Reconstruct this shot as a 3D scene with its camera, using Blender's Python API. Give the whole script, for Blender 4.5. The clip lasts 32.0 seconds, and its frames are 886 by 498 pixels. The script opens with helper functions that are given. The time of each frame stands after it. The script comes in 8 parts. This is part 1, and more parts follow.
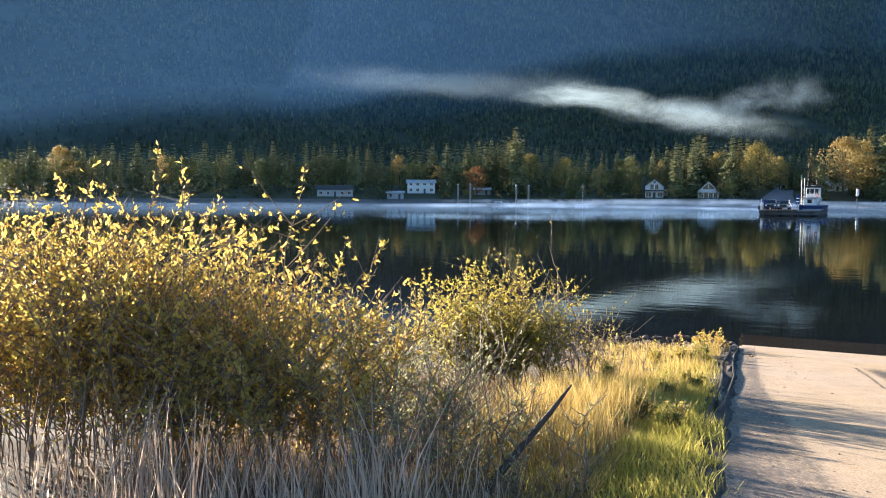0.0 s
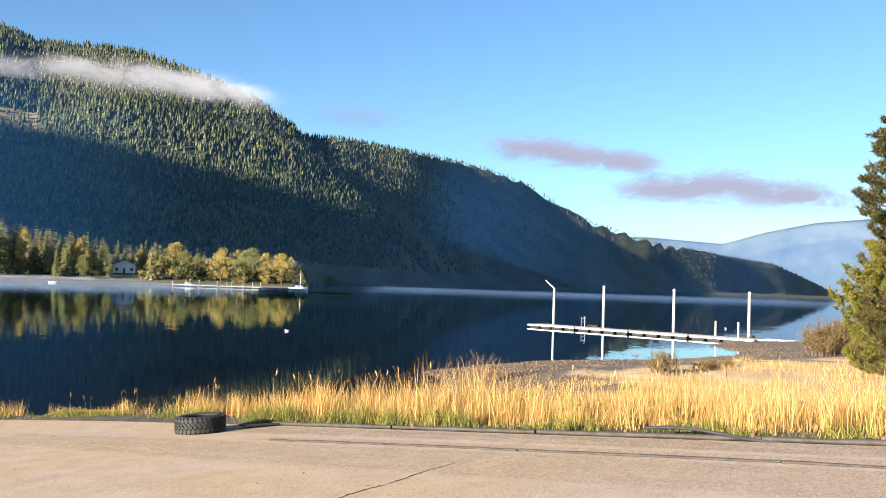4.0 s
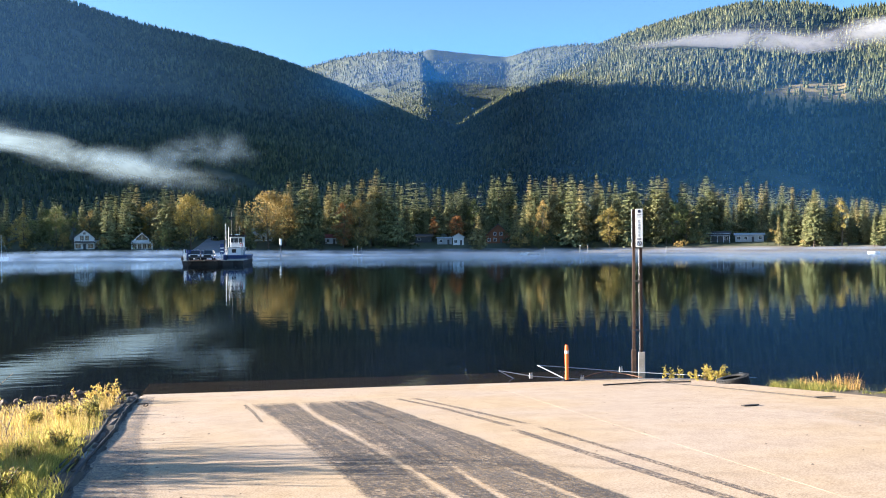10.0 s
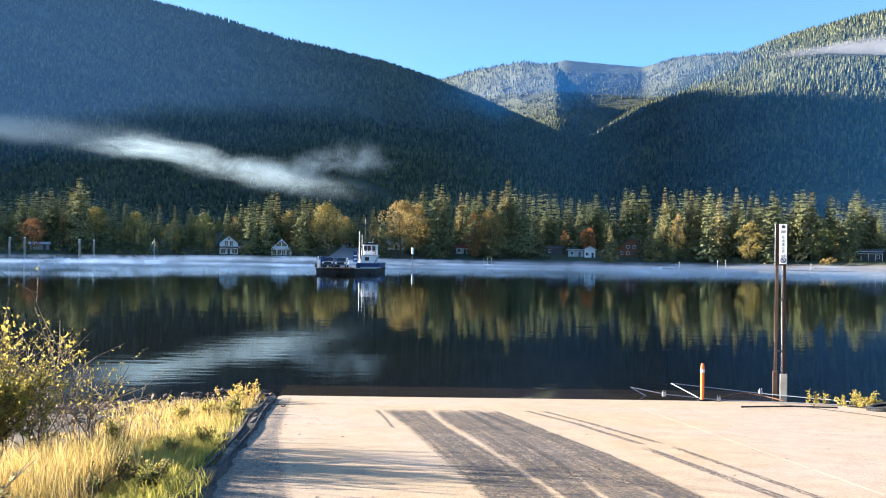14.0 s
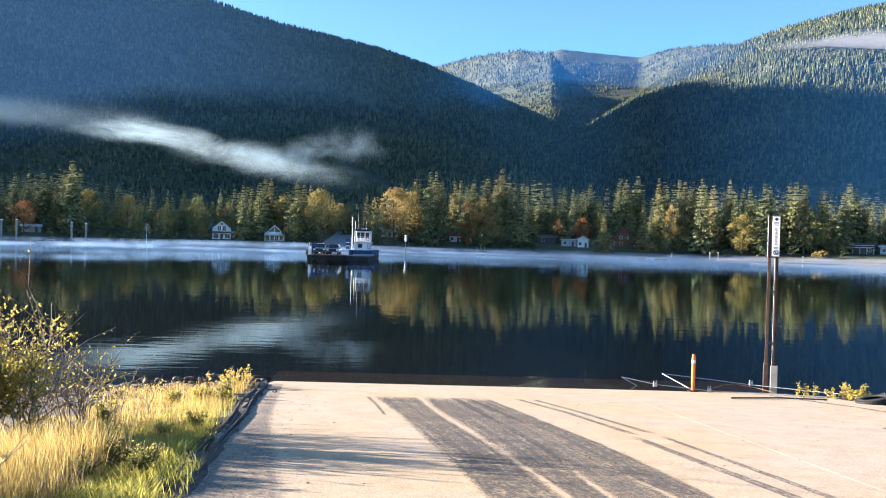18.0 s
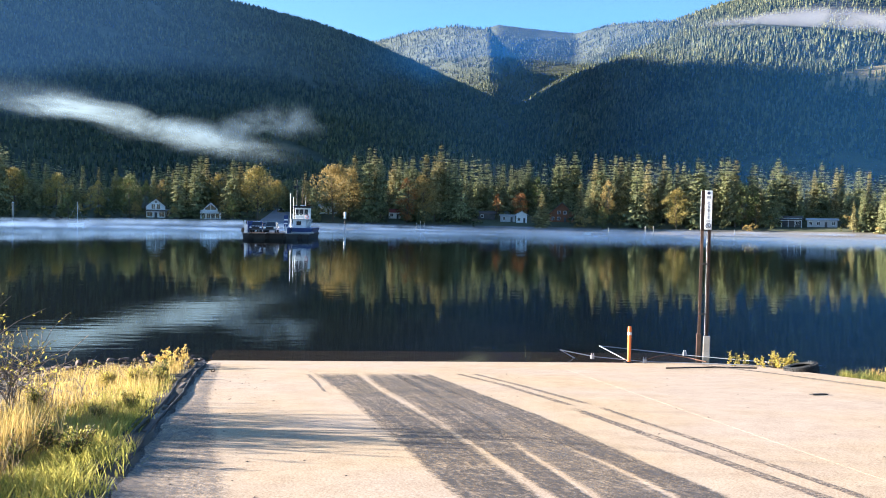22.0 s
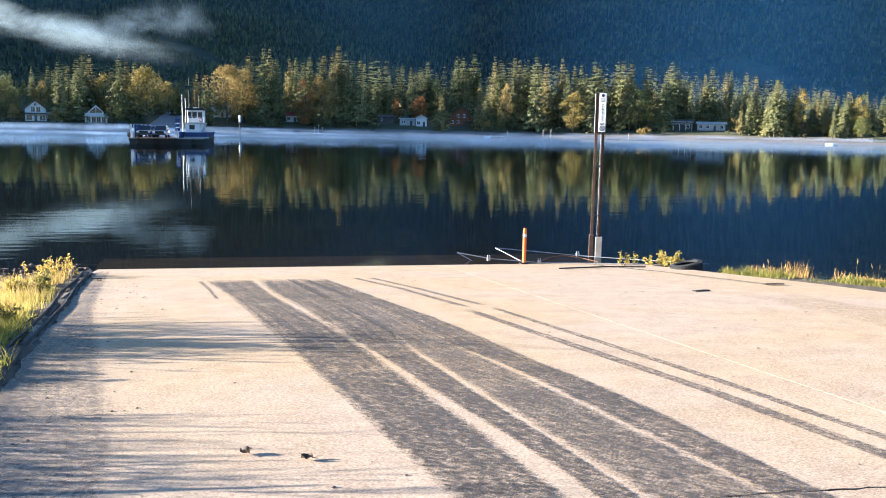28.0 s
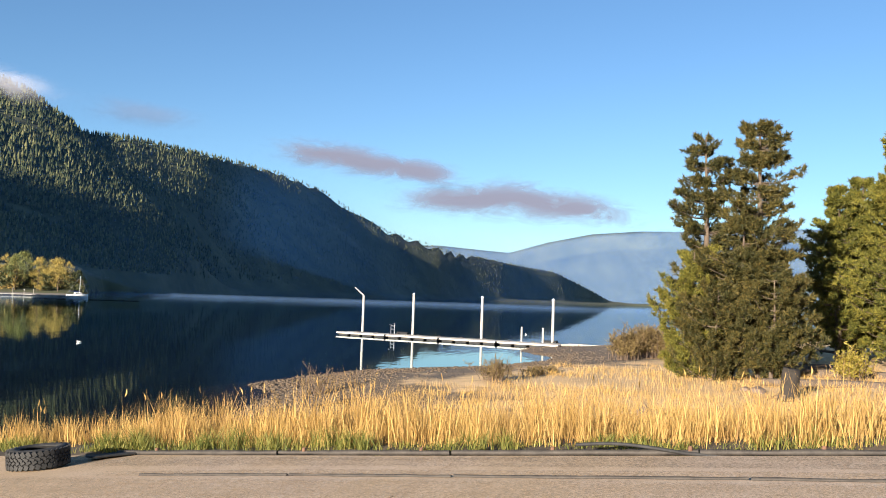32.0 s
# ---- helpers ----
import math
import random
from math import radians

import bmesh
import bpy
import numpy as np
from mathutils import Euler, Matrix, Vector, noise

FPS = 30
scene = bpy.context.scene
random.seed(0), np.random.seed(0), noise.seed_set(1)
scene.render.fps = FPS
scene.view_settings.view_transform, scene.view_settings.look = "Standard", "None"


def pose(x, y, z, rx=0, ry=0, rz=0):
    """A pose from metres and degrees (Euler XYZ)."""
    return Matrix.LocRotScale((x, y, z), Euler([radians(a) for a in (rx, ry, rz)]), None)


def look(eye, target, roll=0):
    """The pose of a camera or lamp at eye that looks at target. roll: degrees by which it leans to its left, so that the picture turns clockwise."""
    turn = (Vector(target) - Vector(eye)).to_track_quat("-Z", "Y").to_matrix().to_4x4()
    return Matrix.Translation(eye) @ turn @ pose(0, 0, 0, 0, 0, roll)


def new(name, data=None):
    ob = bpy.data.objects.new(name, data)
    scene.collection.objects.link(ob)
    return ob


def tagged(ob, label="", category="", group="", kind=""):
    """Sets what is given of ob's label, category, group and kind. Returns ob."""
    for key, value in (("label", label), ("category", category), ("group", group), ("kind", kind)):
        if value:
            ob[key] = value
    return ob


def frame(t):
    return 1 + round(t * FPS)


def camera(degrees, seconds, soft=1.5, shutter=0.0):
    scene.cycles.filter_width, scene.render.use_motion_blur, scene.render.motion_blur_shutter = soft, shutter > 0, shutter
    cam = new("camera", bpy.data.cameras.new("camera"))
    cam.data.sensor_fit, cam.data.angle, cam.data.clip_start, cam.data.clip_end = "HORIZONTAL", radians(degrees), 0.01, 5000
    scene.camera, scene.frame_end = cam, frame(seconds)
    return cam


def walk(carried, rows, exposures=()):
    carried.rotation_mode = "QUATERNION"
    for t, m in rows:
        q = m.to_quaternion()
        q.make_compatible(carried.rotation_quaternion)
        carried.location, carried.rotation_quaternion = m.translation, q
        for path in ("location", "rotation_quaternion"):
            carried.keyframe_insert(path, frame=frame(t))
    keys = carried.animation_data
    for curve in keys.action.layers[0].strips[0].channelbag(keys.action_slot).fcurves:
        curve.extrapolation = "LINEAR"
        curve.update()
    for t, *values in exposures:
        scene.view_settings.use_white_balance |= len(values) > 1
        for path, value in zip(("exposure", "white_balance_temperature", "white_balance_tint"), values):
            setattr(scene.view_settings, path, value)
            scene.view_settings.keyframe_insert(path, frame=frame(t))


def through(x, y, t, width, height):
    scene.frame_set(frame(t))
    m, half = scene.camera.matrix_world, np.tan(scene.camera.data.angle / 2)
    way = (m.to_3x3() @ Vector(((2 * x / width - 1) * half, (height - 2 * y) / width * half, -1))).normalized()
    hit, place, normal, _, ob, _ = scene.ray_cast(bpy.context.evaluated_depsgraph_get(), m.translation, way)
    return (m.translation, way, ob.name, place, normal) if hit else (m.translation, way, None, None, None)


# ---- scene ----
cam = camera(53.74, 32.0, soft=1.0)

# seconds, eye x y z, heading to the right of +y, pitch, lean to the left (degrees)
PATH = [
    (0, -0.725, -0.667, 3.869, -27.01, -3.53, 0.28),
    (0.5, -0.618, -0.694, 3.854, -16.33, -3.83, 0.49),
    (1, -0.436, -0.700, 3.813, -2.68, -4.24, -0.02),
    (1.5, -0.280, -0.616, 3.751, 14.06, -3.92, 0.85),
    (2, -0.153, -0.548, 3.695, 30.67, -2.45, 1.21),
    (2.5, -0.104, -0.564, 3.685, 42.91, -0.85, 1.49),
    (3, -0.110, -0.627, 3.702, 50.07, 0.67, 1.26),
    (3.5, -0.115, -0.659, 3.715, 54.88, 1.73, 1.68),
    (4.5, -0.035, -0.561, 3.732, 60.40, 2.55, 1.88),
    (5.5, 0.025, -0.446, 3.742, 58.46, 2.09, 2.07),
    (6, -0.011, -0.432, 3.743, 53.18, 1.61, 1.54),
    (6.5, -0.070, -0.415, 3.747, 46.05, 1.09, 0.76),
    (7, -0.098, -0.389, 3.751, 38.95, 0.37, 0.07),
    (7.5, -0.050, -0.346, 3.750, 34.09, -0.01, -0.30),
    (8, 0.006, -0.268, 3.747, 30.47, -0.40, -0.29),
    (8.5, 0.047, -0.134, 3.739, 26.72, -0.64, -0.11),
    (9, 0.096, -0.005, 3.731, 21.19, -0.75, -0.16),
    (9.5, 0.135, 0.057, 3.724, 14.57, -0.58, -0.34),
    (10, 0.137, 0.081, 3.718, 8.67, -0.24, -0.46),
    (10.5, 0.114, 0.077, 3.717, 3.97, 0.19, -0.65),
    (11, 0.094, 0.063, 3.719, 1.41, 0.56, -0.57),
    (11.5, 0.087, 0.060, 3.719, 0.28, 0.71, -0.37),
    (12, 0.084, 0.059, 3.718, -0.10, 0.67, -0.11),
    (12.5, 0.083, 0.060, 3.719, -0.13, 0.60, 0.09),
    (13, 0.085, 0.062, 3.721, 0.00, 0.50, 0.26),
    (13.5, 0.090, 0.067, 3.722, 0.11, 0.45, 0.49),
    (14, 0.093, 0.069, 3.722, 0.15, 0.45, 0.77),
    (14.5, 0.091, 0.066, 3.721, 0.17, 0.44, 1.07),
    (16.5, 0.089, 0.078, 3.723, 0.51, -0.14, 1.52),
    (17, 0.083, 0.081, 3.719, 0.61, -0.22, 1.51),
    (17.5, 0.081, 0.083, 3.718, 0.61, -0.27, 1.54),
    (18, 0.084, 0.086, 3.718, 0.61, -0.33, 1.54),
    (18.5, 0.089, 0.085, 3.718, 0.62, -0.44, 1.54),
    (19, 0.089, 0.083, 3.718, 0.73, -0.66, 1.51),
    (19.5, 0.089, 0.087, 3.718, 0.85, -0.87, 1.40),
    (20, 0.090, 0.090, 3.715, 0.96, -1.04, 1.31),
    (20.5, 0.089, 0.089, 3.712, 1.05, -1.11, 1.24),
    (21, 0.091, 0.094, 3.711, 1.11, -1.11, 1.26),
    (21.5, 0.095, 0.101, 3.710, 1.83, -1.20, 1.20),
    (22, 0.097, 0.097, 3.708, 4.59, -1.79, 1.04),
    (22.5, 0.103, 0.067, 3.706, 10.07, -3.04, 0.90),
    (23, 0.110, 0.033, 3.704, 16.77, -4.65, 1.09),
    (23.5, 0.117, 0.022, 3.702, 21.70, -6.19, 1.55),
    (24, 0.129, 0.037, 3.695, 20.73, -6.98, 2.09),
    (24.5, 0.164, 0.085, 3.685, 16.03, -7.32, 2.26),
    (25, 0.201, 0.157, 3.677, 9.99, -7.26, 2.33),
    (25.5, 0.210, 0.200, 3.669, 4.94, -7.03, 2.11),
    (26.5, 0.184, 0.230, 3.680, 0.60, -7.80, 1.60),
    (27.5, 0.178, 0.235, 3.693, 3.80, -8.34, 1.09),
    (28, 0.215, 0.241, 3.678, 11.23, -7.93, 1.02),
    (28.5, 0.278, 0.323, 3.649, 22.27, -6.72, 0.23),
    (29, 0.326, 0.507, 3.636, 33.00, -5.16, 0.59),
    (29.5, 0.318, 0.695, 3.642, 43.81, -3.26, 0.75),
    (30, 0.283, 0.812, 3.654, 53.05, -1.36, 0.81),
    (30.5, 0.248, 0.915, 3.673, 60.65, 0.18, 1.20),
    (31, 0.197, 1.041, 3.687, 66.80, 1.54, 1.66),
    (31.5, 0.217, 1.164, 3.683, 70.29, 2.50, 1.81),
    (32, 0.338, 1.271, 3.675, 72.18, 3.26, 1.90),
]


def sight(x, y, z, heading, pitch, lean):
    h, p = radians(heading), radians(pitch)
    ahead = Vector((math.sin(h) * math.cos(p), math.cos(h) * math.cos(p), math.sin(p)))
    return look((x, y, z), Vector((x, y, z)) + 10 * ahead, lean)


EXPOSURES = [(0, 2.55, 5900, 9), (1, 2.55, 5750, 9), (1.5, 2.6, 5650, 9), (2.2, 2.55, 5600, 9), (3, 2.28, 5750, 9), (5.5, 2.12, 5850, 9), (8, 2.48, 5700, 9), (10.5, 2.65, 5600, 9), (13, 2.75, 5550, 9), (21, 2.72, 5500, 9), (24, 2.68, 5400, 9), (26.5, 2.7, 5450, 9), (28, 2.7, 5450, 9), (29.2, 2.52, 5450, 9), (30.2, 2.12, 5750, 9), (32, 1.78, 5900, 9)]
walk(cam, [(row[0], sight(*row[1:])) for row in PATH], EXPOSURES)

# ---- world and sun ----
SUN_AZ, SUN_EL = -76.0, 11.5          # degrees, heading to the right of +y
world = bpy.data.worlds.new("world")
scene.world = world
world.use_nodes = True
wn = world.node_tree
sky = wn.nodes.new("ShaderNodeTexSky")
sky.sky_type = "NISHITA"
sky.sun_disc = False
sky.sun_elevation = radians(SUN_EL)
sky.sun_rotation = radians(SUN_AZ)
sky.altitude = 550
sky.air_density = 1.0
sky.dust_density = 0.1
sky.ozone_density = 3.0
wn.links.new(sky.outputs["Color"], wn.nodes["Background"].inputs["Color"])
wn.nodes["Background"].inputs["Strength"].default_value = 0.05
sun = new("sun", bpy.data.lights.new("sun", "SUN"))
sun.data.energy = 5.0
sun.data.angle = radians(0.53)
sun.data.color = (1.0, 0.83, 0.63)
s_dir = Vector((math.sin(radians(SUN_AZ)) * math.cos(radians(SUN_EL)), math.cos(radians(SUN_AZ)) * math.cos(radians(SUN_EL)), math.sin(radians(SUN_EL))))
sun.matrix_world = look(s_dir * 50, (0, 0, 0))


# ---- materials ----
def nd(nt, kind, **inputs):
    n = nt.nodes.new(kind)
    for key, v in inputs.items():
        n.inputs[key.replace("_", " ")].default_value = v
    return n


def noise_tex(nt, vec, scale, detail=4.0, rough=0.55, dist=0.0):
    n = nd(nt, "ShaderNodeTexNoise", Scale=scale, Detail=detail, Roughness=rough, Distortion=dist)
    nt.links.new(vec, n.inputs["Vector"])
    return n.outputs["Fac"]


def ramp_node(nt, fac, stops):
    r = nt.nodes.new("ShaderNodeValToRGB")
    els = r.color_ramp.elements
    while len(els) < len(stops):
        els.new(0.5)
    for el, (p, c) in zip(els, stops):
        el.position, el.color = p, (*c, 1) if len(c) == 3 else c
    nt.links.new(fac, r.inputs["Fac"])
    return r.outputs["Color"]


def mixc(nt, fac, a, b, mode="MIX"):
    m = nt.nodes.new("ShaderNodeMix")
    m.data_type, m.blend_type = "RGBA", mode
    for v, i in ((fac, 0), (a, 6), (b, 7)):
        if isinstance(v, (int, float)):
            m.inputs[i].default_value = v
        elif isinstance(v, tuple):
            m.inputs[i].default_value = (*v, 1)
        else:
            nt.links.new(v, m.inputs[i])
    return m.outputs[2]


def calc(nt, op, a, b=0.0, clamp=False):
    m = nt.nodes.new("ShaderNodeMath")
    m.operation, m.use_clamp = op, clamp
    for i, v in enumerate((a, b)):
        if isinstance(v, (int, float)):
            m.inputs[i].default_value = v
        else:
            nt.links.new(v, m.inputs[i])
    return m.outputs[0]


def fresh(name):
    m = bpy.data.materials.new(name)
    m.use_nodes = True
    nt = m.node_tree
    nt.nodes.clear()
    return m, nt, nt.nodes.new("ShaderNodeOutputMaterial")


def coords(nt, kind="Object"):
    return nt.nodes.new("ShaderNodeTexCoord").outputs[kind]


def solid(name, dark, light, scale=3.0, rough=0.8, metal=0.0, bump=0.15, fine=40.0, spec=0.4, vary=0.0, where="Object"):
    """A surface between two colours, mottled at two scales, with fine relief."""
    m, nt, out = fresh(name)
    b = nd(nt, "ShaderNodeBsdfPrincipled", Roughness=rough, Metallic=metal)
    b.inputs["Specular IOR Level"].default_value = spec
    v = coords(nt, where) if where != "Position" else nt.nodes.new("ShaderNodeNewGeometry").outputs["Position"]
    big, small = noise_tex(nt, v, scale, 5), noise_tex(nt, v, fine, 3)
    f = calc(nt, "ADD", calc(nt, "MULTIPLY", big, 0.65), calc(nt, "MULTIPLY", small, 0.35))
    col = ramp_node(nt, f, [(0.3, dark), (0.7, light)])
    if vary:
        info = nt.nodes.new("ShaderNodeObjectInfo")
        col = mixc(nt, calc(nt, "MULTIPLY", info.outputs["Random"], vary), col, dark)
    nt.links.new(col, b.inputs["Base Color"])
    if bump:
        bp = nd(nt, "ShaderNodeBump", Strength=bump, Distance=0.02)
        nt.links.new(f, bp.inputs["Height"])
        nt.links.new(bp.outputs[0], b.inputs["Normal"])
    nt.links.new(b.outputs[0], out.inputs[0])
    return m


def leafy(name, stops, through=0.35, rough=0.6, island=True, scale=0.8):
    """Leaves or needles: colour varies from piece to piece, and light comes through."""
    m, nt, out = fresh(name)
    geo = nt.nodes.new("ShaderNodeNewGeometry")
    info = nt.nodes.new("ShaderNodeObjectInfo")
    rnd = geo.outputs["Random Per Island"] if island else info.outputs["Random"]
    blotch = noise_tex(nt, geo.outputs["Position"], scale, 3)
    f = calc(nt, "ADD", calc(nt, "MULTIPLY", rnd, 0.5), calc(nt, "MULTIPLY", calc(nt, "ADD", blotch, calc(nt, "MULTIPLY", info.outputs["Random"], 0.3)), 0.45))
    col = ramp_node(nt, f, stops)
    d = nd(nt, "ShaderNodeBsdfPrincipled", Roughness=rough)
    d.inputs["Specular IOR Level"].default_value = 0.25
    t = nt.nodes.new("ShaderNodeBsdfTranslucent")
    nt.links.new(col, d.inputs["Base Color"])
    nt.links.new(col, t.inputs["Color"])
    mx = nd(nt, "ShaderNodeMixShader", Fac=through)
    nt.links.new(d.outputs[0], mx.inputs[1])
    nt.links.new(t.outputs[0], mx.inputs[2])
    nt.links.new(mx.outputs[0], out.inputs[0])
    return m


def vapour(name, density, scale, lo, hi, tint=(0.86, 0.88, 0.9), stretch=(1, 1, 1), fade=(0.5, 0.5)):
    """Thin fog of pale droplets, or distance haze put into a tint: denser in wisps, thinning out towards the rim of its
    sheet (UV 0 to 1).
    """
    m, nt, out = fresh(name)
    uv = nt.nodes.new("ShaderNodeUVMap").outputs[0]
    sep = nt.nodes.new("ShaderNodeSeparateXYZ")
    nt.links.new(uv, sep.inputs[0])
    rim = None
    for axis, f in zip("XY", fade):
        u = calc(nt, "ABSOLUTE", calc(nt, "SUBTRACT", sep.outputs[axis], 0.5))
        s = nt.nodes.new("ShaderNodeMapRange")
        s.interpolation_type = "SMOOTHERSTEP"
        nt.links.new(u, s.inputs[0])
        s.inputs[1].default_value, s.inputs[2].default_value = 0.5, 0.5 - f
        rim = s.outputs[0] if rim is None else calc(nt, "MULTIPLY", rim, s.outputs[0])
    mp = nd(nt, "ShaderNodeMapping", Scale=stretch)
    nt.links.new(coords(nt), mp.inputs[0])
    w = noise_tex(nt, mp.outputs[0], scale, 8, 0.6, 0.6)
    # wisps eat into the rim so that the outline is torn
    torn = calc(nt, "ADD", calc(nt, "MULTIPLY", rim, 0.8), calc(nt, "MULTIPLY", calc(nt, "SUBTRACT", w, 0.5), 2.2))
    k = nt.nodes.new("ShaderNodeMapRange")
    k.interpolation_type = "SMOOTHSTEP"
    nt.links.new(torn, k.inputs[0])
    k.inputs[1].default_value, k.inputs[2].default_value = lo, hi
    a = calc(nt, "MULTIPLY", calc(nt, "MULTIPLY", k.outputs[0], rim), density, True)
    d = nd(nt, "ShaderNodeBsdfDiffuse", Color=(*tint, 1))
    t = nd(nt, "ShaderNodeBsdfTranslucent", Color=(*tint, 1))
    # one shading normal for the whole sheet, near the sun's bearing, so it lights evenly
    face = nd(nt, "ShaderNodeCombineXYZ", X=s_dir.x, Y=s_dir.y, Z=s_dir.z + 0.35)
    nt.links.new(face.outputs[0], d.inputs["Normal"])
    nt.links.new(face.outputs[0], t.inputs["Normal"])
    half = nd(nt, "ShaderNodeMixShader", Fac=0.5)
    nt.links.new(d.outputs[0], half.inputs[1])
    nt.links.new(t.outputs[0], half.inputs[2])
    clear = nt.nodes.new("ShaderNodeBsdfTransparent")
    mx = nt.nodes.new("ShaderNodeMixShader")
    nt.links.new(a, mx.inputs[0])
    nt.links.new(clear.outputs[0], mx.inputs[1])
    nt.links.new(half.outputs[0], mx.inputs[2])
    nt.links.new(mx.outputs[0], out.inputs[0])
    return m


def water_material():
    m, nt, out = fresh("lake water")
    pos = nt.nodes.new("ShaderNodeNewGeometry").outputs["Position"]
    mp = nd(nt, "ShaderNodeMapping", Scale=(0.35, 1.0, 1.0))
    nt.links.new(pos, mp.inputs[0])
    ripple = noise_tex(nt, mp.outputs[0], 1.6, 2, 0.5)
    swell = noise_tex(nt, mp.outputs[0], 0.12, 2, 0.5)
    h = calc(nt, "ADD", calc(nt, "MULTIPLY", ripple, 0.012), calc(nt, "MULTIPLY", swell, 0.06))
    bp = nd(nt, "ShaderNodeBump", Strength=0.32, Distance=1.0)
    nt.links.new(h, bp.inputs["Height"])
    gloss = nd(nt, "ShaderNodeBsdfGlossy", Color=(0.78, 0.87, 0.92, 1), Roughness=0.012)
    clear = nd(nt, "ShaderNodeBsdfTransparent", Color=(0.35, 0.315, 0.265, 1))
    lw = nd(nt, "ShaderNodeLayerWeight", Blend=0.5)
    shine = calc(nt, "ADD", calc(nt, "MULTIPLY", calc(nt, "POWER", lw.outputs["Facing"], 5.0), 0.98), 0.02)
    nt.links.new(bp.outputs[0], gloss.inputs["Normal"])
    nt.links.new(bp.outputs[0], lw.inputs["Normal"])
    mx = nt.nodes.new("ShaderNodeMixShader")
    nt.links.new(shine, mx.inputs[0])
    nt.links.new(clear.outputs[0], mx.inputs[1])
    nt.links.new(gloss.outputs[0], mx.inputs[2])
    nt.links.new(mx.outputs[0], out.inputs[0])
    return m


def concrete_material():
    """Worn concrete: peach and grey blotches, a fine grain of exposed stones, faint streaks down the slope."""
    m, nt, out = fresh("worn concrete")
    pos = nt.nodes.new("ShaderNodeNewGeometry").outputs["Position"]
    b = nd(nt, "ShaderNodeBsdfPrincipled", Roughness=0.9)
    b.inputs["Specular IOR Level"].default_value = 0.2
    big = noise_tex(nt, pos, 0.22, 4, 0.6)
    mid = noise_tex(nt, pos, 2.2, 5, 0.65)
    grit = noise_tex(nt, pos, 48.0, 4, 0.75)
    f = calc(nt, "ADD", calc(nt, "MULTIPLY", mid, 0.2), calc(nt, "MULTIPLY", grit, 0.8))
    peach = ramp_node(nt, f, [(0.36, (0.27, 0.186, 0.103)), (0.5, (0.478, 0.349, 0.216)), (0.64, (0.61, 0.468, 0.312))])
    grey = ramp_node(nt, f, [(0.36, (0.27, 0.194, 0.138)), (0.5, (0.463, 0.356, 0.26)), (0.64, (0.603, 0.482, 0.366))])
    which = nt.nodes.new("ShaderNodeMapRange")
    nt.links.new(big, which.inputs[0])
    which.inputs[1].default_value, which.inputs[2].default_value = 0.4, 0.6
    col = mixc(nt, which.outputs[0], peach, grey)
    vor = nd(nt, "ShaderNodeTexVoronoi", Scale=30.0)
    nt.links.new(pos, vor.inputs["Vector"])
    pit = ramp_node(nt, vor.outputs["Distance"], [(0.0, (0.55, 0.52, 0.48)), (0.16, (1, 1, 1))])
    col = mixc(nt, 0.55, col, pit, "MULTIPLY")
    nt.links.new(col, b.inputs["Base Color"])
    hgt = calc(nt, "ADD", calc(nt, "MULTIPLY", grit, 0.003), calc(nt, "MULTIPLY", mid, 0.002))
    bp = nd(nt, "ShaderNodeBump", Strength=0.5, Distance=1.0)
    nt.links.new(hgt, bp.inputs["Height"])
    nt.links.new(bp.outputs[0], b.inputs["Normal"])
    nt.links.new(b.outputs[0], out.inputs[0])
    return m


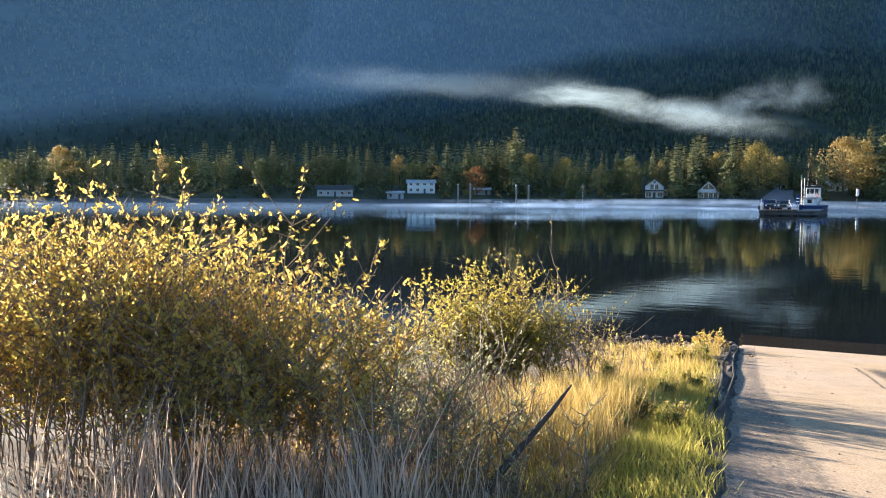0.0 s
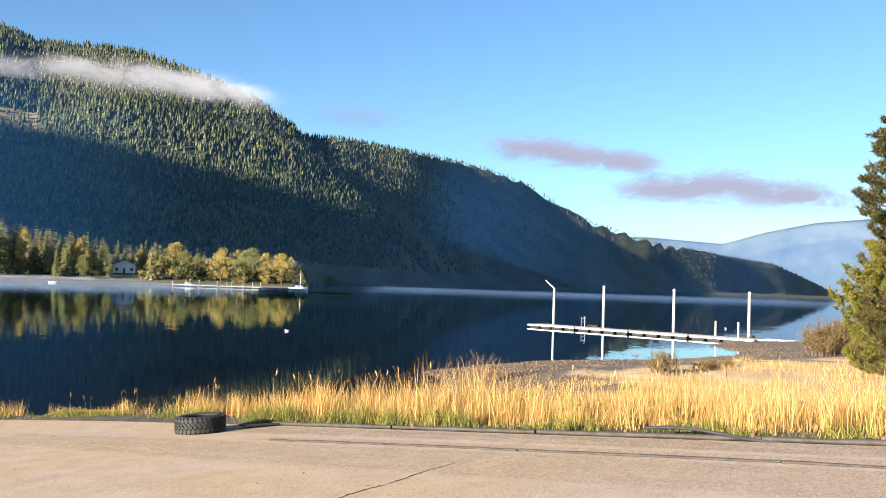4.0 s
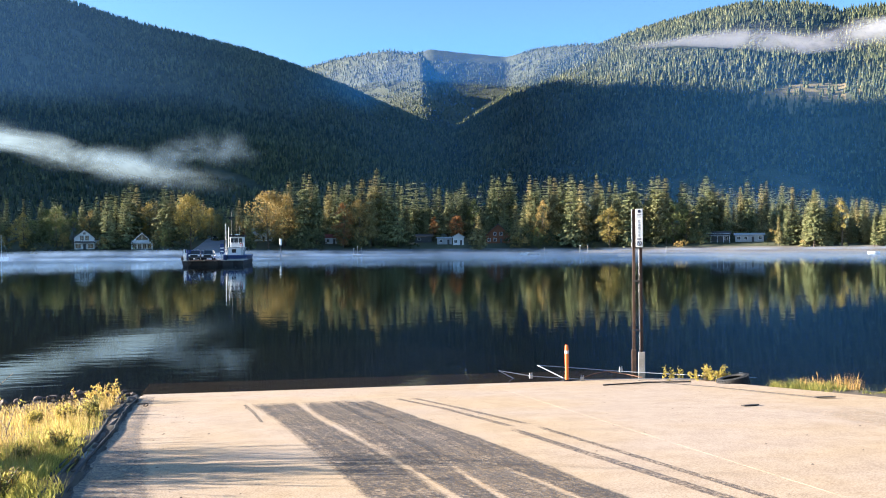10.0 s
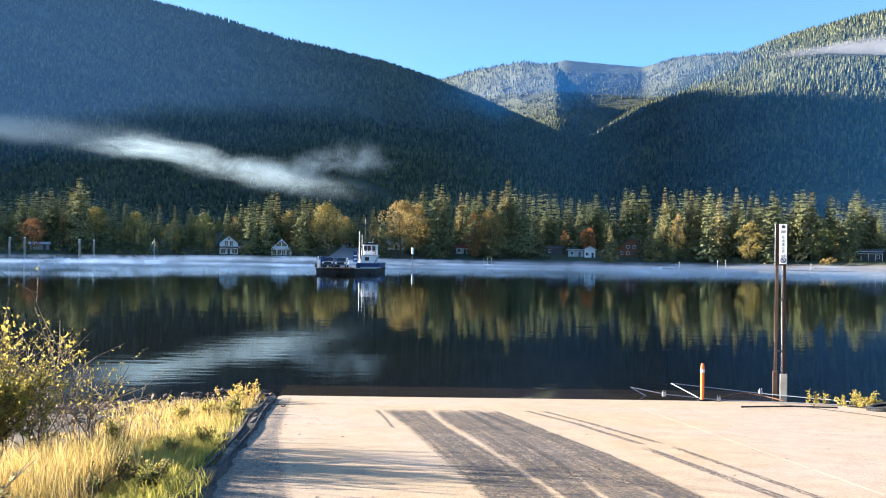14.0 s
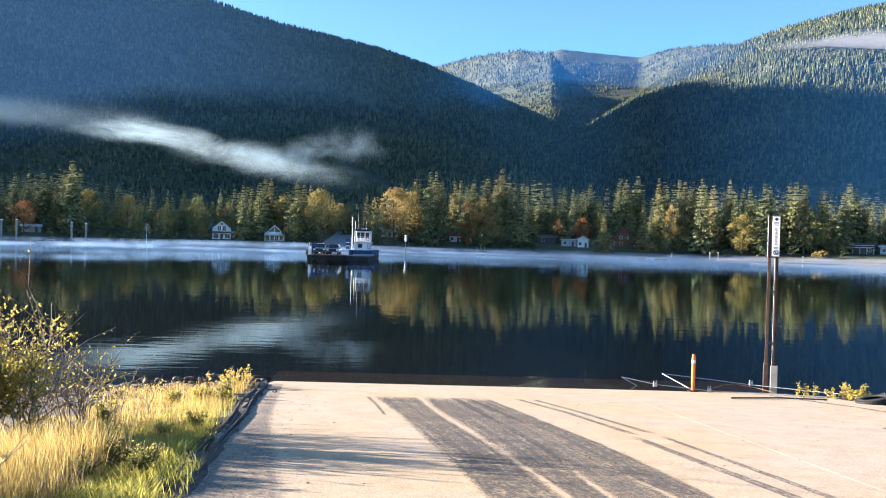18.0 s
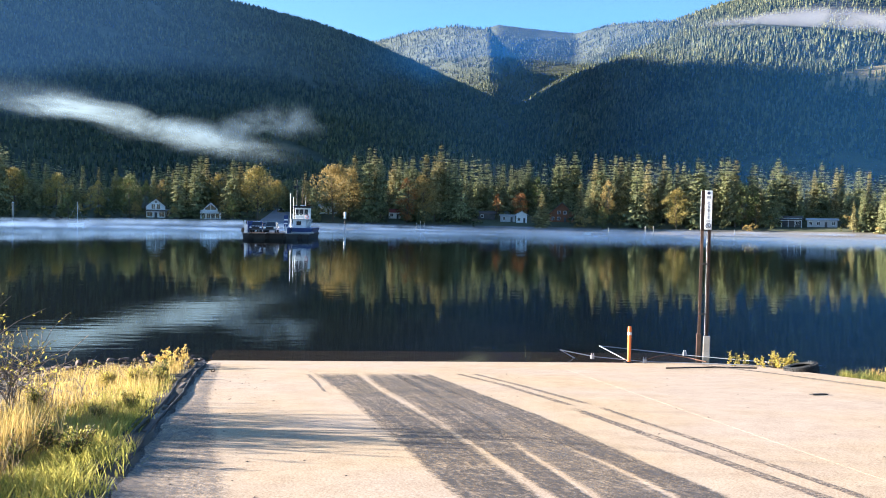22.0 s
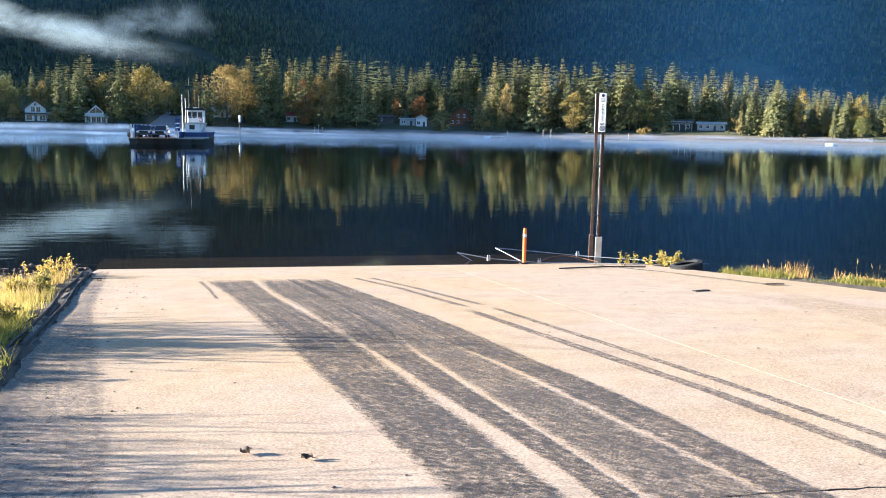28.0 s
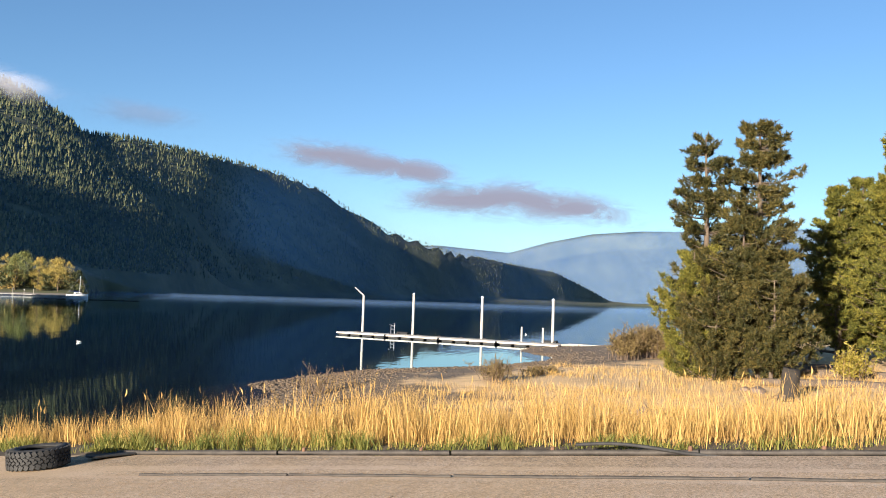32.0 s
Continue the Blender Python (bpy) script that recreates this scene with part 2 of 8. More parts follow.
def stain_material(name, colour, cover, lo, hi, scale):
    """Dark damp grit lying on the slab in grains, thinning out at its edges (UV: x across the band)."""
    m, nt, out = fresh(name)
    uv = nt.nodes.new("ShaderNodeUVMap").outputs[0]
    sep = nt.nodes.new("ShaderNodeSeparateXYZ")
    nt.links.new(uv, sep.inputs[0])
    pos = nt.nodes.new("ShaderNodeNewGeometry").outputs["Position"]
    cmb = nt.nodes.new("ShaderNodeCombineXYZ")
    nt.links.new(calc(nt, "MULTIPLY", sep.outputs["X"], scale), cmb.inputs[0])
    nt.links.new(calc(nt, "MULTIPLY", sep.outputs["Y"], 2.5), cmb.inputs[1])
    u = calc(nt, "ABSOLUTE", calc(nt, "SUBTRACT", sep.outputs["X"], 0.5))
    rim = calc(nt, "SUBTRACT", 0.5, u)
    ends = calc(nt, "SUBTRACT", 0.5, calc(nt, "ABSOLUTE", calc(nt, "SUBTRACT", sep.outputs["Y"], 0.5)))
    edge = calc(nt, "SUBTRACT", calc(nt, "MINIMUM", calc(nt, "MINIMUM", calc(nt, "MULTIPLY", rim, 8.0), calc(nt, "MULTIPLY", ends, 24.0)), 0.95), 0.4)
    streak = noise_tex(nt, cmb.outputs[0], 1.0, 3, 0.6)
    patch = calc(nt, "ADD", calc(nt, "MULTIPLY", noise_tex(nt, pos, 1.6, 4, 0.6), 0.45), calc(nt, "MULTIPLY", noise_tex(nt, pos, 9.0, 4, 0.7), 0.55))
    grit = noise_tex(nt, pos, 26.0, 3, 0.85)
    s = calc(nt, "ADD", calc(nt, "ADD", edge, calc(nt, "MULTIPLY", calc(nt, "SUBTRACT", streak, 0.5), 1.7)), calc(nt, "ADD", calc(nt, "MULTIPLY", calc(nt, "SUBTRACT", grit, 0.5), 6.0), calc(nt, "MULTIPLY", calc(nt, "SUBTRACT", patch, 0.5), 2.6)))
    k = nt.nodes.new("ShaderNodeMapRange")
    nt.links.new(s, k.inputs[0])
    k.inputs[1].default_value, k.inputs[2].default_value = lo, hi
    a = calc(nt, "MULTIPLY", k.outputs[0], cover, True)
    b = nd(nt, "ShaderNodeBsdfPrincipled", Roughness=0.75)
    c = ramp_node(nt, grit, [(0.35, tuple(v * 1.7 for v in colour)), (0.62, tuple(v * 0.55 for v in colour))])
    nt.links.new(c, b.inputs["Base Color"])
    clear = nt.nodes.new("ShaderNodeBsdfTransparent")
    mx = nt.nodes.new("ShaderNodeMixShader")
    nt.links.new(a, mx.inputs[0])
    nt.links.new(clear.outputs[0], mx.inputs[1])
    nt.links.new(b.outputs[0], mx.inputs[2])
    nt.links.new(mx.outputs[0], out.inputs[0])
    return m


def beach_material():
    """Dry golden sand that gives way to brown gravel towards the water."""
    m, nt, out = fresh("beach sand and gravel")
    pos = nt.nodes.new("ShaderNodeNewGeometry").outputs["Position"]
    sep = nt.nodes.new("ShaderNodeSeparateXYZ")
    nt.links.new(pos, sep.inputs[0])
    big, fine, coarse = noise_tex(nt, pos, 0.45, 5, 0.65), noise_tex(nt, pos, 18.0, 4, 0.7), noise_tex(nt, pos, 7.0, 4, 0.75)
    sand = ramp_node(nt, calc(nt, "ADD", calc(nt, "MULTIPLY", big, 0.5), calc(nt, "MULTIPLY", fine, 0.5)), [(0.35, (0.46, 0.29, 0.13)), (0.65, (0.74, 0.52, 0.27))])
    stony = ramp_node(nt, coarse, [(0.36, (0.04, 0.03, 0.02)), (0.5, (0.12, 0.085, 0.055)), (0.66, (0.26, 0.19, 0.12))])
    k = nt.nodes.new("ShaderNodeMapRange")
    k.interpolation_type = "SMOOTHSTEP"
    nt.links.new(calc(nt, "ADD", sep.outputs["Z"], calc(nt, "MULTIPLY", calc(nt, "SUBTRACT", big, 0.5), 0.5)), k.inputs[0])
    k.inputs[1].default_value, k.inputs[2].default_value = 0.42, 0.58
    b = nd(nt, "ShaderNodeBsdfPrincipled", Roughness=0.92)
    nt.links.new(mixc(nt, k.outputs[0], stony, sand), b.inputs["Base Color"])
    bp = nd(nt, "ShaderNodeBump", Strength=0.5, Distance=0.05)
    nt.links.new(calc(nt, "ADD", coarse, calc(nt, "MULTIPLY", fine, 0.4)), bp.inputs["Height"])
    nt.links.new(bp.outputs[0], b.inputs["Normal"])
    nt.links.new(b.outputs[0], out.inputs[0])
    return m


WATER = water_material()
BEACH = beach_material()
CONCRETE = concrete_material()
SHALLOW = solid("silt-covered concrete", (0.16, 0.12, 0.08), (0.34, 0.26, 0.17), 0.5, 0.95, fine=6, where="Position")
SOIL = solid("bank soil", (0.035, 0.027, 0.019), (0.12, 0.092, 0.062), 0.7, 0.95, fine=14, where="Position")
GRAVEL = solid("beach gravel", (0.07, 0.055, 0.04), (0.26, 0.2, 0.14), 0.8, 0.9, bump=0.6, fine=9, where="Position")
SILT = solid("lake silt", (0.006, 0.009, 0.009), (0.014, 0.018, 0.017), 0.05, 0.95, bump=0, fine=1, where="Position")
LAWN = solid("far shore grass", (0.04, 0.05, 0.022), (0.12, 0.12, 0.06), 0.05, 0.95, bump=0, fine=0.6, where="Position")
SHINGLE = solid("far shore shingle", (0.11, 0.10, 0.085), (0.24, 0.21, 0.17), 0.08, 0.95, bump=0, fine=1.5, where="Position")
FOREST = solid("forest floor", (0.02, 0.028, 0.016), (0.105, 0.11, 0.055), 0.008, 0.95, bump=0, fine=0.06, where="Position")
BARK = solid("bark", (0.05, 0.035, 0.025), (0.16, 0.12, 0.085), 6, 0.9, bump=0.5)
TWIG = solid("grey-brown twigs", (0.12, 0.085, 0.062), (0.32, 0.24, 0.175), 8, 0.85)
STEM = solid("brown stems", (0.07, 0.045, 0.03), (0.2, 0.14, 0.09), 8, 0.85)
RUBBER = solid("tyre rubber", (0.012, 0.012, 0.012), (0.035, 0.034, 0.033), 9, 0.75)
STEEL = solid("galvanised steel", (0.32, 0.33, 0.34), (0.5, 0.5, 0.5), 8, 0.45, 0.8)
RUST = solid("rusty steel", (0.07, 0.035, 0.02), (0.2, 0.11, 0.07), 6, 0.85, 0.2, 0.3)
IRON = solid("dark iron", (0.025, 0.022, 0.02), (0.075, 0.065, 0.055), 6, 0.7, 0.3, 0.3)
TIMBER = solid("creosoted timber", (0.03, 0.018, 0.012), (0.11, 0.062, 0.04), 5, 0.85, bump=0.4)
GREYWOOD = solid("weathered wood", (0.2, 0.18, 0.15), (0.42, 0.38, 0.33), 4, 0.85, bump=0.3)
PALEWOOD = solid("sunlit decking", (0.36, 0.33, 0.28), (0.58, 0.53, 0.46), 4, 0.8, bump=0.2)
WHITE = solid("white paint", (0.7, 0.7, 0.68), (0.82, 0.82, 0.8), 2, 0.55, bump=0.05)
NAVY = solid("navy paint", (0.012, 0.028, 0.1), (0.025, 0.05, 0.16), 2, 0.45, bump=0.05)
BLACK = solid("black paint", (0.012, 0.012, 0.013), (0.03, 0.03, 0.03), 2, 0.55, bump=0.05)
DECK = solid("steel deck", (0.13, 0.13, 0.13), (0.28, 0.27, 0.26), 2, 0.75)
ORANGE = solid("orange plastic", (0.75, 0.14, 0.02), (0.85, 0.22, 0.035), 3, 0.5, bump=0.05)
LOGS = solid("log wall", (0.12, 0.045, 0.02), (0.26, 0.11, 0.05), 0.6, 0.8)
ROOFING = solid("roofing", (0.05, 0.045, 0.042), (0.12, 0.105, 0.095), 0.6, 0.8)
ROOFPALE = solid("metal roofing", (0.42, 0.43, 0.44), (0.6, 0.6, 0.6), 0.4, 0.5)
SIDING = solid("grey siding", (0.32, 0.33, 0.34), (0.46, 0.46, 0.46), 0.6, 0.7)
DARKSIDING = solid("dark siding", (0.04, 0.045, 0.05), (0.1, 0.1, 0.1), 0.6, 0.7)
REDWOOD = solid("red siding", (0.16, 0.03, 0.02), (0.28, 0.06, 0.04), 0.6, 0.7)
ASPHALT = solid("road asphalt", (0.2, 0.2, 0.21), (0.32, 0.32, 0.33), 0.2, 0.85, where="Position")
GLASS = solid("window glass", (0.02, 0.025, 0.03), (0.05, 0.055, 0.06), 0.5, 0.08, bump=0, spec=0.6)
CLEARING = solid("logged clearing", (0.14, 0.11, 0.05), (0.4, 0.3, 0.13), 0.02, 0.95, bump=0, fine=0.12, where="Position")
STUMPWOOD = solid("weathered stump", (0.012, 0.01, 0.008), (0.045, 0.036, 0.028), 5, 0.9, bump=0.5)
ROCK = solid("riprap rock", (0.085, 0.06, 0.046), (0.26, 0.195, 0.15), 3, 0.9, bump=0.5, vary=0.5)
PEBBLE = solid("shore stone", (0.04, 0.03, 0.021), (0.16, 0.115, 0.075), 5, 0.9, bump=0.3)
SIGNRED = solid("sign red", (0.5, 0.03, 0.02), (0.6, 0.05, 0.03), 3, 0.5, bump=0)
SIGNINK = solid("sign ink", (0.015, 0.02, 0.05), (0.03, 0.035, 0.08), 3, 0.5, bump=0)
CARBLUE = solid("car paint blue", (0.02, 0.05, 0.16), (0.03, 0.07, 0.2), 1, 0.25, 0.3, 0)
CARSILVER = solid("car paint silver", (0.4, 0.4, 0.41), (0.5, 0.5, 0.5), 1, 0.25, 0.5, 0)

CONIFER = leafy("conifer needles", [(0.2, (0.07, 0.085, 0.038)), (0.5, (0.19, 0.2, 0.085)), (0.8, (0.36, 0.345, 0.16))], 0.06, scale=0.06)
BUSHGREEN = leafy("dull green leaves", [(0.2, (0.025, 0.034, 0.014)), (0.5, (0.08, 0.088, 0.034)), (0.8, (0.19, 0.18, 0.07))], 0.12, scale=0.1)
CONIFER_WARM = leafy("larch needles", [(0.2, (0.1, 0.095, 0.036)), (0.5, (0.26, 0.225, 0.09)), (0.8, (0.44, 0.37, 0.165))], 0.06, scale=0.06)
LEAF_GREEN = leafy("green leaves", [(0.2, (0.035, 0.052, 0.016)), (0.5, (0.115, 0.135, 0.04)), (0.8, (0.24, 0.235, 0.068))], 0.16, scale=0.1)
LEAF_GOLD = leafy("yellow leaves", [(0.2, (0.13, 0.108, 0.03)), (0.5, (0.29, 0.225, 0.058)), (0.8, (0.5, 0.38, 0.1))], 0.16, scale=0.1)
LEAF_TAN = leafy("tan leaves", [(0.2, (0.189, 0.145, 0.0508)), (0.5, (0.348, 0.246, 0.0798)), (0.8, (0.478, 0.348, 0.116))], 0.3, scale=0.1)
LEAF_RUST = leafy("rust leaves", [(0.2, (0.156, 0.065, 0.026)), (0.5, (0.286, 0.13, 0.0455)), (0.8, (0.416, 0.208, 0.065))], 0.3, scale=0.1)
LEAF_BROWN = leafy("withered brown leaves", [(0.2, (0.07, 0.052, 0.02)), (0.5, (0.16, 0.115, 0.042)), (0.8, (0.29, 0.21, 0.08))], 0.25, scale=0.8)
LEAF_RED = leafy("crimson leaves", [(0.2, (0.09, 0.01, 0.01)), (0.5, (0.2, 0.022, 0.02)), (0.8, (0.3, 0.04, 0.03))], 0.3, scale=0.1)
SLOPEWOOD = leafy("mountain conifers", [(0.15, (0.014, 0.024, 0.014)), (0.5, (0.06, 0.075, 0.034)), (0.85, (0.17, 0.165, 0.07))], 0.12, scale=0.005)
WILLOW = leafy("willow leaves", [(0.15, (0.17, 0.155, 0.035)), (0.5, (0.42, 0.355, 0.065)), (0.85, (0.6, 0.46, 0.12))], 0.6, scale=1.2)
AUTUMN = leafy("turning leaves", [(0.15, (0.36, 0.32, 0.08)), (0.42, (0.62, 0.51, 0.12)), (0.68, (0.74, 0.49, 0.13)), (0.9, (0.66, 0.32, 0.12))], 0.6, scale=1.0)
STRAW = leafy("dry grass", [(0.15, (0.21, 0.12, 0.04)), (0.5, (0.5, 0.315, 0.095)), (0.85, (0.7, 0.48, 0.17))], 0.35, scale=0.6)
REED = leafy("dead reeds", [(0.15, (0.3, 0.2, 0.14)), (0.5, (0.62, 0.46, 0.34)), (0.85, (0.85, 0.69, 0.54))], 0.45, scale=0.6)
BRUSH = leafy("brown brush", [(0.15, (0.1, 0.062, 0.036)), (0.5, (0.23, 0.155, 0.09)), (0.85, (0.4, 0.29, 0.17))], 0.35, scale=0.6)
WEED = leafy("green weeds", [(0.15, (0.2, 0.18, 0.045)), (0.5, (0.45, 0.39, 0.095)), (0.85, (0.68, 0.55, 0.17))], 0.55, scale=0.9)
BANKGRASS = leafy("bank grass", [(0.15, (0.2, 0.135, 0.04)), (0.5, (0.44, 0.315, 0.09)), (0.85, (0.66, 0.49, 0.19))], 0.45, scale=0.9)
BANKWEED = leafy("fresh green weeds", [(0.15, (0.2, 0.195, 0.035)), (0.5, (0.48, 0.43, 0.09)), (0.85, (0.72, 0.57, 0.17))], 0.55, scale=0.9)
WISP = vapour("rising mist", 0.36, 0.09, 0.15, 1.5, (0.4, 0.6, 1.0), stretch=(1, 1, 0.5), fade=(0.2, 0.5))
SAGE = leafy("grey-green leaves", [(0.15, (0.17, 0.18, 0.08)), (0.5, (0.36, 0.36, 0.18)), (0.85, (0.55, 0.52, 0.3))], 0.5, scale=0.9)
LOWWEED = leafy("small green weeds", [(0.15, (0.05, 0.07, 0.015)), (0.5, (0.15, 0.165, 0.035)), (0.85, (0.4, 0.34, 0.09))], 0.4, scale=1.5)
PINE = leafy("pine needles", [(0.15, (0.011, 0.015, 0.005)), (0.5, (0.038, 0.039, 0.011)), (0.85, (0.14, 0.105, 0.027))], 0.12, scale=0.9)
JUNIPER = leafy("cedar sprays", [(0.15, (0.02, 0.028, 0.007)), (0.5, (0.08, 0.085, 0.014)), (0.85, (0.22, 0.185, 0.03))], 0.18, scale=0.9)
FOG = vapour("fog", 0.6, 0.016, -0.1, 1.0, (0.54, 0.55, 0.64), stretch=(1, 1, 2.2), fade=(0.2, 0.5))
SMOKE = vapour("drifting mist", 0.5, 0.03, 0.1, 1.6, (0.62, 0.82, 1.0), stretch=(1, 1, 3.0), fade=(0.25, 0.5))
PLUME = vapour("thin smoke", 0.24, 0.04, 0.2, 1.6, (0.5, 0.72, 1.0), stretch=(1, 1, 1.6), fade=(0.4, 0.5))
CLOUD = vapour("thin cloud", 1.0, 0.005, -0.15, 0.8, (0.15, 0.165, 0.24), stretch=(1, 1, 3), fade=(0.3, 0.5))
HAZE = vapour("water mist", 0.19, 0.045, 0.1, 1.5, (0.36, 0.57, 1.0), stretch=(1, 0.6, 1), fade=(0.1, 0.42))
# Blue sheets imitate distance haze: scattered light put into a see-through tint.
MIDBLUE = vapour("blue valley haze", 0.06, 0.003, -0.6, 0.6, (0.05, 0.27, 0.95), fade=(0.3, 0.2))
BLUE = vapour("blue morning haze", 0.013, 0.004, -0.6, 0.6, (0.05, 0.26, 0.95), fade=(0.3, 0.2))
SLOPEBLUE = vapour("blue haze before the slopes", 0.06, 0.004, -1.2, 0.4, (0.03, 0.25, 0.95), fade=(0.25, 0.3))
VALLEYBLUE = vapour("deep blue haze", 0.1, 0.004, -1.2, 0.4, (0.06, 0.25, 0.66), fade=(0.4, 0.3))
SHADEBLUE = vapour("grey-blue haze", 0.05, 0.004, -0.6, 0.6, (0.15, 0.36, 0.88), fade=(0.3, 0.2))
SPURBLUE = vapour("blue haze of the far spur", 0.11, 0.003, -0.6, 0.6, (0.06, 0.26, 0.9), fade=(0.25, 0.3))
# the paling of distance, put into a sheet's tint
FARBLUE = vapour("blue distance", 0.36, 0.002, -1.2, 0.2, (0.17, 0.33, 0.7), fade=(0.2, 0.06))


# ---- mesh helpers ----
def mesh_of(name, verts, faces, uvs=None):
    """A mesh from arrays: faces is an (n, 3) or (n, 4) array, or a list of tuples."""
    me = bpy.data.meshes.new(name)
    verts = np.asarray(verts, np.float32)
    if isinstance(faces, np.ndarray):
        n, k = faces.shape
        me.vertices.add(len(verts))
        me.vertices.foreach_set("co", verts.ravel())
        me.loops.add(n * k)
        me.loops.foreach_set("vertex_index", faces.astype(np.int32).ravel())
        me.polygons.add(n)
        me.polygons.foreach_set("loop_start", np.arange(0, n * k, k, dtype=np.int32))
        me.update(calc_edges=True)
    else:
        me.from_pydata([tuple(v) for v in verts], [], [tuple(f) for f in faces])
    if uvs is not None:
        lay = me.uv_layers.new(name="UVMap")
        idx = np.empty(len(me.loops), np.int32)
        me.loops.foreach_get("vertex_index", idx)
        lay.data.foreach_set("uv", np.asarray(uvs, np.float32)[idx].ravel())
    return me


def smooth(me):
    me.polygons.foreach_set("use_smooth", [True] * len(me.polygons))
    return me


def part(name, data, material, parent=None, label=""):
    """Links a mesh or a bmesh as ONE object under a thing or a part."""
    if isinstance(data, bmesh.types.BMesh):
        bm, data = data, bpy.data.meshes.new(name)
        bm.to_mesh(data)
        bm.free()
    if material is not None and not data.materials:
        data.materials.append(material)
    ob = new(name, data)
    ob.parent = parent
    if label:
        ob["label"] = label
    return ob


def thing(name, m, label, category, group="", kind=""):
    """An Empty at a thing's base, to hold its parts."""
    ob = new(name)
    ob.empty_display_size = 0.2
    ob.matrix_basis = m
    return tagged(ob, label, category, group, kind)


def box(bm, x0, x1, y0, y1, z0, z1, bevel=0.0):
    made = bmesh.ops.create_cube(bm, size=1.0, matrix=Matrix.Translation(((x0 + x1) / 2, (y0 + y1) / 2, (z0 + z1) / 2)) @ Matrix.Diagonal((x1 - x0, y1 - y0, z1 - z0, 1)))
    if bevel:
        edges = {e for v in made["verts"] for e in v.link_edges}
        bmesh.ops.bevel(bm, geom=list(edges), offset=bevel, segments=1, affect="EDGES")
    return bm


def boxed(*a, bevel=0.0):
    return box(bmesh.new(), *a, bevel=bevel)


def prism(points, y0, y1):
    """A solid from an outline in x and z, between two values of y."""
    bm = bmesh.new()
    f = [bm.verts.new((x, y0, z)) for x, z in points]
    b = [bm.verts.new((x, y1, z)) for x, z in points]
    bm.faces.new(f)
    bm.faces.new(b[::-1])
    for i in range(len(f)):
        bm.faces.new((f[i - 1], b[i - 1], b[i], f[i]))
    bmesh.ops.recalc_face_normals(bm, faces=bm.faces)
    return bm


def tubes(lines, sides=5):
    """Vertices and faces of tapered tubes: each line is a list of (point, radius)."""
    vs, fs = [], []
    ring = np.arange(sides) * 2 * np.pi / sides
    for line in lines:
        p = np.array([q for q, _ in line], float)
        r = np.array([w for _, w in line], float)
        d = np.gradient(p, axis=0)
        d /= np.linalg.norm(d, axis=1)[:, None] + 1e-9
        ref = np.where(np.abs(d[:, 2:3]) > 0.9, [[1.0, 0, 0]], [[0, 0, 1.0]])
        a = np.cross(d, ref)
        a /= np.linalg.norm(a, axis=1)[:, None] + 1e-9
        b = np.cross(d, a)
        at = sum(len(v) for v in vs)
        vs.append((p[:, None] + r[:, None, None] * (np.cos(ring)[None, :, None] * a[:, None] + np.sin(ring)[None, :, None] * b[:, None])).reshape(-1, 3))
        n = len(line)
        i, j = np.meshgrid(np.arange(n - 1), np.arange(sides), indexing="ij")
        k = (j + 1) % sides
        fs.append(at + np.stack([i * sides + j, i * sides + k, (i + 1) * sides + k, (i + 1) * sides + j], -1).reshape(-1, 4))
    return np.concatenate(vs), np.concatenate(fs)


def tube_mesh(name, lines, sides=5):
    return smooth(mesh_of(name, *tubes(lines, sides)))


def leaves(centres, along, size, width=0.45, rng=None, fold=0.15, face=None):
    """Leaf-shaped quads (a rhombus, slightly folded) at centres, pointing along the given ways, turned to face outwards where face is given."""
    n = len(centres)
    side = np.cross(along, rng.normal(size=(n, 3)) if face is None else face + 0.45 * rng.normal(size=(n, 3)))
    side /= np.linalg.norm(side, axis=1)[:, None] + 1e-9
    up = np.cross(side, along)
    s = np.broadcast_to(np.asarray(size, float), (n,))[:, None]
    v = np.stack([centres, centres + along * s * 0.5 + side * s * width * 0.5 + up * s * fold, centres + along * s, centres + along * s * 0.5 - side * s * width * 0.5 + up * s * fold], 1)
    return v.reshape(-1, 3), np.arange(4 * n).reshape(n, 4)


def unit(v):
    return v / (np.linalg.norm(v, axis=-1, keepdims=True) + 1e-9)


def step01(a, b, x):
    t = np.clip((x - a) / (b - a), 0, 1)
    return t * t * (3 - 2 * t)


# ---- the lie of the land ----
EDGE = 23.1                                   # where the ramp meets the water
SLOPE = 0.093


def ramp_z(y):
    return SLOPE * (EDGE - np.maximum(y, -3.0)) + 0.012 * np.maximum(-3.0 - y, 0).clip(0, 40)


def ramp_left(y):
    return -4.1 + 0.135 * (23.2 - y)


SHORE_X = [-900, -400, -120, -30, -14, -8.7, -7, -5.3, -4.2, 10.3, 10.9, 12.5, 15.4, 19, 23, 29.4, 31.5, 36.8, 41.3, 47.5, 55, 59, 64, 70, 76, 90, 140, 400, 900]
SHORE_Y = [-360, -120, -20, 9, 15, 20.3, 22.6, 23.8, 23.3, 23.2, 21.2, 18.6, 16.6, 15.3, 15.0, 16.8, 19.2, 19.0, 18.0, 13.8, 11.7, 12.0, 15.6, 16.0, 11.8, 4, -8, -110, -300]


def lumps(x, y, s):
    return np.sin(x * 1.31 / s + 1.7 * np.sin(y * 0.83 / s)) * np.cos(y * 1.17 / s + 1.3 * np.sin(x * 0.71 / s + 2.0))


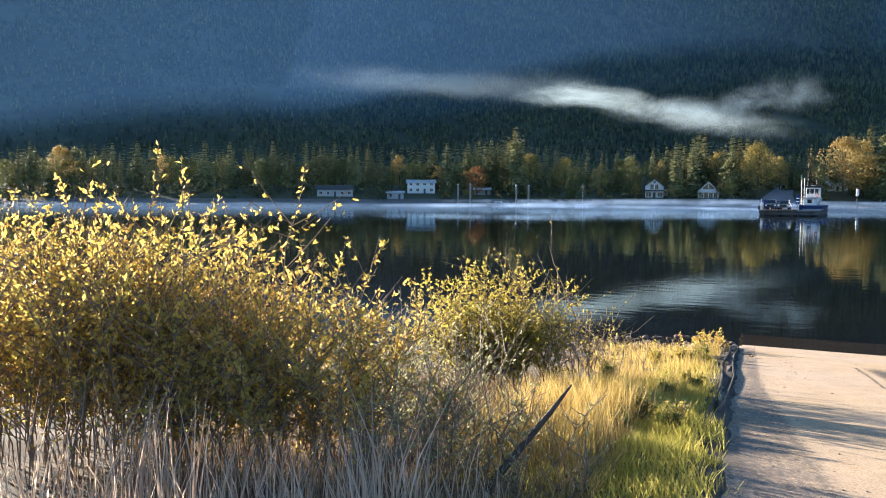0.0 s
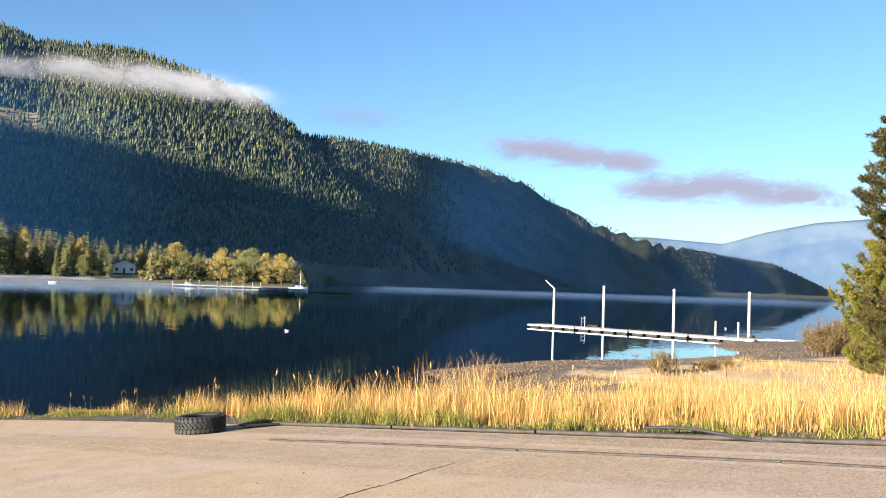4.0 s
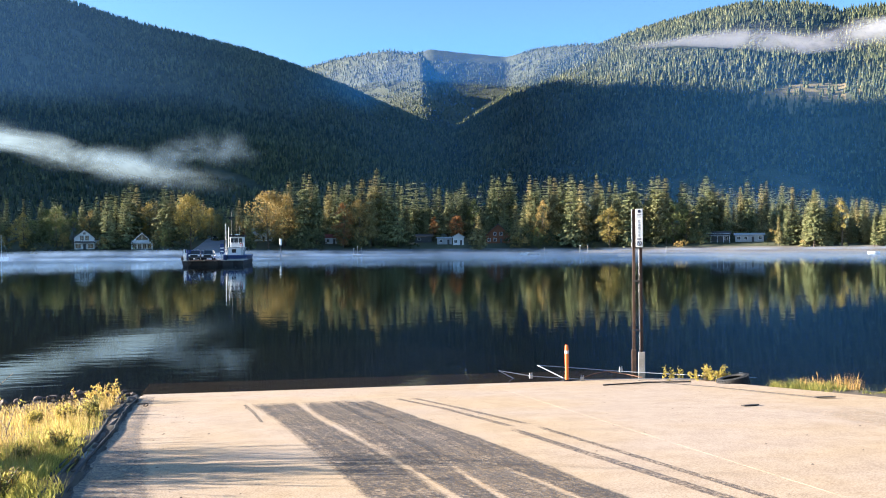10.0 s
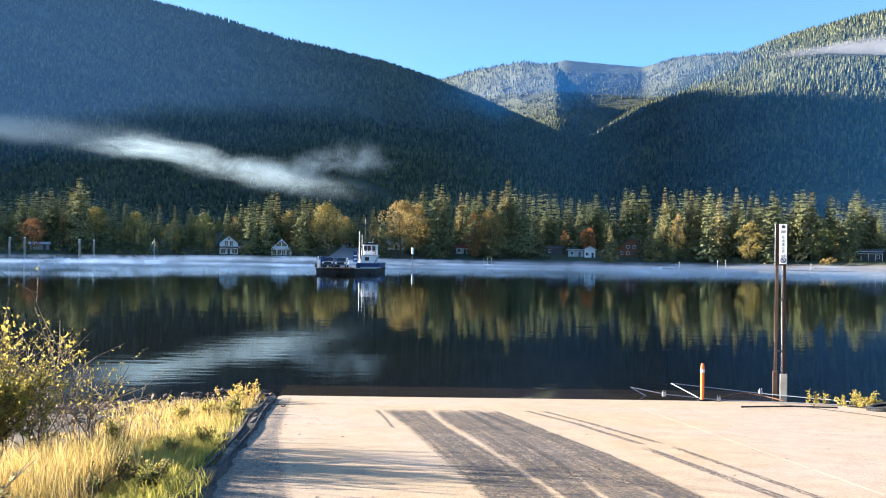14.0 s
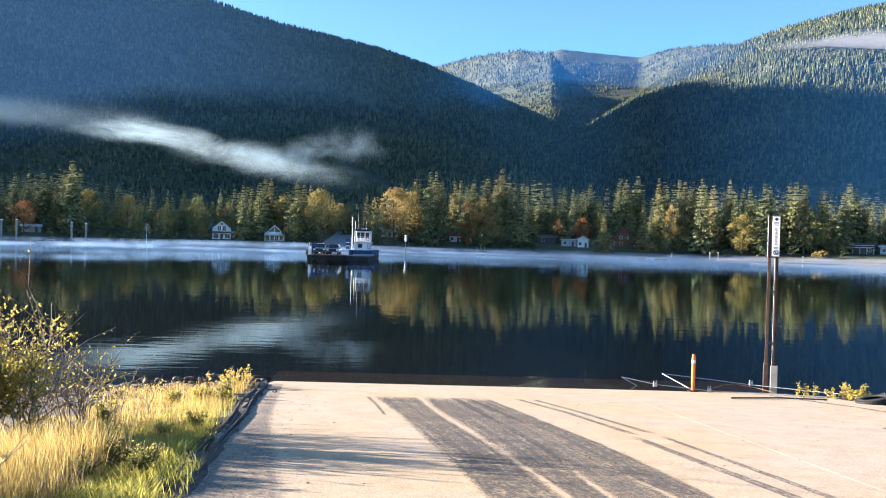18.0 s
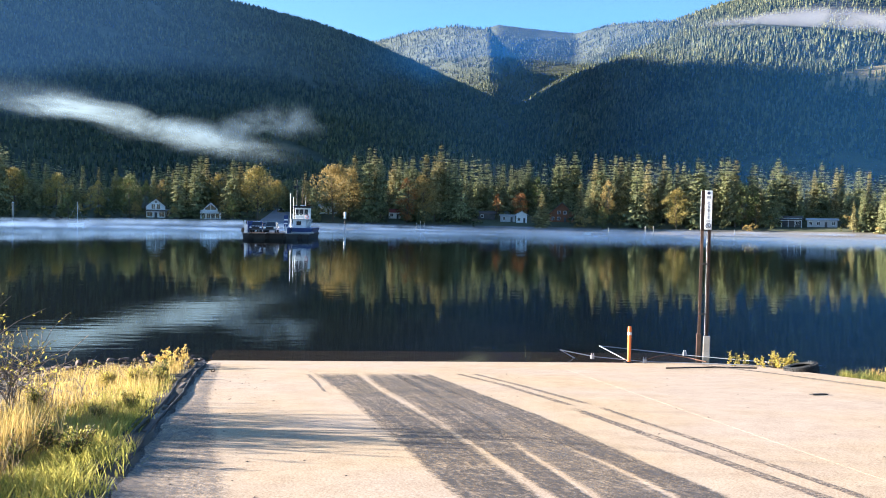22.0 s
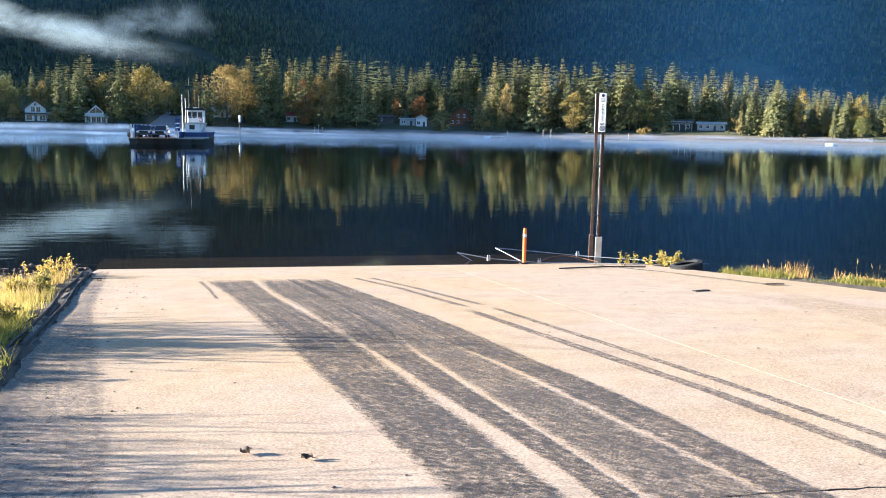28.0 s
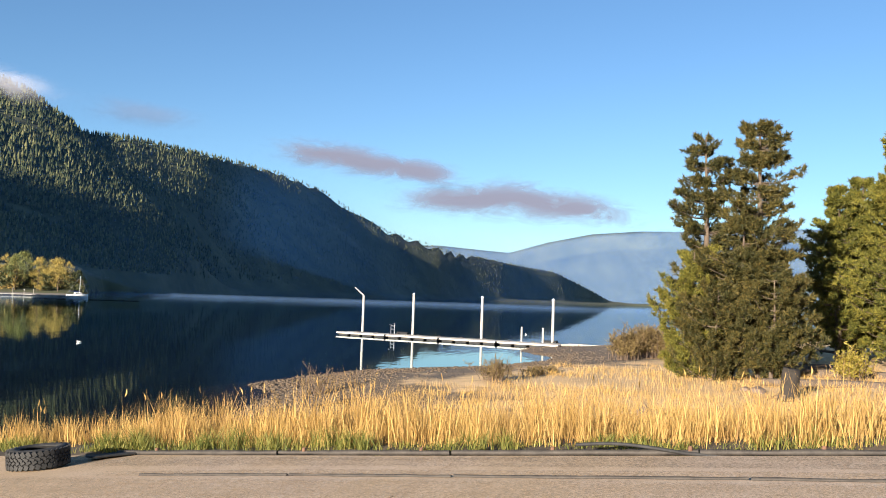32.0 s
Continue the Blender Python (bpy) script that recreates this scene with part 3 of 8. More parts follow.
def near_z(x, y):
    d = np.interp(x, SHORE_X, SHORE_Y) - y
    flat = 0.075 * np.minimum(d, 6) + 0.035 * np.clip(d - 6, 0, 40) + 0.03 * lumps(x, y, 1.1) * np.clip(d / 4, 0, 1)
    plane = ramp_z(y)
    w = step01(11.4, 20.0, x)
    right = np.minimum(plane * (1 - w) + flat * w, 0.02 + 0.22 * d)
    left = np.minimum(plane - 0.12 * step01(0.0, 2.0, ramp_left(y) - x) + 0.05 * lumps(x, y, 0.5), 0.28 * d)
    z = np.where(x > 11.3, right, np.where(x < ramp_left(y), left, plane - 0.07))
    wet = np.where((x > -4.6) & (x < 10.6) & (d < 2), np.minimum(plane - 0.08, 0.3), np.maximum(0.13 * d, -7.0))
    return np.where(d > 0, z, np.maximum(wet, -7.0))


# Mountains, each by the heading (degrees) and height (degrees above the eye) of its skyline, its distance and that of its foot.
MOUNTAINS = [
    ([-84, -80, -76, -72, -68.6, -66, -63, -60, -57, -54, -45, -36, -27, -19, -14, -10.5, -6.8, -3.9, -0.9, 2.4, 4.2, 7.9, 10.8, 15, 20], [0.5, 3.0, 6.5, 10.3, 11.1, 11.15, 12.4, 14.4, 16.2, 16.3, 16.1, 15.9, 15.8, 15.4, 14.6, 13.75, 13.1, 12.5, 11.6, 10.3, 9.5, 8.0, 6.7, 4.4, 0.5], (2600, 2600), (760, 760), 1.0),
    ([-8, -3, -0.2, 2.4, 5, 7.4, 9, 11, 14, 18], [9, 10.4, 11.5, 12.25, 12.65, 12.5, 10.7, 9.0, 6.5, 3], ([-8, -3, 2, 8, 18], [4500, 4400, 4000, 3500, 3500]), ([-8, -3, 2, 8, 18], [2900, 2800, 2450, 2000, 2000]), 1.0),
    ([2, 6, 7.9, 10.1, 12.9, 15, 18.4, 22, 26], [9, 12.2, 12.75, 12.5, 12.2, 12.7, 12.85, 11, 8], ([2, 8, 13, 18, 26], [4850, 4700, 4600, 4200, 4100]), ([2, 26], [2800, 2600]), 1.0),
    ([-6, 0, 5, 9.5, 13.4, 15.5, 18.2, 21.7, 25.2, 28, 31, 33.3, 36.5, 39.2, 42.7, 46.1, 48.7, 51.5, 54, 57, 60], [0.5, 2.8, 5.3, 7.8, 10.2, 11.3, 12.5, 13.6, 14.3, 14.65, 14.4, 13.7, 13.9, 13.8, 12.9, 11.7, 10.1, 7.6, 5.1, 2.0, 0.3], ([-6, 24, 34, 39, 42.7, 46.1, 48.7, 51.5, 54, 57, 60], [3000, 2470, 2190, 2060, 1900, 1760, 1620, 1480, 1350, 1200, 1050]), ([-6, 44, 60], [850, 810, 810]), 1.0),
    ([44, 47, 49, 52.1, 56.6, 61, 64.2, 66.1, 68.2, 71.6, 74.8, 77.5, 79.4, 80.4, 81.6, 83.6], [2.0, 7.4, 9.5, 9.5, 8.9, 8.05, 6.95, 5.8, 4.65, 3.6, 2.95, 2.45, 2.15, 1.75, 1.15, 0.05], ([44, 49, 52, 56, 60, 64, 68, 72, 76, 80, 83.6], [1700, 1640, 1690, 1863, 2179, 2420, 2480, 2700, 3130, 3760, 4540]), ([44, 51, 56, 60, 64, 68, 72, 76, 80, 83.6], [880, 960, 1230, 1500, 1780, 2060, 2420, 2880, 3520, 4450]), 1.0),
    ([78, 80, 83, 86, 89, 94, 100], [0.3, 1.2, 1.0, 1.7, 2.3, 2.6, 2.4], (4650, 4650), (4560, 4560), 1.0),
    ([66, 71.8, 76.5, 79, 81.8, 84.9, 87.4, 91, 95.2, 104, 115, 130, 150], [3.3, 3.6, 3.25, 4.0, 4.6, 4.85, 5.0, 5.15, 5.25, 5, 4.5, 4, 3], (4880, 4880), (4580, 4580), 0.8),
    ([-210, -190, -150, -120, -100, -88], [3, 5, 6, 6, 5, 0.5], (4300, 4300), (2500, 2500), 1.0),
]


def ridge_noise(x, y):
    out = 0
    for s, a in ((420, 1.0), (190, 0.55), (85, 0.25)):
        out = out + a * lumps(x + 0.37 * y, y - 0.21 * x, s)
    return out


def far_z(az, r):
    x, y = r * np.sin(np.radians(az)), r * np.cos(np.radians(az))
    shore = np.interp(az, [-90, -75, -62, -52, 49.6, 51.0, 54, 57, 60, 64, 68, 72, 76, 80, 83.4, 84.2, 90], [2500, 1500, 500, 355, 352, 900, 940, 1180, 1400, 1680, 1960, 2320, 2780, 3420, 4250, 4400, 4400])
    d = r - shore
    z = np.where(d > 0, np.minimum(0.15 * np.minimum(d, 45) + 0.05 * np.clip(d - 45, 0, 200), 16) + 0.4, np.maximum(0.05 * d, -7.0))
    for heads, els, far, foot, power in MOUNTAINS:
        el = np.interp(az, heads, els, left=-9, right=-9)
        u = np.interp(az, [heads[0], heads[-1]], [0, 1])
        top = np.interp(az, *far) if isinstance(far[0], list) else far[0] + (far[1] - far[0]) * u
        base = np.interp(az, *foot) if isinstance(foot[0], list) else foot[0] + (foot[1] - foot[0]) * u
        peak = 3.7 + top * np.tan(np.radians(el)) - 9
        t = (r - base) / (top - base)
        body = np.where(t <= 1, np.clip(t, 0, 1) ** power, 1 - 0.8 * np.clip(t - 1.02, 0, 1))
        rough = ridge_noise(x, y) * 34 * np.sin(np.pi * np.clip(t, 0, 1)) * np.clip(el / 8, 0, 1)
        h = np.where((t > 0) & (el > -8), np.maximum(peak, 0) * body + rough, -99)
        h = np.minimum(h, 0.85 * np.maximum(d, 0))
        z = np.where(h > 0, np.maximum(z, h), z)
    return z


def ground_z(x, y):
    x, y = np.asarray(x, float), np.asarray(y, float)
    r, az = np.hypot(x, y), np.degrees(np.arctan2(x, y))
    near = near_z(x, y)
    far = far_z(az, r)
    behind = (np.interp(x, SHORE_X, SHORE_Y) - y) > 0
    return np.where((r > 200) & ~behind, far, np.where((r > 600) & behind, np.maximum(near, far), near))


def build_ground():
    az = np.concatenate([np.arange(-62, 104, 0.28), np.arange(104, 298, 2.0)])
    rad = np.concatenate([[0.6, 1.2, 1.8], 2.2 * 1.0285 ** np.arange(0, 275)])
    rad = np.concatenate([rad[rad < 2900], np.arange(2920, 4931, 22.0)])
    A, R = np.meshgrid(az, rad, indexing="ij")
    X, Y = R * np.sin(np.radians(A)), R * np.cos(np.radians(A))
    Zg = ground_z(X, Y)
    n, k = A.shape
    verts = np.concatenate([np.stack([X, Y, Zg], -1).reshape(-1, 3), [[0, 0, float(ramp_z(0.0)) - 0.07]]])
    i, j = np.meshgrid(np.arange(n), np.arange(k - 1), indexing="ij")
    i2 = (i + 1) % n
    faces = np.stack([i * k + j, i * k + j + 1, i2 * k + j + 1, i2 * k + j], -1).reshape(-1, 4)
    me = mesh_of("ground", verts, faces)
    c = verts[faces].mean(1)
    r = np.hypot(c[:, 0], c[:, 1])
    mi = np.zeros(len(faces), np.int32)
    behind = np.interp(c[:, 0], SHORE_X, SHORE_Y) - c[:, 1]
    ragged = 0.8 * lumps(c[:, 0], c[:, 1], 0.9)
    mi[(c[:, 0] > 14 + ragged) & (r < 200)] = 1                      # sand
    mi[(r < 200) & (c[:, 0] < -3) & (behind < 1.4)] = 2
    mi[(c[:, 2] < -0.35)] = 3
    farland = (r > 300) & (behind < 0) & (c[:, 2] > -0.35)
    mi[farland] = 6
    mi[farland & (c[:, 2] < 6.5) & (r < 400)] = 4
    mi[farland & (c[:, 2] < 1.7) & (r < 400)] = 5
    mi[(r > 200) & (behind > 0)] = 6
    head, rise = np.degrees(np.arctan2(c[:, 0], c[:, 1])), np.degrees(np.arctan2(c[:, 2] - 3.7, r))
    mi[(r > 900) & (np.hypot((head - 31) * 0.75, (rise - 8.9) * 2.6) < 2.3 + 0.6 * np.sin(head * 5))] = 7
    me.polygons.foreach_set("material_index", mi)
    for m in (SOIL, BEACH, GRAVEL, SILT, LAWN, SHINGLE, FOREST, CLEARING):
        me.materials.append(m)
    smooth(me)
    return tagged(part("ground", me, None), "bank, sandy beach, lake bed and forested mountains", "ground", kind="structure")


ground = build_ground()


def build_water():
    rad = np.array([0, 12, 30, 80, 200, 500, 1500, 4900.0])
    az = np.radians(np.arange(0, 360, 5))
    v = np.stack([np.outer(np.sin(az), rad[1:]), np.outer(np.cos(az), rad[1:]), np.zeros((len(az), len(rad) - 1))], -1).reshape(-1, 3)
    k, n = len(rad) - 1, len(az)
    i, j = np.meshgrid(np.arange(n), np.arange(k - 1), indexing="ij")
    f = np.stack([i * k + j, i * k + j + 1, ((i + 1) % n) * k + j + 1, ((i + 1) % n) * k + j], -1).reshape(-1, 4)
    return tagged(part("water", mesh_of("water", v, f), WATER), "calm dark lake reflecting the far trees", "lake", kind="structure")


water = build_water()


def surface_strip(name, rows, lift, material, parent, cuts=40, label=""):
    """A band lying on the ramp: rows of (y, x from, x to), with UV x across and y along."""
    rows = sorted(rows)
    ys = np.linspace(rows[0][0], rows[-1][0], cuts)
    a = np.interp(ys, [q[0] for q in rows], [q[1] for q in rows])
    b = np.interp(ys, [q[0] for q in rows], [q[2] for q in rows])
    across = np.linspace(0, 1, 5)
    x = a[:, None] + (b - a)[:, None] * across
    y = np.repeat(ys[:, None], 5, 1)
    v = np.stack([x, y, ramp_z(y) + lift], -1).reshape(-1, 3)
    uv = np.stack([np.repeat(across[None], cuts, 0), np.repeat(np.linspace(0, 1, cuts)[:, None], 5, 1)], -1).reshape(-1, 2)
    i, j = np.meshgrid(np.arange(cuts - 1), np.arange(4), indexing="ij")
    f = np.stack([i * 5 + j, i * 5 + j + 1, (i + 1) * 5 + j + 1, (i + 1) * 5 + j], -1).reshape(-1, 4)
    return part(name, mesh_of(name, v, f, uv), material, parent, label)


def inner_x(y):
    return np.interp(y, [-6, -2, 1, 4, 6, 8, 11], [8.75, 9.0, 9.25, 9.4, 9.5, 9.5, 9.45])


def edge_x(y):
    return np.interp(y, [-6, -1, 1.5, 4.5, 7, 9.8, 13.5], [10.35, 10.65, 10.8, 10.95, 11.1, 11.25, 11.3])


def build_ramp():
    """The concrete landing: slabs with joints between them, running on under the water."""
    ramp = thing("ramp", Matrix(), "broad pale concrete boat ramp sloping into the lake", "boat ramp", kind="structure")
    ys = [-6.0, 4.3, 13.5, 23.0, 27.8]
    for y0, y1 in zip(ys, ys[1:]):
        for c, (xa, xb) in enumerate(((None, 4.75), (4.75, 9.45), (9.45, 11.3))):
            g = 0.0015
            n = max(2, int((y1 - y0) / (0.7 if xa is not None else 0.14)))
            yy = np.linspace(y0 + g, y1 - g, n)
            lo = ramp_left(yy) if xa is None else np.full(n, xa + g)
            hi = np.full(n, xb - g)
            if c == 1 and y0 < 13:
                hi = inner_x(yy) - g
            if c == 2 and y0 < 13:
                lo, hi = inner_x(yy) + g, edge_x(yy)
            if c == 2 and y0 > 12:
                hi = np.interp(yy, [13.5, 16, 20, 23], [11.3, 11.2, 10.6, 10.2])
                if y0 > 20:
                    continue
            if c == 1 and y0 > 20:
                hi = np.full(n, 9.3)
            if xa is None:
                lo = lo + 0.022 * np.sin(yy * 3.1) + 0.014 * np.sin(yy * 7.7 + np.sin(yy * 2.3)) + 0.01 * np.random.default_rng(int(y0 * 10) + 99).normal(size=n)
            top = ramp_z(yy) + (-0.015 if c == 2 else 0.0)
            bm = bmesh.new()
            rows = [[bm.verts.new((x, y, z)) for x, z in ((a, t - 0.16), (a, t - 0.002), (a + 0.003, t), (b - 0.003, t), (b, t - 0.002), (b, t - 0.16))] for a, b, y, t in zip(lo, hi, yy, top)]
            for r0, r1 in zip(rows, rows[1:]):
                for q in range(5):
                    bm.faces.new((r0[q], r1[q], r1[q + 1], r0[q + 1]))
            bm.faces.new(rows[0][::-1])
            bm.faces.new(rows[-1])
            bmesh.ops.recalc_face_normals(bm, faces=bm.faces)
            part("slab", bm, CONCRETE if y0 < 20 else SHALLOW, ramp, "" if y0 < 20 else "silt-covered slab under the water")
    dark = stain_material("wet tyre grit", (0.082, 0.069, 0.06), 0.96, -0.35, 1.15, 6.0)
    worn = stain_material("worn tyre grit", (0.09, 0.077, 0.067), 0.92, -0.4, 1.25, 9.0)
    faint = stain_material("faint tyre marks", (0.12, 0.1, 0.088), 0.75, -0.2, 1.0, 2.0)
    gritty = stain_material("grit at the edge", (0.2, 0.175, 0.155), 0.8, 0.0, 1.2, 3.0)
    first = [(19.1, -1.06, -0.3), (15.4, -0.4, 0.2), (13.7, -0.12, 0.5), (11.5, 0.22, 0.88), (9.0, 0.57, 1.2), (7.2, 0.83, 1.4), (5.7, 1.04, 1.58), (4.6, 1.2, 1.7), (1.0, 1.55, 2.05)]
    second = [(19.1, 0.0, 0.62), (16.5, 0.26, 0.95), (13.5, 0.75, 1.35), (11.2, 1.07, 1.62), (9.0, 1.36, 1.68), (7.0, 1.61, 1.86), (5.5, 1.83, 2.02), (4.6, 1.91, 2.1), (1.0, 2.15, 2.35)]
    third = [(19.1, 0.5, 0.95), (16.5, 0.85, 1.4), (13.5, 1.3, 1.8), (10.4, 1.62, 2.1), (8.2, 1.82, 2.42), (6.5, 1.98, 2.6), (4.3, 2.16, 2.83), (1.0, 2.42, 3.05)]
    fourth = [(19.1, 0.85, 1.3), (15.6, 1.4, 1.85), (14.0, 1.75, 2.1), (12.3, 1.95, 2.38), (10.4, 2.1, 2.6), (8.3, 2.48, 2.8), (7.3, 2.6, 2.95), (6.3, 2.68, 3.03), (4.6, 2.84, 3.1), (1.0, 3.1, 3.4)]
    for k, rows in enumerate((first, second, fourth)):
        surface_strip("tyre_stain", [(y, a - 0.13 * (b - a), b + 0.13 * (b - a)) for y, a, b in rows], 0.004 + 0.001 * k, dark, ramp)
    surface_strip("tyre_stain", third, 0.007, worn, ramp)
    surface_strip("tyre_stain", [(18.9, -1.3, -1.2), (17.0, -0.97, -0.9), (15.2, -0.72, -0.66)], 0.004, faint, ramp)
    for w, rows in ((0.075, [(19.2, 2.34), (16.5, 2.94), (13.4, 3.5)]), (0.08, [(19.2, 1.98), (16.4, 2.66), (13.2, 3.19)]), (0.06, [(13.1, 3.56), (9.85, 3.88), (7.3, 4.12), (5.9, 4.2), (4.3, 4.33), (3, 4.44)]), (0.085, [(12.9, 3.12), (11.1, 3.32), (9.0, 3.57), (6.8, 3.83), (5.0, 3.95), (4.3, 4.0), (2.5, 4.14)])):
        surface_strip("tyre_stain", [(y, x - w, x + w) for y, x in rows], 0.004, faint, ramp)
    surface_strip("grit", [(22.5, -4.0, -3.65), (14, -3.05, -2.4), (9, -2.4, -1.4), (6, -1.95, -0.75), (3, -1.5, -0.4)], 0.005, gritty, ramp)
    gravel = stain_material("exposed gravel", (0.56, 0.42, 0.25), 0.55, 0.0, 1.4, 4.0)
    surface_strip("grit", [(14, 8.3, 9.4), (8, 7.8, 9.44), (3, 7.6, 9.3), (-3, 7.3, 8.9)], 0.005, gravel, ramp)
    dirt = stain_material("washed-in dirt", (0.3, 0.235, 0.15), 0.5, 0.1, 1.4, 3.0)
    surface_strip("grit", [(11, 10.2, 11.2), (6, 10.2, 11.0), (1, 9.9, 10.75), (-5, 9.4, 10.4)], -0.008, dirt, ramp)
    surface_strip("grit", [(9, 9.52, 9.9), (6, 9.55, 10.0), (1, 9.3, 9.8), (-5, 8.85, 9.3)], -0.009, gravel, ramp)
    # the joint that has opened into a ragged crack
    rng = np.random.default_rng(5)
    xs = np.linspace(2.0, 8.4, 130)
    line = [((x, 4.3 + 0.02 * np.sin(x * 5) + 0.007 * rng.normal(), float(ramp_z(4.3)) + 0.001), 0.002 + 0.006 * rng.random()) for x in xs]
    part("crack", tube_mesh("crack", [line], 4), IRON, ramp, "dark open crack")
    return ramp


ramp_ob = build_ramp()


# ---- forest on the mountains ----
def slope_trees():
    rng = np.random.default_rng(11)
    lots = [(104000, -58, 60, 760, 3050), (26000, -40, 56, 760, 1500), (60000, 46, 84, 900, 4400), (30000, -6, 24, 2300, 4860), (6000, 12, 52, 2500, 3050), (5000, -30, 12, 2200, 2650), (14000, 66, 96, 4560, 4900)]
    P = []
    for n, a0, a1, r0, r1 in lots:
        az = rng.uniform(a0, a1, n)
        r = np.sqrt(rng.uniform(r0**2, r1**2, n))
        x, y = r * np.sin(np.radians(az)), r * np.cos(np.radians(az))
        z = ground_z(x, y)
        front = ground_z(x * 0.985, y * 0.985)
        keep = (z > 14) & (front < z + 6)
        gap = np.sin(x / 61) * np.sin(y / 73) + 0.6 * np.sin(x / 23 + y / 31)
        clear = (np.hypot((az - 31) * 0.75, (np.degrees(np.arctan2(z, r)) - 8.8) * 2.6) < 2.2) & (rng.random(n) < 0.75)
        keep &= (gap > -1.25) & ~clear & ~((az > 45.5) & (z < 20)) & ~((az > 82.5) & (r < 4500))
        P.append(np.stack([x, y, z - 1.0], -1)[keep])
    P = np.concatenate(P)
    n = len(P)
    far = np.hypot(P[:, 0], P[:, 1])
    h = rng.uniform(7, 18, n) * np.where(far > 4500, 0.5, 1.0) * np.interp(np.degrees(np.arctan2(P[:, 0], P[:, 1])), [45, 54, 62, 72], [1.0, 0.65, 0.5, 0.45])
    h *= np.interp(far, [760, 1500], [0.55, 1.0])
    w = h * rng.uniform(0.17, 0.26, n)
    sides = 4
    a = np.arange(sides) * 2 * np.pi / sides
    ring = np.stack([np.cos(a), np.sin(a), 0 * a], -1)
    verts = np.empty((n, 2 * (sides + 1), 3), np.float32)
    spin = rng.uniform(0, 6.28, n)
    cs, sn = np.cos(spin)[:, None], np.sin(spin)[:, None]
    rx, ry = ring[None, :, 0] * cs - ring[None, :, 1] * sn, ring[None, :, 0] * sn + ring[None, :, 1] * cs
    for t, (wr, zr, zt) in enumerate(((1.0, 0.06, 0.66), (0.68, 0.4, 1.0))):
        o = t * (sides + 1)
        jag = rng.uniform(0.75, 1.2, (n, sides))
        verts[:, o:o + sides, 0] = P[:, 0:1] + rx * w[:, None] * wr * jag
        verts[:, o:o + sides, 1] = P[:, 1:2] + ry * w[:, None] * wr * jag
        verts[:, o:o + sides, 2] = P[:, 2:3] + h[:, None] * (zr + rng.uniform(-0.03, 0.03, (n, sides)))
        verts[:, o + sides, 0:2] = P[:, 0:2]
        verts[:, o + sides, 2] = P[:, 2] + h * zt
    f = np.array([[t * (sides + 1) + q, t * (sides + 1) + (q + 1) % sides, t * (sides + 1) + sides] for t in (0, 1) for q in range(sides)])
    faces = (f[None] + (np.arange(n) * 2 * (sides + 1))[:, None, None]).reshape(-1, 3)
    me = mesh_of("mountain_forest", verts.reshape(-1, 3), faces)
    return tagged(part("mountain_forest", me, SLOPEWOOD), "dense conifer forest covering the mountain slopes", "forest", kind="stuff")


slope_trees()


# ---- the far shore ----
def far_spot(az, r, lift=0.0):
    x, y = r * math.sin(radians(az)), r * math.cos(radians(az))
    return x, y, float(ground_z(x, y)) + lift


def conifer_crown(seed, h, w, whorls, per, droop=-0.25, bare=0.1):
    """Close whorls of drooping sprays, tapering to a leader, each branch of its own length so that the outline is ragged."""
    rng = np.random.default_rng(seed)
    C, D, S, N = [], [], [], []
    wide = 1 + 0.28 * np.sin(np.linspace(0, 9, 12) + seed) * rng.uniform(0.4, 1.0, 12)
    for i in range(whorls):
        t = bare + (0.99 - bare) * ((i + rng.uniform(-1.2, 1.2)) / whorls)
        t = min(max(t, bare * 0.8), 0.99)
        length = w * 0.78 * (1 - t) ** 0.62 * np.interp(t, np.linspace(0, 1, 12), wide) + 0.012 * h * (1 - t) + 0.1
        n = max(4, int(per * (0.45 + 0.55 * (1 - t))))
        for k in range(n):
            a = (k + rng.uniform(-0.4, 0.4)) * 2 * np.pi / n + i * 1.9
            l = length * (rng.uniform(0.55, 1.0) if rng.random() < 0.85 else rng.uniform(1.05, 1.35))
            out = np.array([np.cos(a), np.sin(a), droop * (1.2 - 1.9 * t) + rng.uniform(-0.12, 0.12)])
            base = np.array([0, 0, t * h])
            for f, turn, sz in ((0.06, 0.0, 0.4), (0.28, 0.55, 0.34), (0.28, -0.55, 0.34), (0.5, 0.4, 0.32), (0.5, -0.4, 0.32), (0.7, 0.3, 0.28), (0.7, -0.3, 0.28), (0.84, 0.0, 0.26)):
                c, s_ = np.cos(turn), np.sin(turn)
                C.append(base + out * l * f + rng.normal(size=3) * 0.03 * l)
                D.append(np.array([out[0] * c - out[1] * s_, out[0] * s_ + out[1] * c, out[2] - 0.55 + rng.uniform(-0.35, 0.2)]))
                N.append(np.array([out[0], out[1], 0.35]))
                S.append(max(l * sz, 0.5))
    top = np.array([[0, 0, h * (0.955 + 0.012 * q)] for q in range(4)])
    v, f = leaves(np.concatenate([np.array(C), top]), unit(np.concatenate([np.array(D), np.repeat([[0.05, 0.02, 1.0]], 4, 0)])), np.concatenate([np.array(S), np.full(4, 0.5)]), np.concatenate([np.full((len(S), 1), 0.66), np.full((4, 1), 0.16)]), rng, face=np.concatenate([np.array(N), np.tile([[-1.0, 0.2, 0.1]], (4, 1))]))
    return v, f


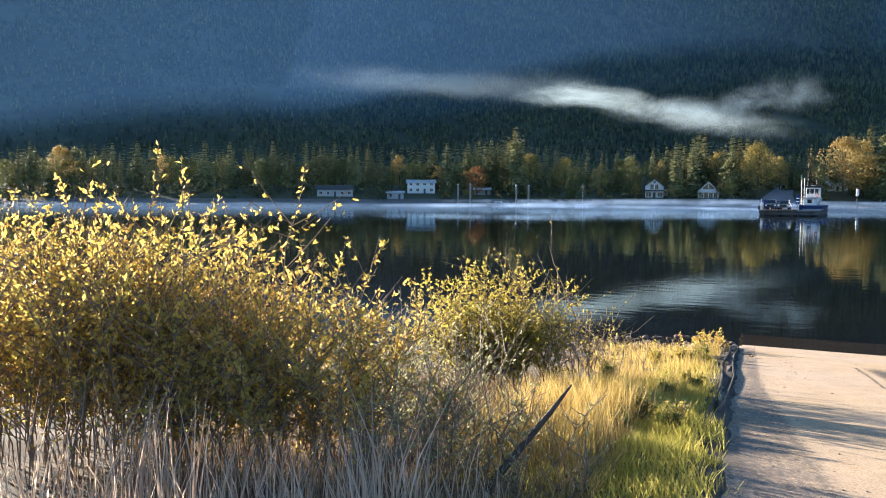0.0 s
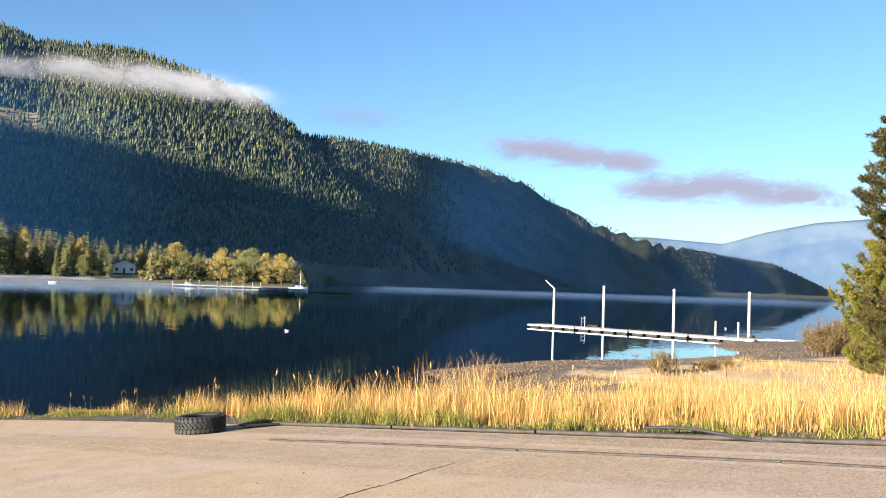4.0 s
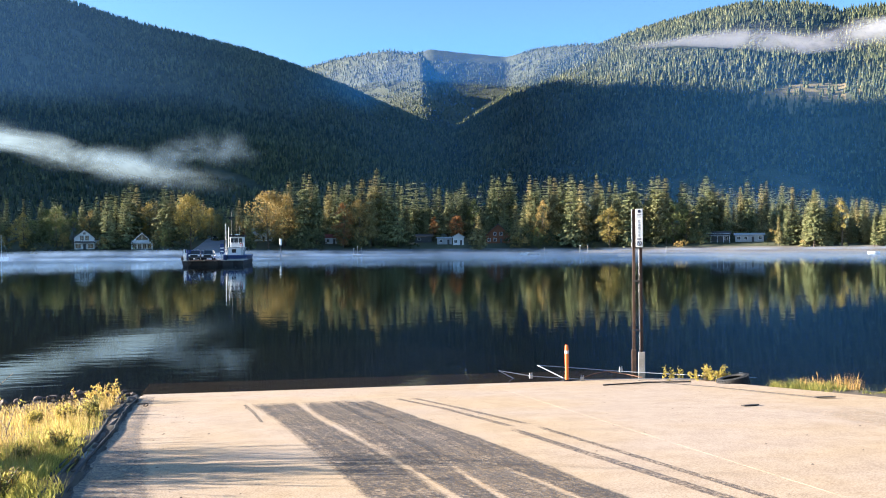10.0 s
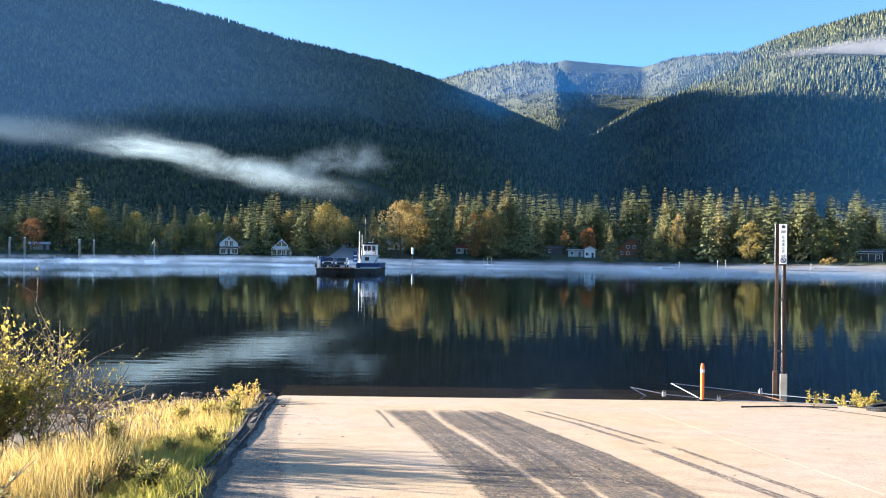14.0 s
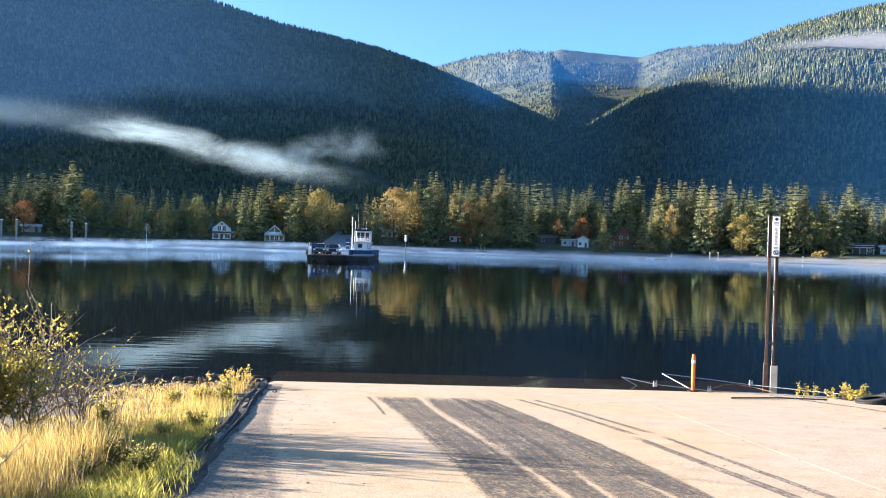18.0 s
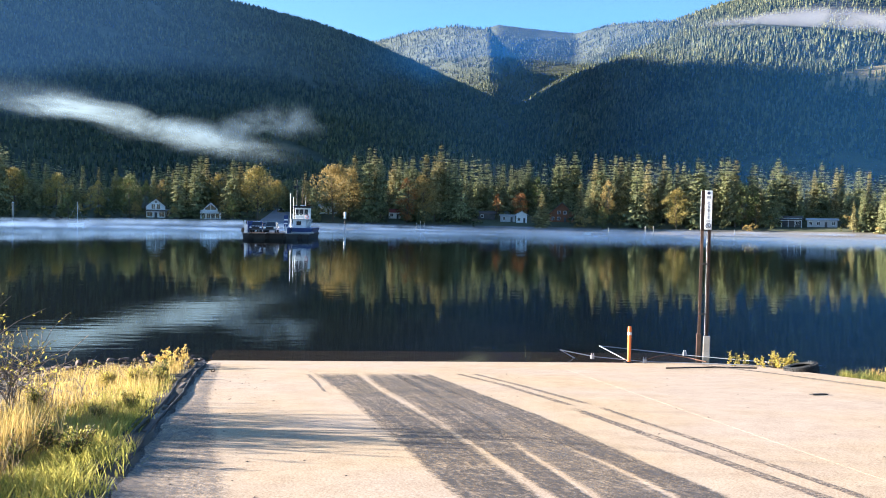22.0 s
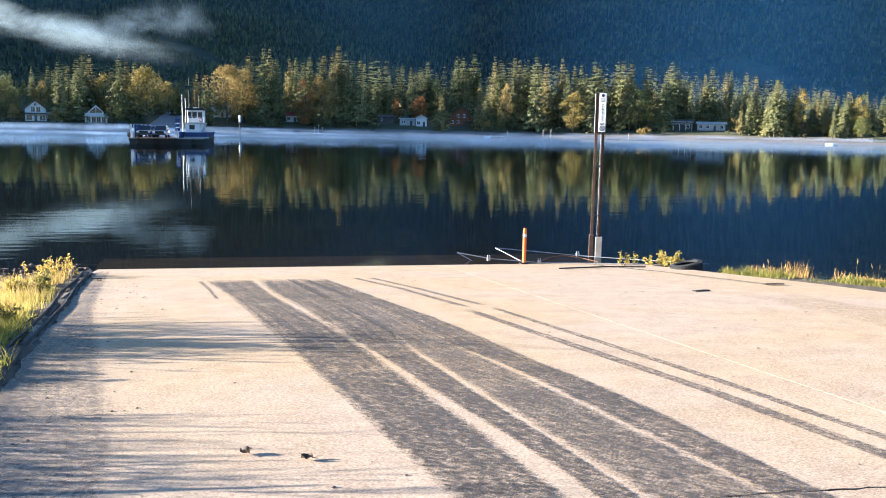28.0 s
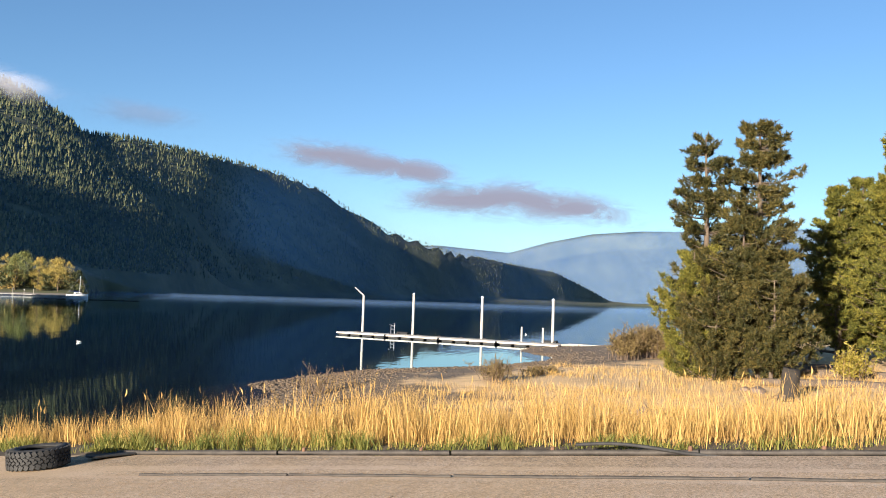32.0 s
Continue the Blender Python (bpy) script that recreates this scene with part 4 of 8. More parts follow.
def broadleaf_crown(seed, h, w, clumps, per, low=0.2, leaf=0.75):
    """Clumps of leaves scattered through an uneven crown."""
    rng = np.random.default_rng(seed)
    C, D = [], []
    for _ in range(clumps):
        t = rng.uniform(0, 1) ** 0.85
        z = h * (low + (0.97 - low) * t)
        room = w * 0.5 * np.sin(np.pi * (0.16 + 0.8 * t)) ** 0.8
        a, q = rng.uniform(0, 6.28), room * rng.uniform(0.35, 1.0)
        centre = np.array([q * np.cos(a), q * np.sin(a), z])
        size = w * rng.uniform(0.09, 0.17)
        p = unit(rng.normal(size=(per, 3))) * (rng.uniform(0.25, 1, (per, 1)) ** 0.5) * size * np.array([1.1, 1.1, 0.8])
        C.append(centre + p)
        D.append(unit(p + rng.normal(size=(per, 3)) * size * 0.6 + np.array([0, 0, 0.1])))
    C, D = np.concatenate(C), np.concatenate(D)
    return leaves(C, unit(np.cross(D, rng.normal(size=D.shape))), rng.uniform(0.6, 1.2, len(C)) * leaf, 0.75, rng, face=D)


def limbs(seed, h, w, n, thick):
    rng = np.random.default_rng(seed)
    lines = [[((0.02 * h * np.sin(3 * t), 0.015 * h * np.cos(4 * t) - 0.015 * h, t * h * 0.85), thick * (1 - 0.85 * t)) for t in np.linspace(0, 1, 6)]]
    for i in range(n):
        t = rng.uniform(0.2, 0.75)
        a = rng.uniform(0, 6.28)
        l = w * 0.42 * rng.uniform(0.6, 1)
        b = np.array([0.02 * h * np.sin(3 * t), 0, t * h * 0.85])
        d = np.array([np.cos(a), np.sin(a), rng.uniform(0.4, 1.0)])
        lines.append([(b + d * l * q, thick * 0.4 * (1 - 0.8 * q)) for q in (0, 0.5, 1)])
    return lines


CROWNS = {}
for k in range(5):
    CROWNS["fir", k] = mesh_of("fir_crown", *conifer_crown(20 + k, 30, (5.6, 6.8, 6.2, 7.6, 5.0)[k], (52, 46, 56, 44, 50)[k], 15, bare=(0.1, 0.05, 0.16, 0.07, 0.12)[k]))
for k in range(4):
    CROWNS["leaf", k] = mesh_of("leaf_crown", *broadleaf_crown(40 + k, 16, (10, 12, 8, 7)[k], (60, 70, 48, 40)[k], 44, (0.14, 0.18, 0.1, 0.26)[k], 0.42))
TRUNKS = {"fir": tube_mesh("fir_trunk", [[((0, 0, 0), 0.42), ((0.05, 0, 12), 0.26), ((0, 0, 29), 0.03)]], 6)}
TRUNKS["leaf"] = tube_mesh("leaf_trunk", limbs(3, 16, 10, 7, 0.28), 5)
TINTED = {}


def tree(az, r, height, spread, sort, tint, k, spin, words, group):
    """One tree of the far shore: a trunk and a crown, scaled to its height and spread."""
    x, y, z = far_spot(az, r, -0.3)
    if (sort, k, tint.name) not in TINTED:
        me = CROWNS[sort, k].copy()
        me.materials.clear()
        me.materials.append(tint)
        TINTED[sort, k, tint.name] = me
    base, wide = (30, 1.0) if sort == "fir" else (16, 1.0)
    s = height / base
    ob = thing("conifer" if sort == "fir" else "broadleaf_tree", pose(x, y, z, 0, 0, spin) @ Matrix.Diagonal((s * spread, s * spread, s, 1)), words, "tree", group)
    part("crown", TINTED[sort, k, tint.name], None, ob)
    part("trunk", TRUNKS[sort], BARK, ob)
    return ob


# heading and height above the eye (degrees) of the treetops along the far shore
TOP_AZ = [-56, -48, -40, -34, -28, -25.7, -23.7, -22.3, -21, -19.4, -17.9, -16, -14.5, -12.6, -9.3, -7, -5.3, -2.4, -0.5, 1.7, 4.8, 6.3, 8, 10, 12.1, 15, 18, 20, 23.9, 27.7, 30.9, 33, 36.9, 39.6, 45, 48, 49.2, 50.4]
TOP_EL = [3.0, 3.2, 3.3, 3.4, 3.3, 3.7, 3.8, 4.3, 3.6, 3.3, 2.9, 3.1, 3.2, 3.6, 4.0, 3.5, 2.9, 3.9, 4.6, 4.2, 4.8, 4.5, 4.3, 4.2, 4.5, 4.3, 4.35, 4.1, 4.2, 3.75, 3.6, 2.95, 2.4, 2.15, 2.0, 1.75, 1.6, 0.45]
# headings kept clear for houses, lawns and the road
CLEAR = [(-35.8, -32.8), (-31.2, -27.3), (-25.4, -23.7), (-14.6, -12.6), (-11.2, -9.4), (-8.0, -4.6), (-3.7, -2.0), (0.9, 1.9), (6.7, 13.2), (25.2, 29.1), (38.0, 39.7)]


def shore_trees():
    rng = np.random.default_rng(8)
    az = -54.0
    while az < 50.0:
        az += rng.uniform(0.24, 0.56)
        top = float(np.interp(az, TOP_AZ, TOP_EL))
        inside = any(a < az < b for a, b in CLEAR)
        r = 377 + rng.uniform(-9, 12) if not inside else rng.uniform(392, 404)
        if az < -12.5:
            r = rng.uniform(386, 402)
        if az > 47:
            r = rng.uniform(362, 374)
        z = far_spot(az, r)[2]
        h = (3.7 + r * math.tan(radians(top)) - z) * rng.choice([rng.uniform(0.5, 0.8), rng.uniform(0.8, 1.02), rng.uniform(0.95, 1.1)])
        golden = 0.55 if az > 33 else 0.3 if az > -20 else 0.35
        leafy_one = rng.random() < (0.5 if az > 41 else 0.4 if az < -12 else 0.1)
        if leafy_one and h > 17 and az < 40:
            h *= 0.68
        if leafy_one:
            tint = (LEAF_GOLD if rng.random() < golden else LEAF_GREEN if rng.random() < 0.7 else LEAF_TAN)
            if az < -22:
                tint = LEAF_GREEN if rng.random() < 0.8 else LEAF_TAN
            what = {"yellow leaves": "autumn-yellow broadleaf tree on the far shore", "green leaves": "green broadleaf tree on the far shore", "tan leaves": "tan-leaved autumn tree on the far shore"}[tint.name]
            tree(az, r, max(h, 5), rng.uniform(0.75, 1.1), "leaf", tint, int(rng.integers(4)), rng.uniform(0, 360), what, "far shore trees")
        else:
            tint = CONIFER_WARM if rng.random() < 0.3 else CONIFER
            tree(az, r, max(h, 7), rng.uniform(0.65, 1.1), "fir", tint, int(rng.integers(5)), rng.uniform(0, 360), "tall conifer standing on the far shore" if tint is CONIFER else "yellowing conifer standing on the far shore", "far shore trees")
    marked = [(-7.4, 372, 3.3, 1.0, LEAF_GOLD, 1), (-2.6, 370, 3.55, 1.15, LEAF_TAN, 1), (-1.6, 374, 3.4, 1.0, LEAF_TAN, 0), (2.2, 370, 2.9, 0.9, LEAF_RUST, 2), (3.2, 372, 3.1, 0.95, LEAF_TAN, 0), (8.1, 385, 1.9, 1.0, LEAF_RUST, 3), (9.6, 388, 2.0, 1.1, LEAF_RUST, 0), (-4.0, 372, 1.3, 1.0, LEAF_RED, 3), (19.5, 366, 2.4, 1.1, LEAF_GOLD, 0), (33.2, 366, 2.7, 0.8, LEAF_GOLD, 3), (36.3, 368, 2.2, 0.8, LEAF_GOLD, 2), (44.6, 362, 1.95, 1.0, LEAF_GOLD, 0), (46.1, 362, 1.8, 0.9, LEAF_GREEN, 1), (47.3, 361, 1.75, 0.9, LEAF_GOLD, 2), (48.4, 360, 1.7, 1.1, LEAF_GOLD, 1), (-16.9, 372, 2.2, 0.9, LEAF_GOLD, 2), (-15.1, 372, 2.6, 1.0, LEAF_GREEN, 0), (-25.0, 372, 1.9, 1.2, LEAF_RUST, 1), (-18.6, 363, 1.4, 1.1, LEAF_GREEN, 2), (-9.0, 362, 1.3, 1.1, LEAF_GREEN, 3), (-14.8, 363, 1.0, 1.1, LEAF_TAN, 3), (14.9, 362, 1.2, 0.9, LEAF_GREEN, 2), (36.5, 360, 1.0, 1.2, LEAF_GREEN, 1), (24.2, 372, 2.3, 0.8, LEAF_GREEN, 3)]
    for az, r, top, sp, tint, k in marked:
        z = far_spot(az, r)[2]
        colour = {"yellow": "bright yellow", "tan": "tan", "rust": "rust-orange", "crimson": "crimson", "green": "green"}[tint.name.split()[0]]
        tree(az, r, 3.7 + r * math.tan(radians(top)) - z, sp, "leaf", tint, k, az * 31, colour + " autumn tree near the far waterline", "far shore trees")
    for _ in range(46):
        az = rng.uniform(27, 49.8)
        r = rng.uniform(362, 380)
        if any(a < az < b for a, b in CLEAR):
            continue
        z = far_spot(az, r)[2]
        h = max(5.0, (3.7 + r * math.tan(radians(float(np.interp(az, TOP_AZ, TOP_EL)))) - z) * rng.uniform(0.5, 1.0))
        if rng.random() < (0.6 if az > 43 else 0.08):
            tree(az, r, h, rng.uniform(0.8, 1.1), "leaf", LEAF_GOLD if rng.random() < 0.35 else LEAF_GREEN, int(rng.integers(4)), rng.uniform(0, 360), "autumn broadleaf tree crowding the far point", "far shore trees")
        else:
            tree(az, r, h, rng.uniform(0.9, 1.2), "fir", CONIFER_WARM if rng.random() < 0.4 else CONIFER, int(rng.integers(5)), rng.uniform(0, 360), "conifer crowding the far point", "far shore trees")
    tree(11.0, 364, 15, 1.25, "fir", CONIFER_WARM, 3, 20, "full yellow-green conifer on the far waterline", "far shore trees")
    tree(-22.4, 376, 30, 1.0, "fir", CONIFER, 1, 60, "dark pointed spruce above the far houses", "far shore trees")
    tree(-19.0, 366, 12, 1.5, "fir", CONIFER, 4, 10, "small dark conifer on the far shore", "far shore trees")


shore_trees()


def far_woods():
    """The wood behind the first trees: hundreds of crowns nobody could count."""
    rng = np.random.default_rng(17)
    small = [conifer_crown(60 + k, 30, 6.0, 26, 7) for k in range(3)]
    V, F, at = [], [], 0
    for _ in range(560):
        az = rng.uniform(-57, 48)
        r = rng.uniform(396, 470) if not -7.4 < az < -4.6 else rng.uniform(436, 470)
        top = float(np.interp(az, TOP_AZ, TOP_EL)) * rng.uniform(0.78, 0.98)
        x, y, z = far_spot(az, r, -0.5)
        h = max(3.7 + r * math.tan(radians(top)) - z, 6)
        v, f = small[int(rng.integers(3))]
        s, a = h / 30, rng.uniform(0, 6.28)
        w = s * rng.uniform(0.8, 1.2)
        q = np.stack([(v[:, 0] * np.cos(a) - v[:, 1] * np.sin(a)) * w + x, (v[:, 0] * np.sin(a) + v[:, 1] * np.cos(a)) * w + y, v[:, 2] * s + z], -1)
        V.append(q)
        F.append(f + at)
        at += len(v)
    me = mesh_of("far_woods", np.concatenate(V), np.concatenate(F))
    tagged(part("far_woods", me, CONIFER), "dense conifer wood behind the far shore", "woods", kind="stuff")


far_woods()


def undergrowth():
    """Bushes and young growth at the foot of the far trees, down to the shingle."""
    rng = np.random.default_rng(23)
    sets = {"dark": [], "gold": []}
    count = {"dark": 0, "gold": 0}
    base = [broadleaf_crown(70 + k, 4.0, 5.0, 13, 15, 0.05, 0.5) for k in range(3)]
    for _ in range(620):
        az = rng.uniform(-57, 50.2) if rng.random() < 0.8 else rng.uniform(40, 50.2)
        if any(a + 0.15 < az < b - 0.15 for a, b in CLEAR) :
            continue
        r = rng.uniform(361, 384)
        x, y, z = far_spot(az, r, -0.3)
        v, f = base[int(rng.integers(3))]
        s, a = rng.uniform(0.5, 1.5) * (0.75 if 20 < az < 41 else 1.0), rng.uniform(0, 6.28)
        tone = "gold" if rng.random() < 0.22 else "dark"
        q = np.stack([(v[:, 0] * np.cos(a) - v[:, 1] * np.sin(a)) * s + x, (v[:, 0] * np.sin(a) + v[:, 1] * np.cos(a)) * s + y, v[:, 2] * s * rng.uniform(0.8, 1.5) + z], -1)
        sets[tone].append((q, f + count[tone]))
        count[tone] += len(v)
    for tone, tint, words in (("dark", BUSHGREEN, "dark green bushes along the foot of the far trees"), ("gold", LEAF_TAN, "tan autumn bushes along the far shore")):
        me = mesh_of("far_bushes", np.concatenate([q for q, _ in sets[tone]]), np.concatenate([f for _, f in sets[tone]]))
        tagged(part("far_bushes", me, tint), words, "bushes", kind="stuff")


undergrowth()


# ---- houses ----
def window_at(parent, x, z, w, h, y, material=None, glass=None):
    f = bmesh.new()
    t = 0.1
    for a in ((x - w / 2 - t, x - w / 2, z - t, z + h + t), (x + w / 2, x + w / 2 + t, z - t, z + h + t), (x - w / 2, x + w / 2, z - t, z), (x - w / 2, x + w / 2, z + h, z + h + t), (x - 0.04, x + 0.04, z, z + h)):
        box(f, a[0], a[1], y - 0.1, y, a[2], a[3])
    win = part("window", f, material or WHITE, parent)
    part("pane", boxed(x - w / 2, x + w / 2, y - 0.05, y - 0.03, z, z + h), glass or GLASS, win)


def house(name, az, r, w, d, wall, peak, walls, roof, words, gable=True, floors=1, sink=0.0, turn=0.0, porch=False, base=None, front=""):
    """A house facing the lake: walls, a pitched roof, a door and windows. gable: the gable end faces the water."""
    x, y, z = far_spot(az, r)
    ob = thing(name, pose(x, y, (base if base is not None else z) - sink, 0, 0, -az + turn), words, "house", "houses on the far shore")
    e = 0.6
    if gable:
        part("wall", prism([(-w / 2, -1), (w / 2, -1), (w / 2, wall), (0, peak), (-w / 2, wall)], 0, d), walls, ob)
        k = (peak - wall) / (w / 2)
        for s in (-1, 1):
            part("roof", prism([(s * -0.0, peak + 0.05), (s * (w / 2 + e), wall - e * k + 0.05), (s * (w / 2 + e), wall - e * k + 0.35), (0, peak + 0.4)], -1.0, d + 0.5), roof, ob)
    else:
        part("wall", boxed(-w / 2, w / 2, 0, d, -1, wall), walls, ob)
        bm = bmesh.new()
        pts = [(-e, wall), (d + e, wall), (d / 2, peak)]
        a = [bm.verts.new((-w / 2 - e, q, zz)) for q, zz in pts]
        b = [bm.verts.new((w / 2 + e, q, zz)) for q, zz in pts]
        bm.faces.new(a)
        bm.faces.new(b[::-1])
        for i in range(3):
            bm.faces.new((a[i - 1], b[i - 1], b[i], a[i]))
        bmesh.ops.recalc_face_normals(bm, faces=bm.faces)
        part("roof", bm, roof, ob)
    if front == "chalet":
        for wx in (-0.95, 0.95):
            window_at(ob, wx, 3.5, 1.3, 1.9, 0.0)
        window_at(ob, 0.0, 5.85, 0.8, 0.8, 0.0)
        for wx in (-2.3, 2.3):
            window_at(ob, wx, 0.4, 1.9, 1.7, 0.0)
        dr = part("door", boxed(-0.5, 0.5, -0.06, 0.0, 0.0, 2.1), DARKSIDING, ob)
        part("handle", boxed(0.3, 0.38, -0.12, -0.06, 0.95, 1.1), STEEL, dr)
        part("porch_roof", prism([(-w / 2 - 0.4, 2.62), (w / 2 + 0.4, 2.62), (w / 2 - 0.3, 3.15), (-w / 2 + 0.3, 3.15)], -1.9, 0), roof, ob, "dark porch roof")
    if front == "a_frame":
        for s in (-1, 1):
            part("gable_pane", prism([(s * 0.12, 3.7), (s * 2.2, 3.7), (s * 2.2, 4.3), (s * 0.12, 5.9)], -0.05, -0.01), GLASS, ob, "tall dark gable window")
        for wx in (-2.7, -0.9, 0.9, 2.7):
            window_at(ob, wx, 0.2, 1.4, 1.9, 0.0)
        for i in range(15):
            px = -w / 2 + 0.3 + i * (w - 0.6) / 14
            part("baluster", boxed(px - 0.05, px + 0.05, -1.58, -1.5, 2.6, 3.3), WHITE, ob)
        for s in (-1, 1):
            part("bargeboard", prism([(0, peak - 0.1), (s * (w / 2 + e), wall - e * k - 0.1), (s * (w / 2 + e), wall - e * k + 0.12), (0, peak + 0.15)], -1.08, -1.0), WHITE, ob, "white bargeboard under the roof edge")
    n = max(2, int(w / 2.6))
    for fl in range(0 if front else floors):
        for i in range(n):
            wx = -w / 2 + (i + 0.5) * w / n
            if fl and abs(wx) > w * 0.25 and gable:
                continue
            if fl == 0 and i == n // 2:
                dr = part("door", boxed(wx - 0.45, wx + 0.45, -0.06, 0.0, 0.0, 2.05), DARKSIDING, ob)
                part("handle", boxed(wx + 0.3, wx + 0.38, -0.12, -0.06, 0.95, 1.1), STEEL, dr)
            else:
                window_at(ob, wx, 0.9 + 2.6 * fl, 1.1, 1.2, 0.0)
    if porch:
        part("balcony", boxed(-w / 2, w / 2, -1.6, 0, 2.45, 2.6), WHITE, ob)
        for i in range(5):
            px = -w / 2 + 0.1 + i * (w - 0.2) / 4
            part("post", boxed(px - 0.08, px + 0.08, -1.55, -1.4, -1, 2.45), WHITE, ob)
        part("railing", boxed(-w / 2, w / 2, -1.58, -1.5, 3.3, 3.42), WHITE, ob)
    return ob


house("chalet", -13.6, 373, 7.4, 8, 4.6, 7.6, WHITE, ROOFING, "white two-storey gabled house with a dark porch roof", True, 2, porch=False, front="chalet")
house("annex", -12.7, 374, 4.6, 4, 2.4, 3.4, DARKSIDING, ROOFPALE, "small dark annex with a pale metal roof", False)
house("a_frame_house", -10.3, 372, 8.2, 8, 2.6, 6.6, WHITE, ROOFING, "white A-frame house with a dark steep roof", True, 2, porch=True, front="a_frame")
house("house", -2.9, 392, 8, 7, 3.2, 5.8, WHITE, ROOFPALE, "white house half hidden behind a crimson tree", False, 1)
house("cottage", 1.4, 382, 5.2, 5, 2.6, 4.2, WHITE, REDWOOD, "small white cottage with a red roof", False)
house("cottage", 7.4, 384, 7.5, 6, 2.6, 3.8, DARKSIDING, ROOFING, "low dark cottage among the trees", False)
house("mobile_home", 8.8, 378, 6.5, 4, 2.8, 3.2, SIDING, ROOFPALE, "pale grey mobile home with a flat roof", False)
house("shed", 9.7, 376, 4.6, 4, 3.4, 4.6, WHITE, ROOFPALE, "white shed with a pitched roof", True)
house("log_cabin", 12.3, 380, 10.5, 9, 3.6, 8.2, LOGS, ROOFING, "reddish log cabin with a broad dark gable", True, 2, porch=False)
house("house", 26.1, 378, 10, 7, 3.0, 4.4, DARKSIDING, ROOFING, "dark low house with a white deck rail", False, porch=True)
house("house", 28.0, 378, 11, 6, 2.8, 3.6, SIDING, ROOFPALE, "long pale grey house on the bank", False)
house("house", 38.8, 378, 8.5, 7, 3.4, 5.4, WHITE, ROOFING, "white house with a dark roof", True, 1)
house("bungalow", -34.2, 372, 15, 9, 2.8, 4.8, SIDING, ROOFING, "broad grey bungalow near the water", False)
house("boathouse", -30.3, 366, 7, 6, 2.6, 3.4, SIDING, ROOFPALE, "grey boathouse at the waterline", False)
house("house", -28.6, 382, 12, 7, 4.4, 6.0, WHITE, ROOFPALE, "white house with a pale flat-pitched roof", False, 2)
house("carport", -24.6, 378, 7, 5, 2.3, 3.2, GREYWOOD, ROOFPALE, "open carport with a pale metal roof", False)


# ---- small things along the far waterline ----
def pole_thing(az, r, top, radius, words, material, name="mooring_post", cap=True):
    x, y = r * math.sin(radians(az)), r * math.cos(radians(az))
    ob = thing(name, pose(x, y, -1.0), words, "post", "far shore posts")
    part("shaft", tube_mesh("shaft", [[((0, 0, 0), radius), ((0, 0, top + 1.0), radius * 0.92)]], 8), material, ob)
    if cap:
        part("cap", tube_mesh("cap", [[((0, 0, top + 1.0), radius * 1.15), ((0, 0, top + 1.12), radius * 1.15), ((0, 0, top + 1.3), 0.02)]], 8), WHITE, ob)
    return ob


for a, top in ((-26.2, 8.1), (-25.4, 8.2), (-22.4, 7.8), (-21.6, 7.7)):
    pole_thing(a, 348, top, 0.42, "tall grey timber mooring pile", GREYWOOD, "mooring_pile")
for a, r, top, rad in ((2.85, 350, 3.2, 0.22), (3.1, 350, 4.2, 0.3), (3.35, 350, 3.4, 0.2), (17.6, 340, 3.8, 0.26), (18.1, 342, 4.0, 0.22), (15.3, 350, 3.0, 0.2), (23.0, 352, 3.0, 0.18)):
    pole_thing(a, r, top * 0.8, rad * 0.55, "grey mooring post standing in the water", GREYWOOD)
for a, top in ((41.7, 2.6), (42.5, 3.4), (42.75, 4.4), (43.3, 3.6), (44.4, 3.2), (45.0, 3.4), (45.3, 3.0), (46.0, 4.0), (46.6, 3.2), (47.1, 3.6)):
    pole_thing(a, 338, top * 0.6, 0.1, "slim grey mooring post beside a float", GREYWOOD)


def float_at(az, r, w, d, words, material=PALEWOOD):
    x, y = r * math.sin(radians(az)), r * math.cos(radians(az))
    ob = thing("float", pose(x, y, 0, 0, 0, -az), words, "dock", "far shore floats")
    part("deck", boxed(-w / 2, w / 2, -d / 2, d / 2, 0.35, 0.6), material, ob)
    part("pontoon", boxed(-w / 2 + 0.2, w / 2 - 0.2, -d / 2 + 0.2, d / 2 - 0.2, -0.2, 0.345), BLACK, ob)


for a, w in ((42.5, 9), (43.9, 6), (45.3, 8), (46.6, 7), (3.1, 4), (14.6, 5), (-23.6, 9)):
    float_at(a, 341, w, 2.2, "low pale floating dock at the far shore")


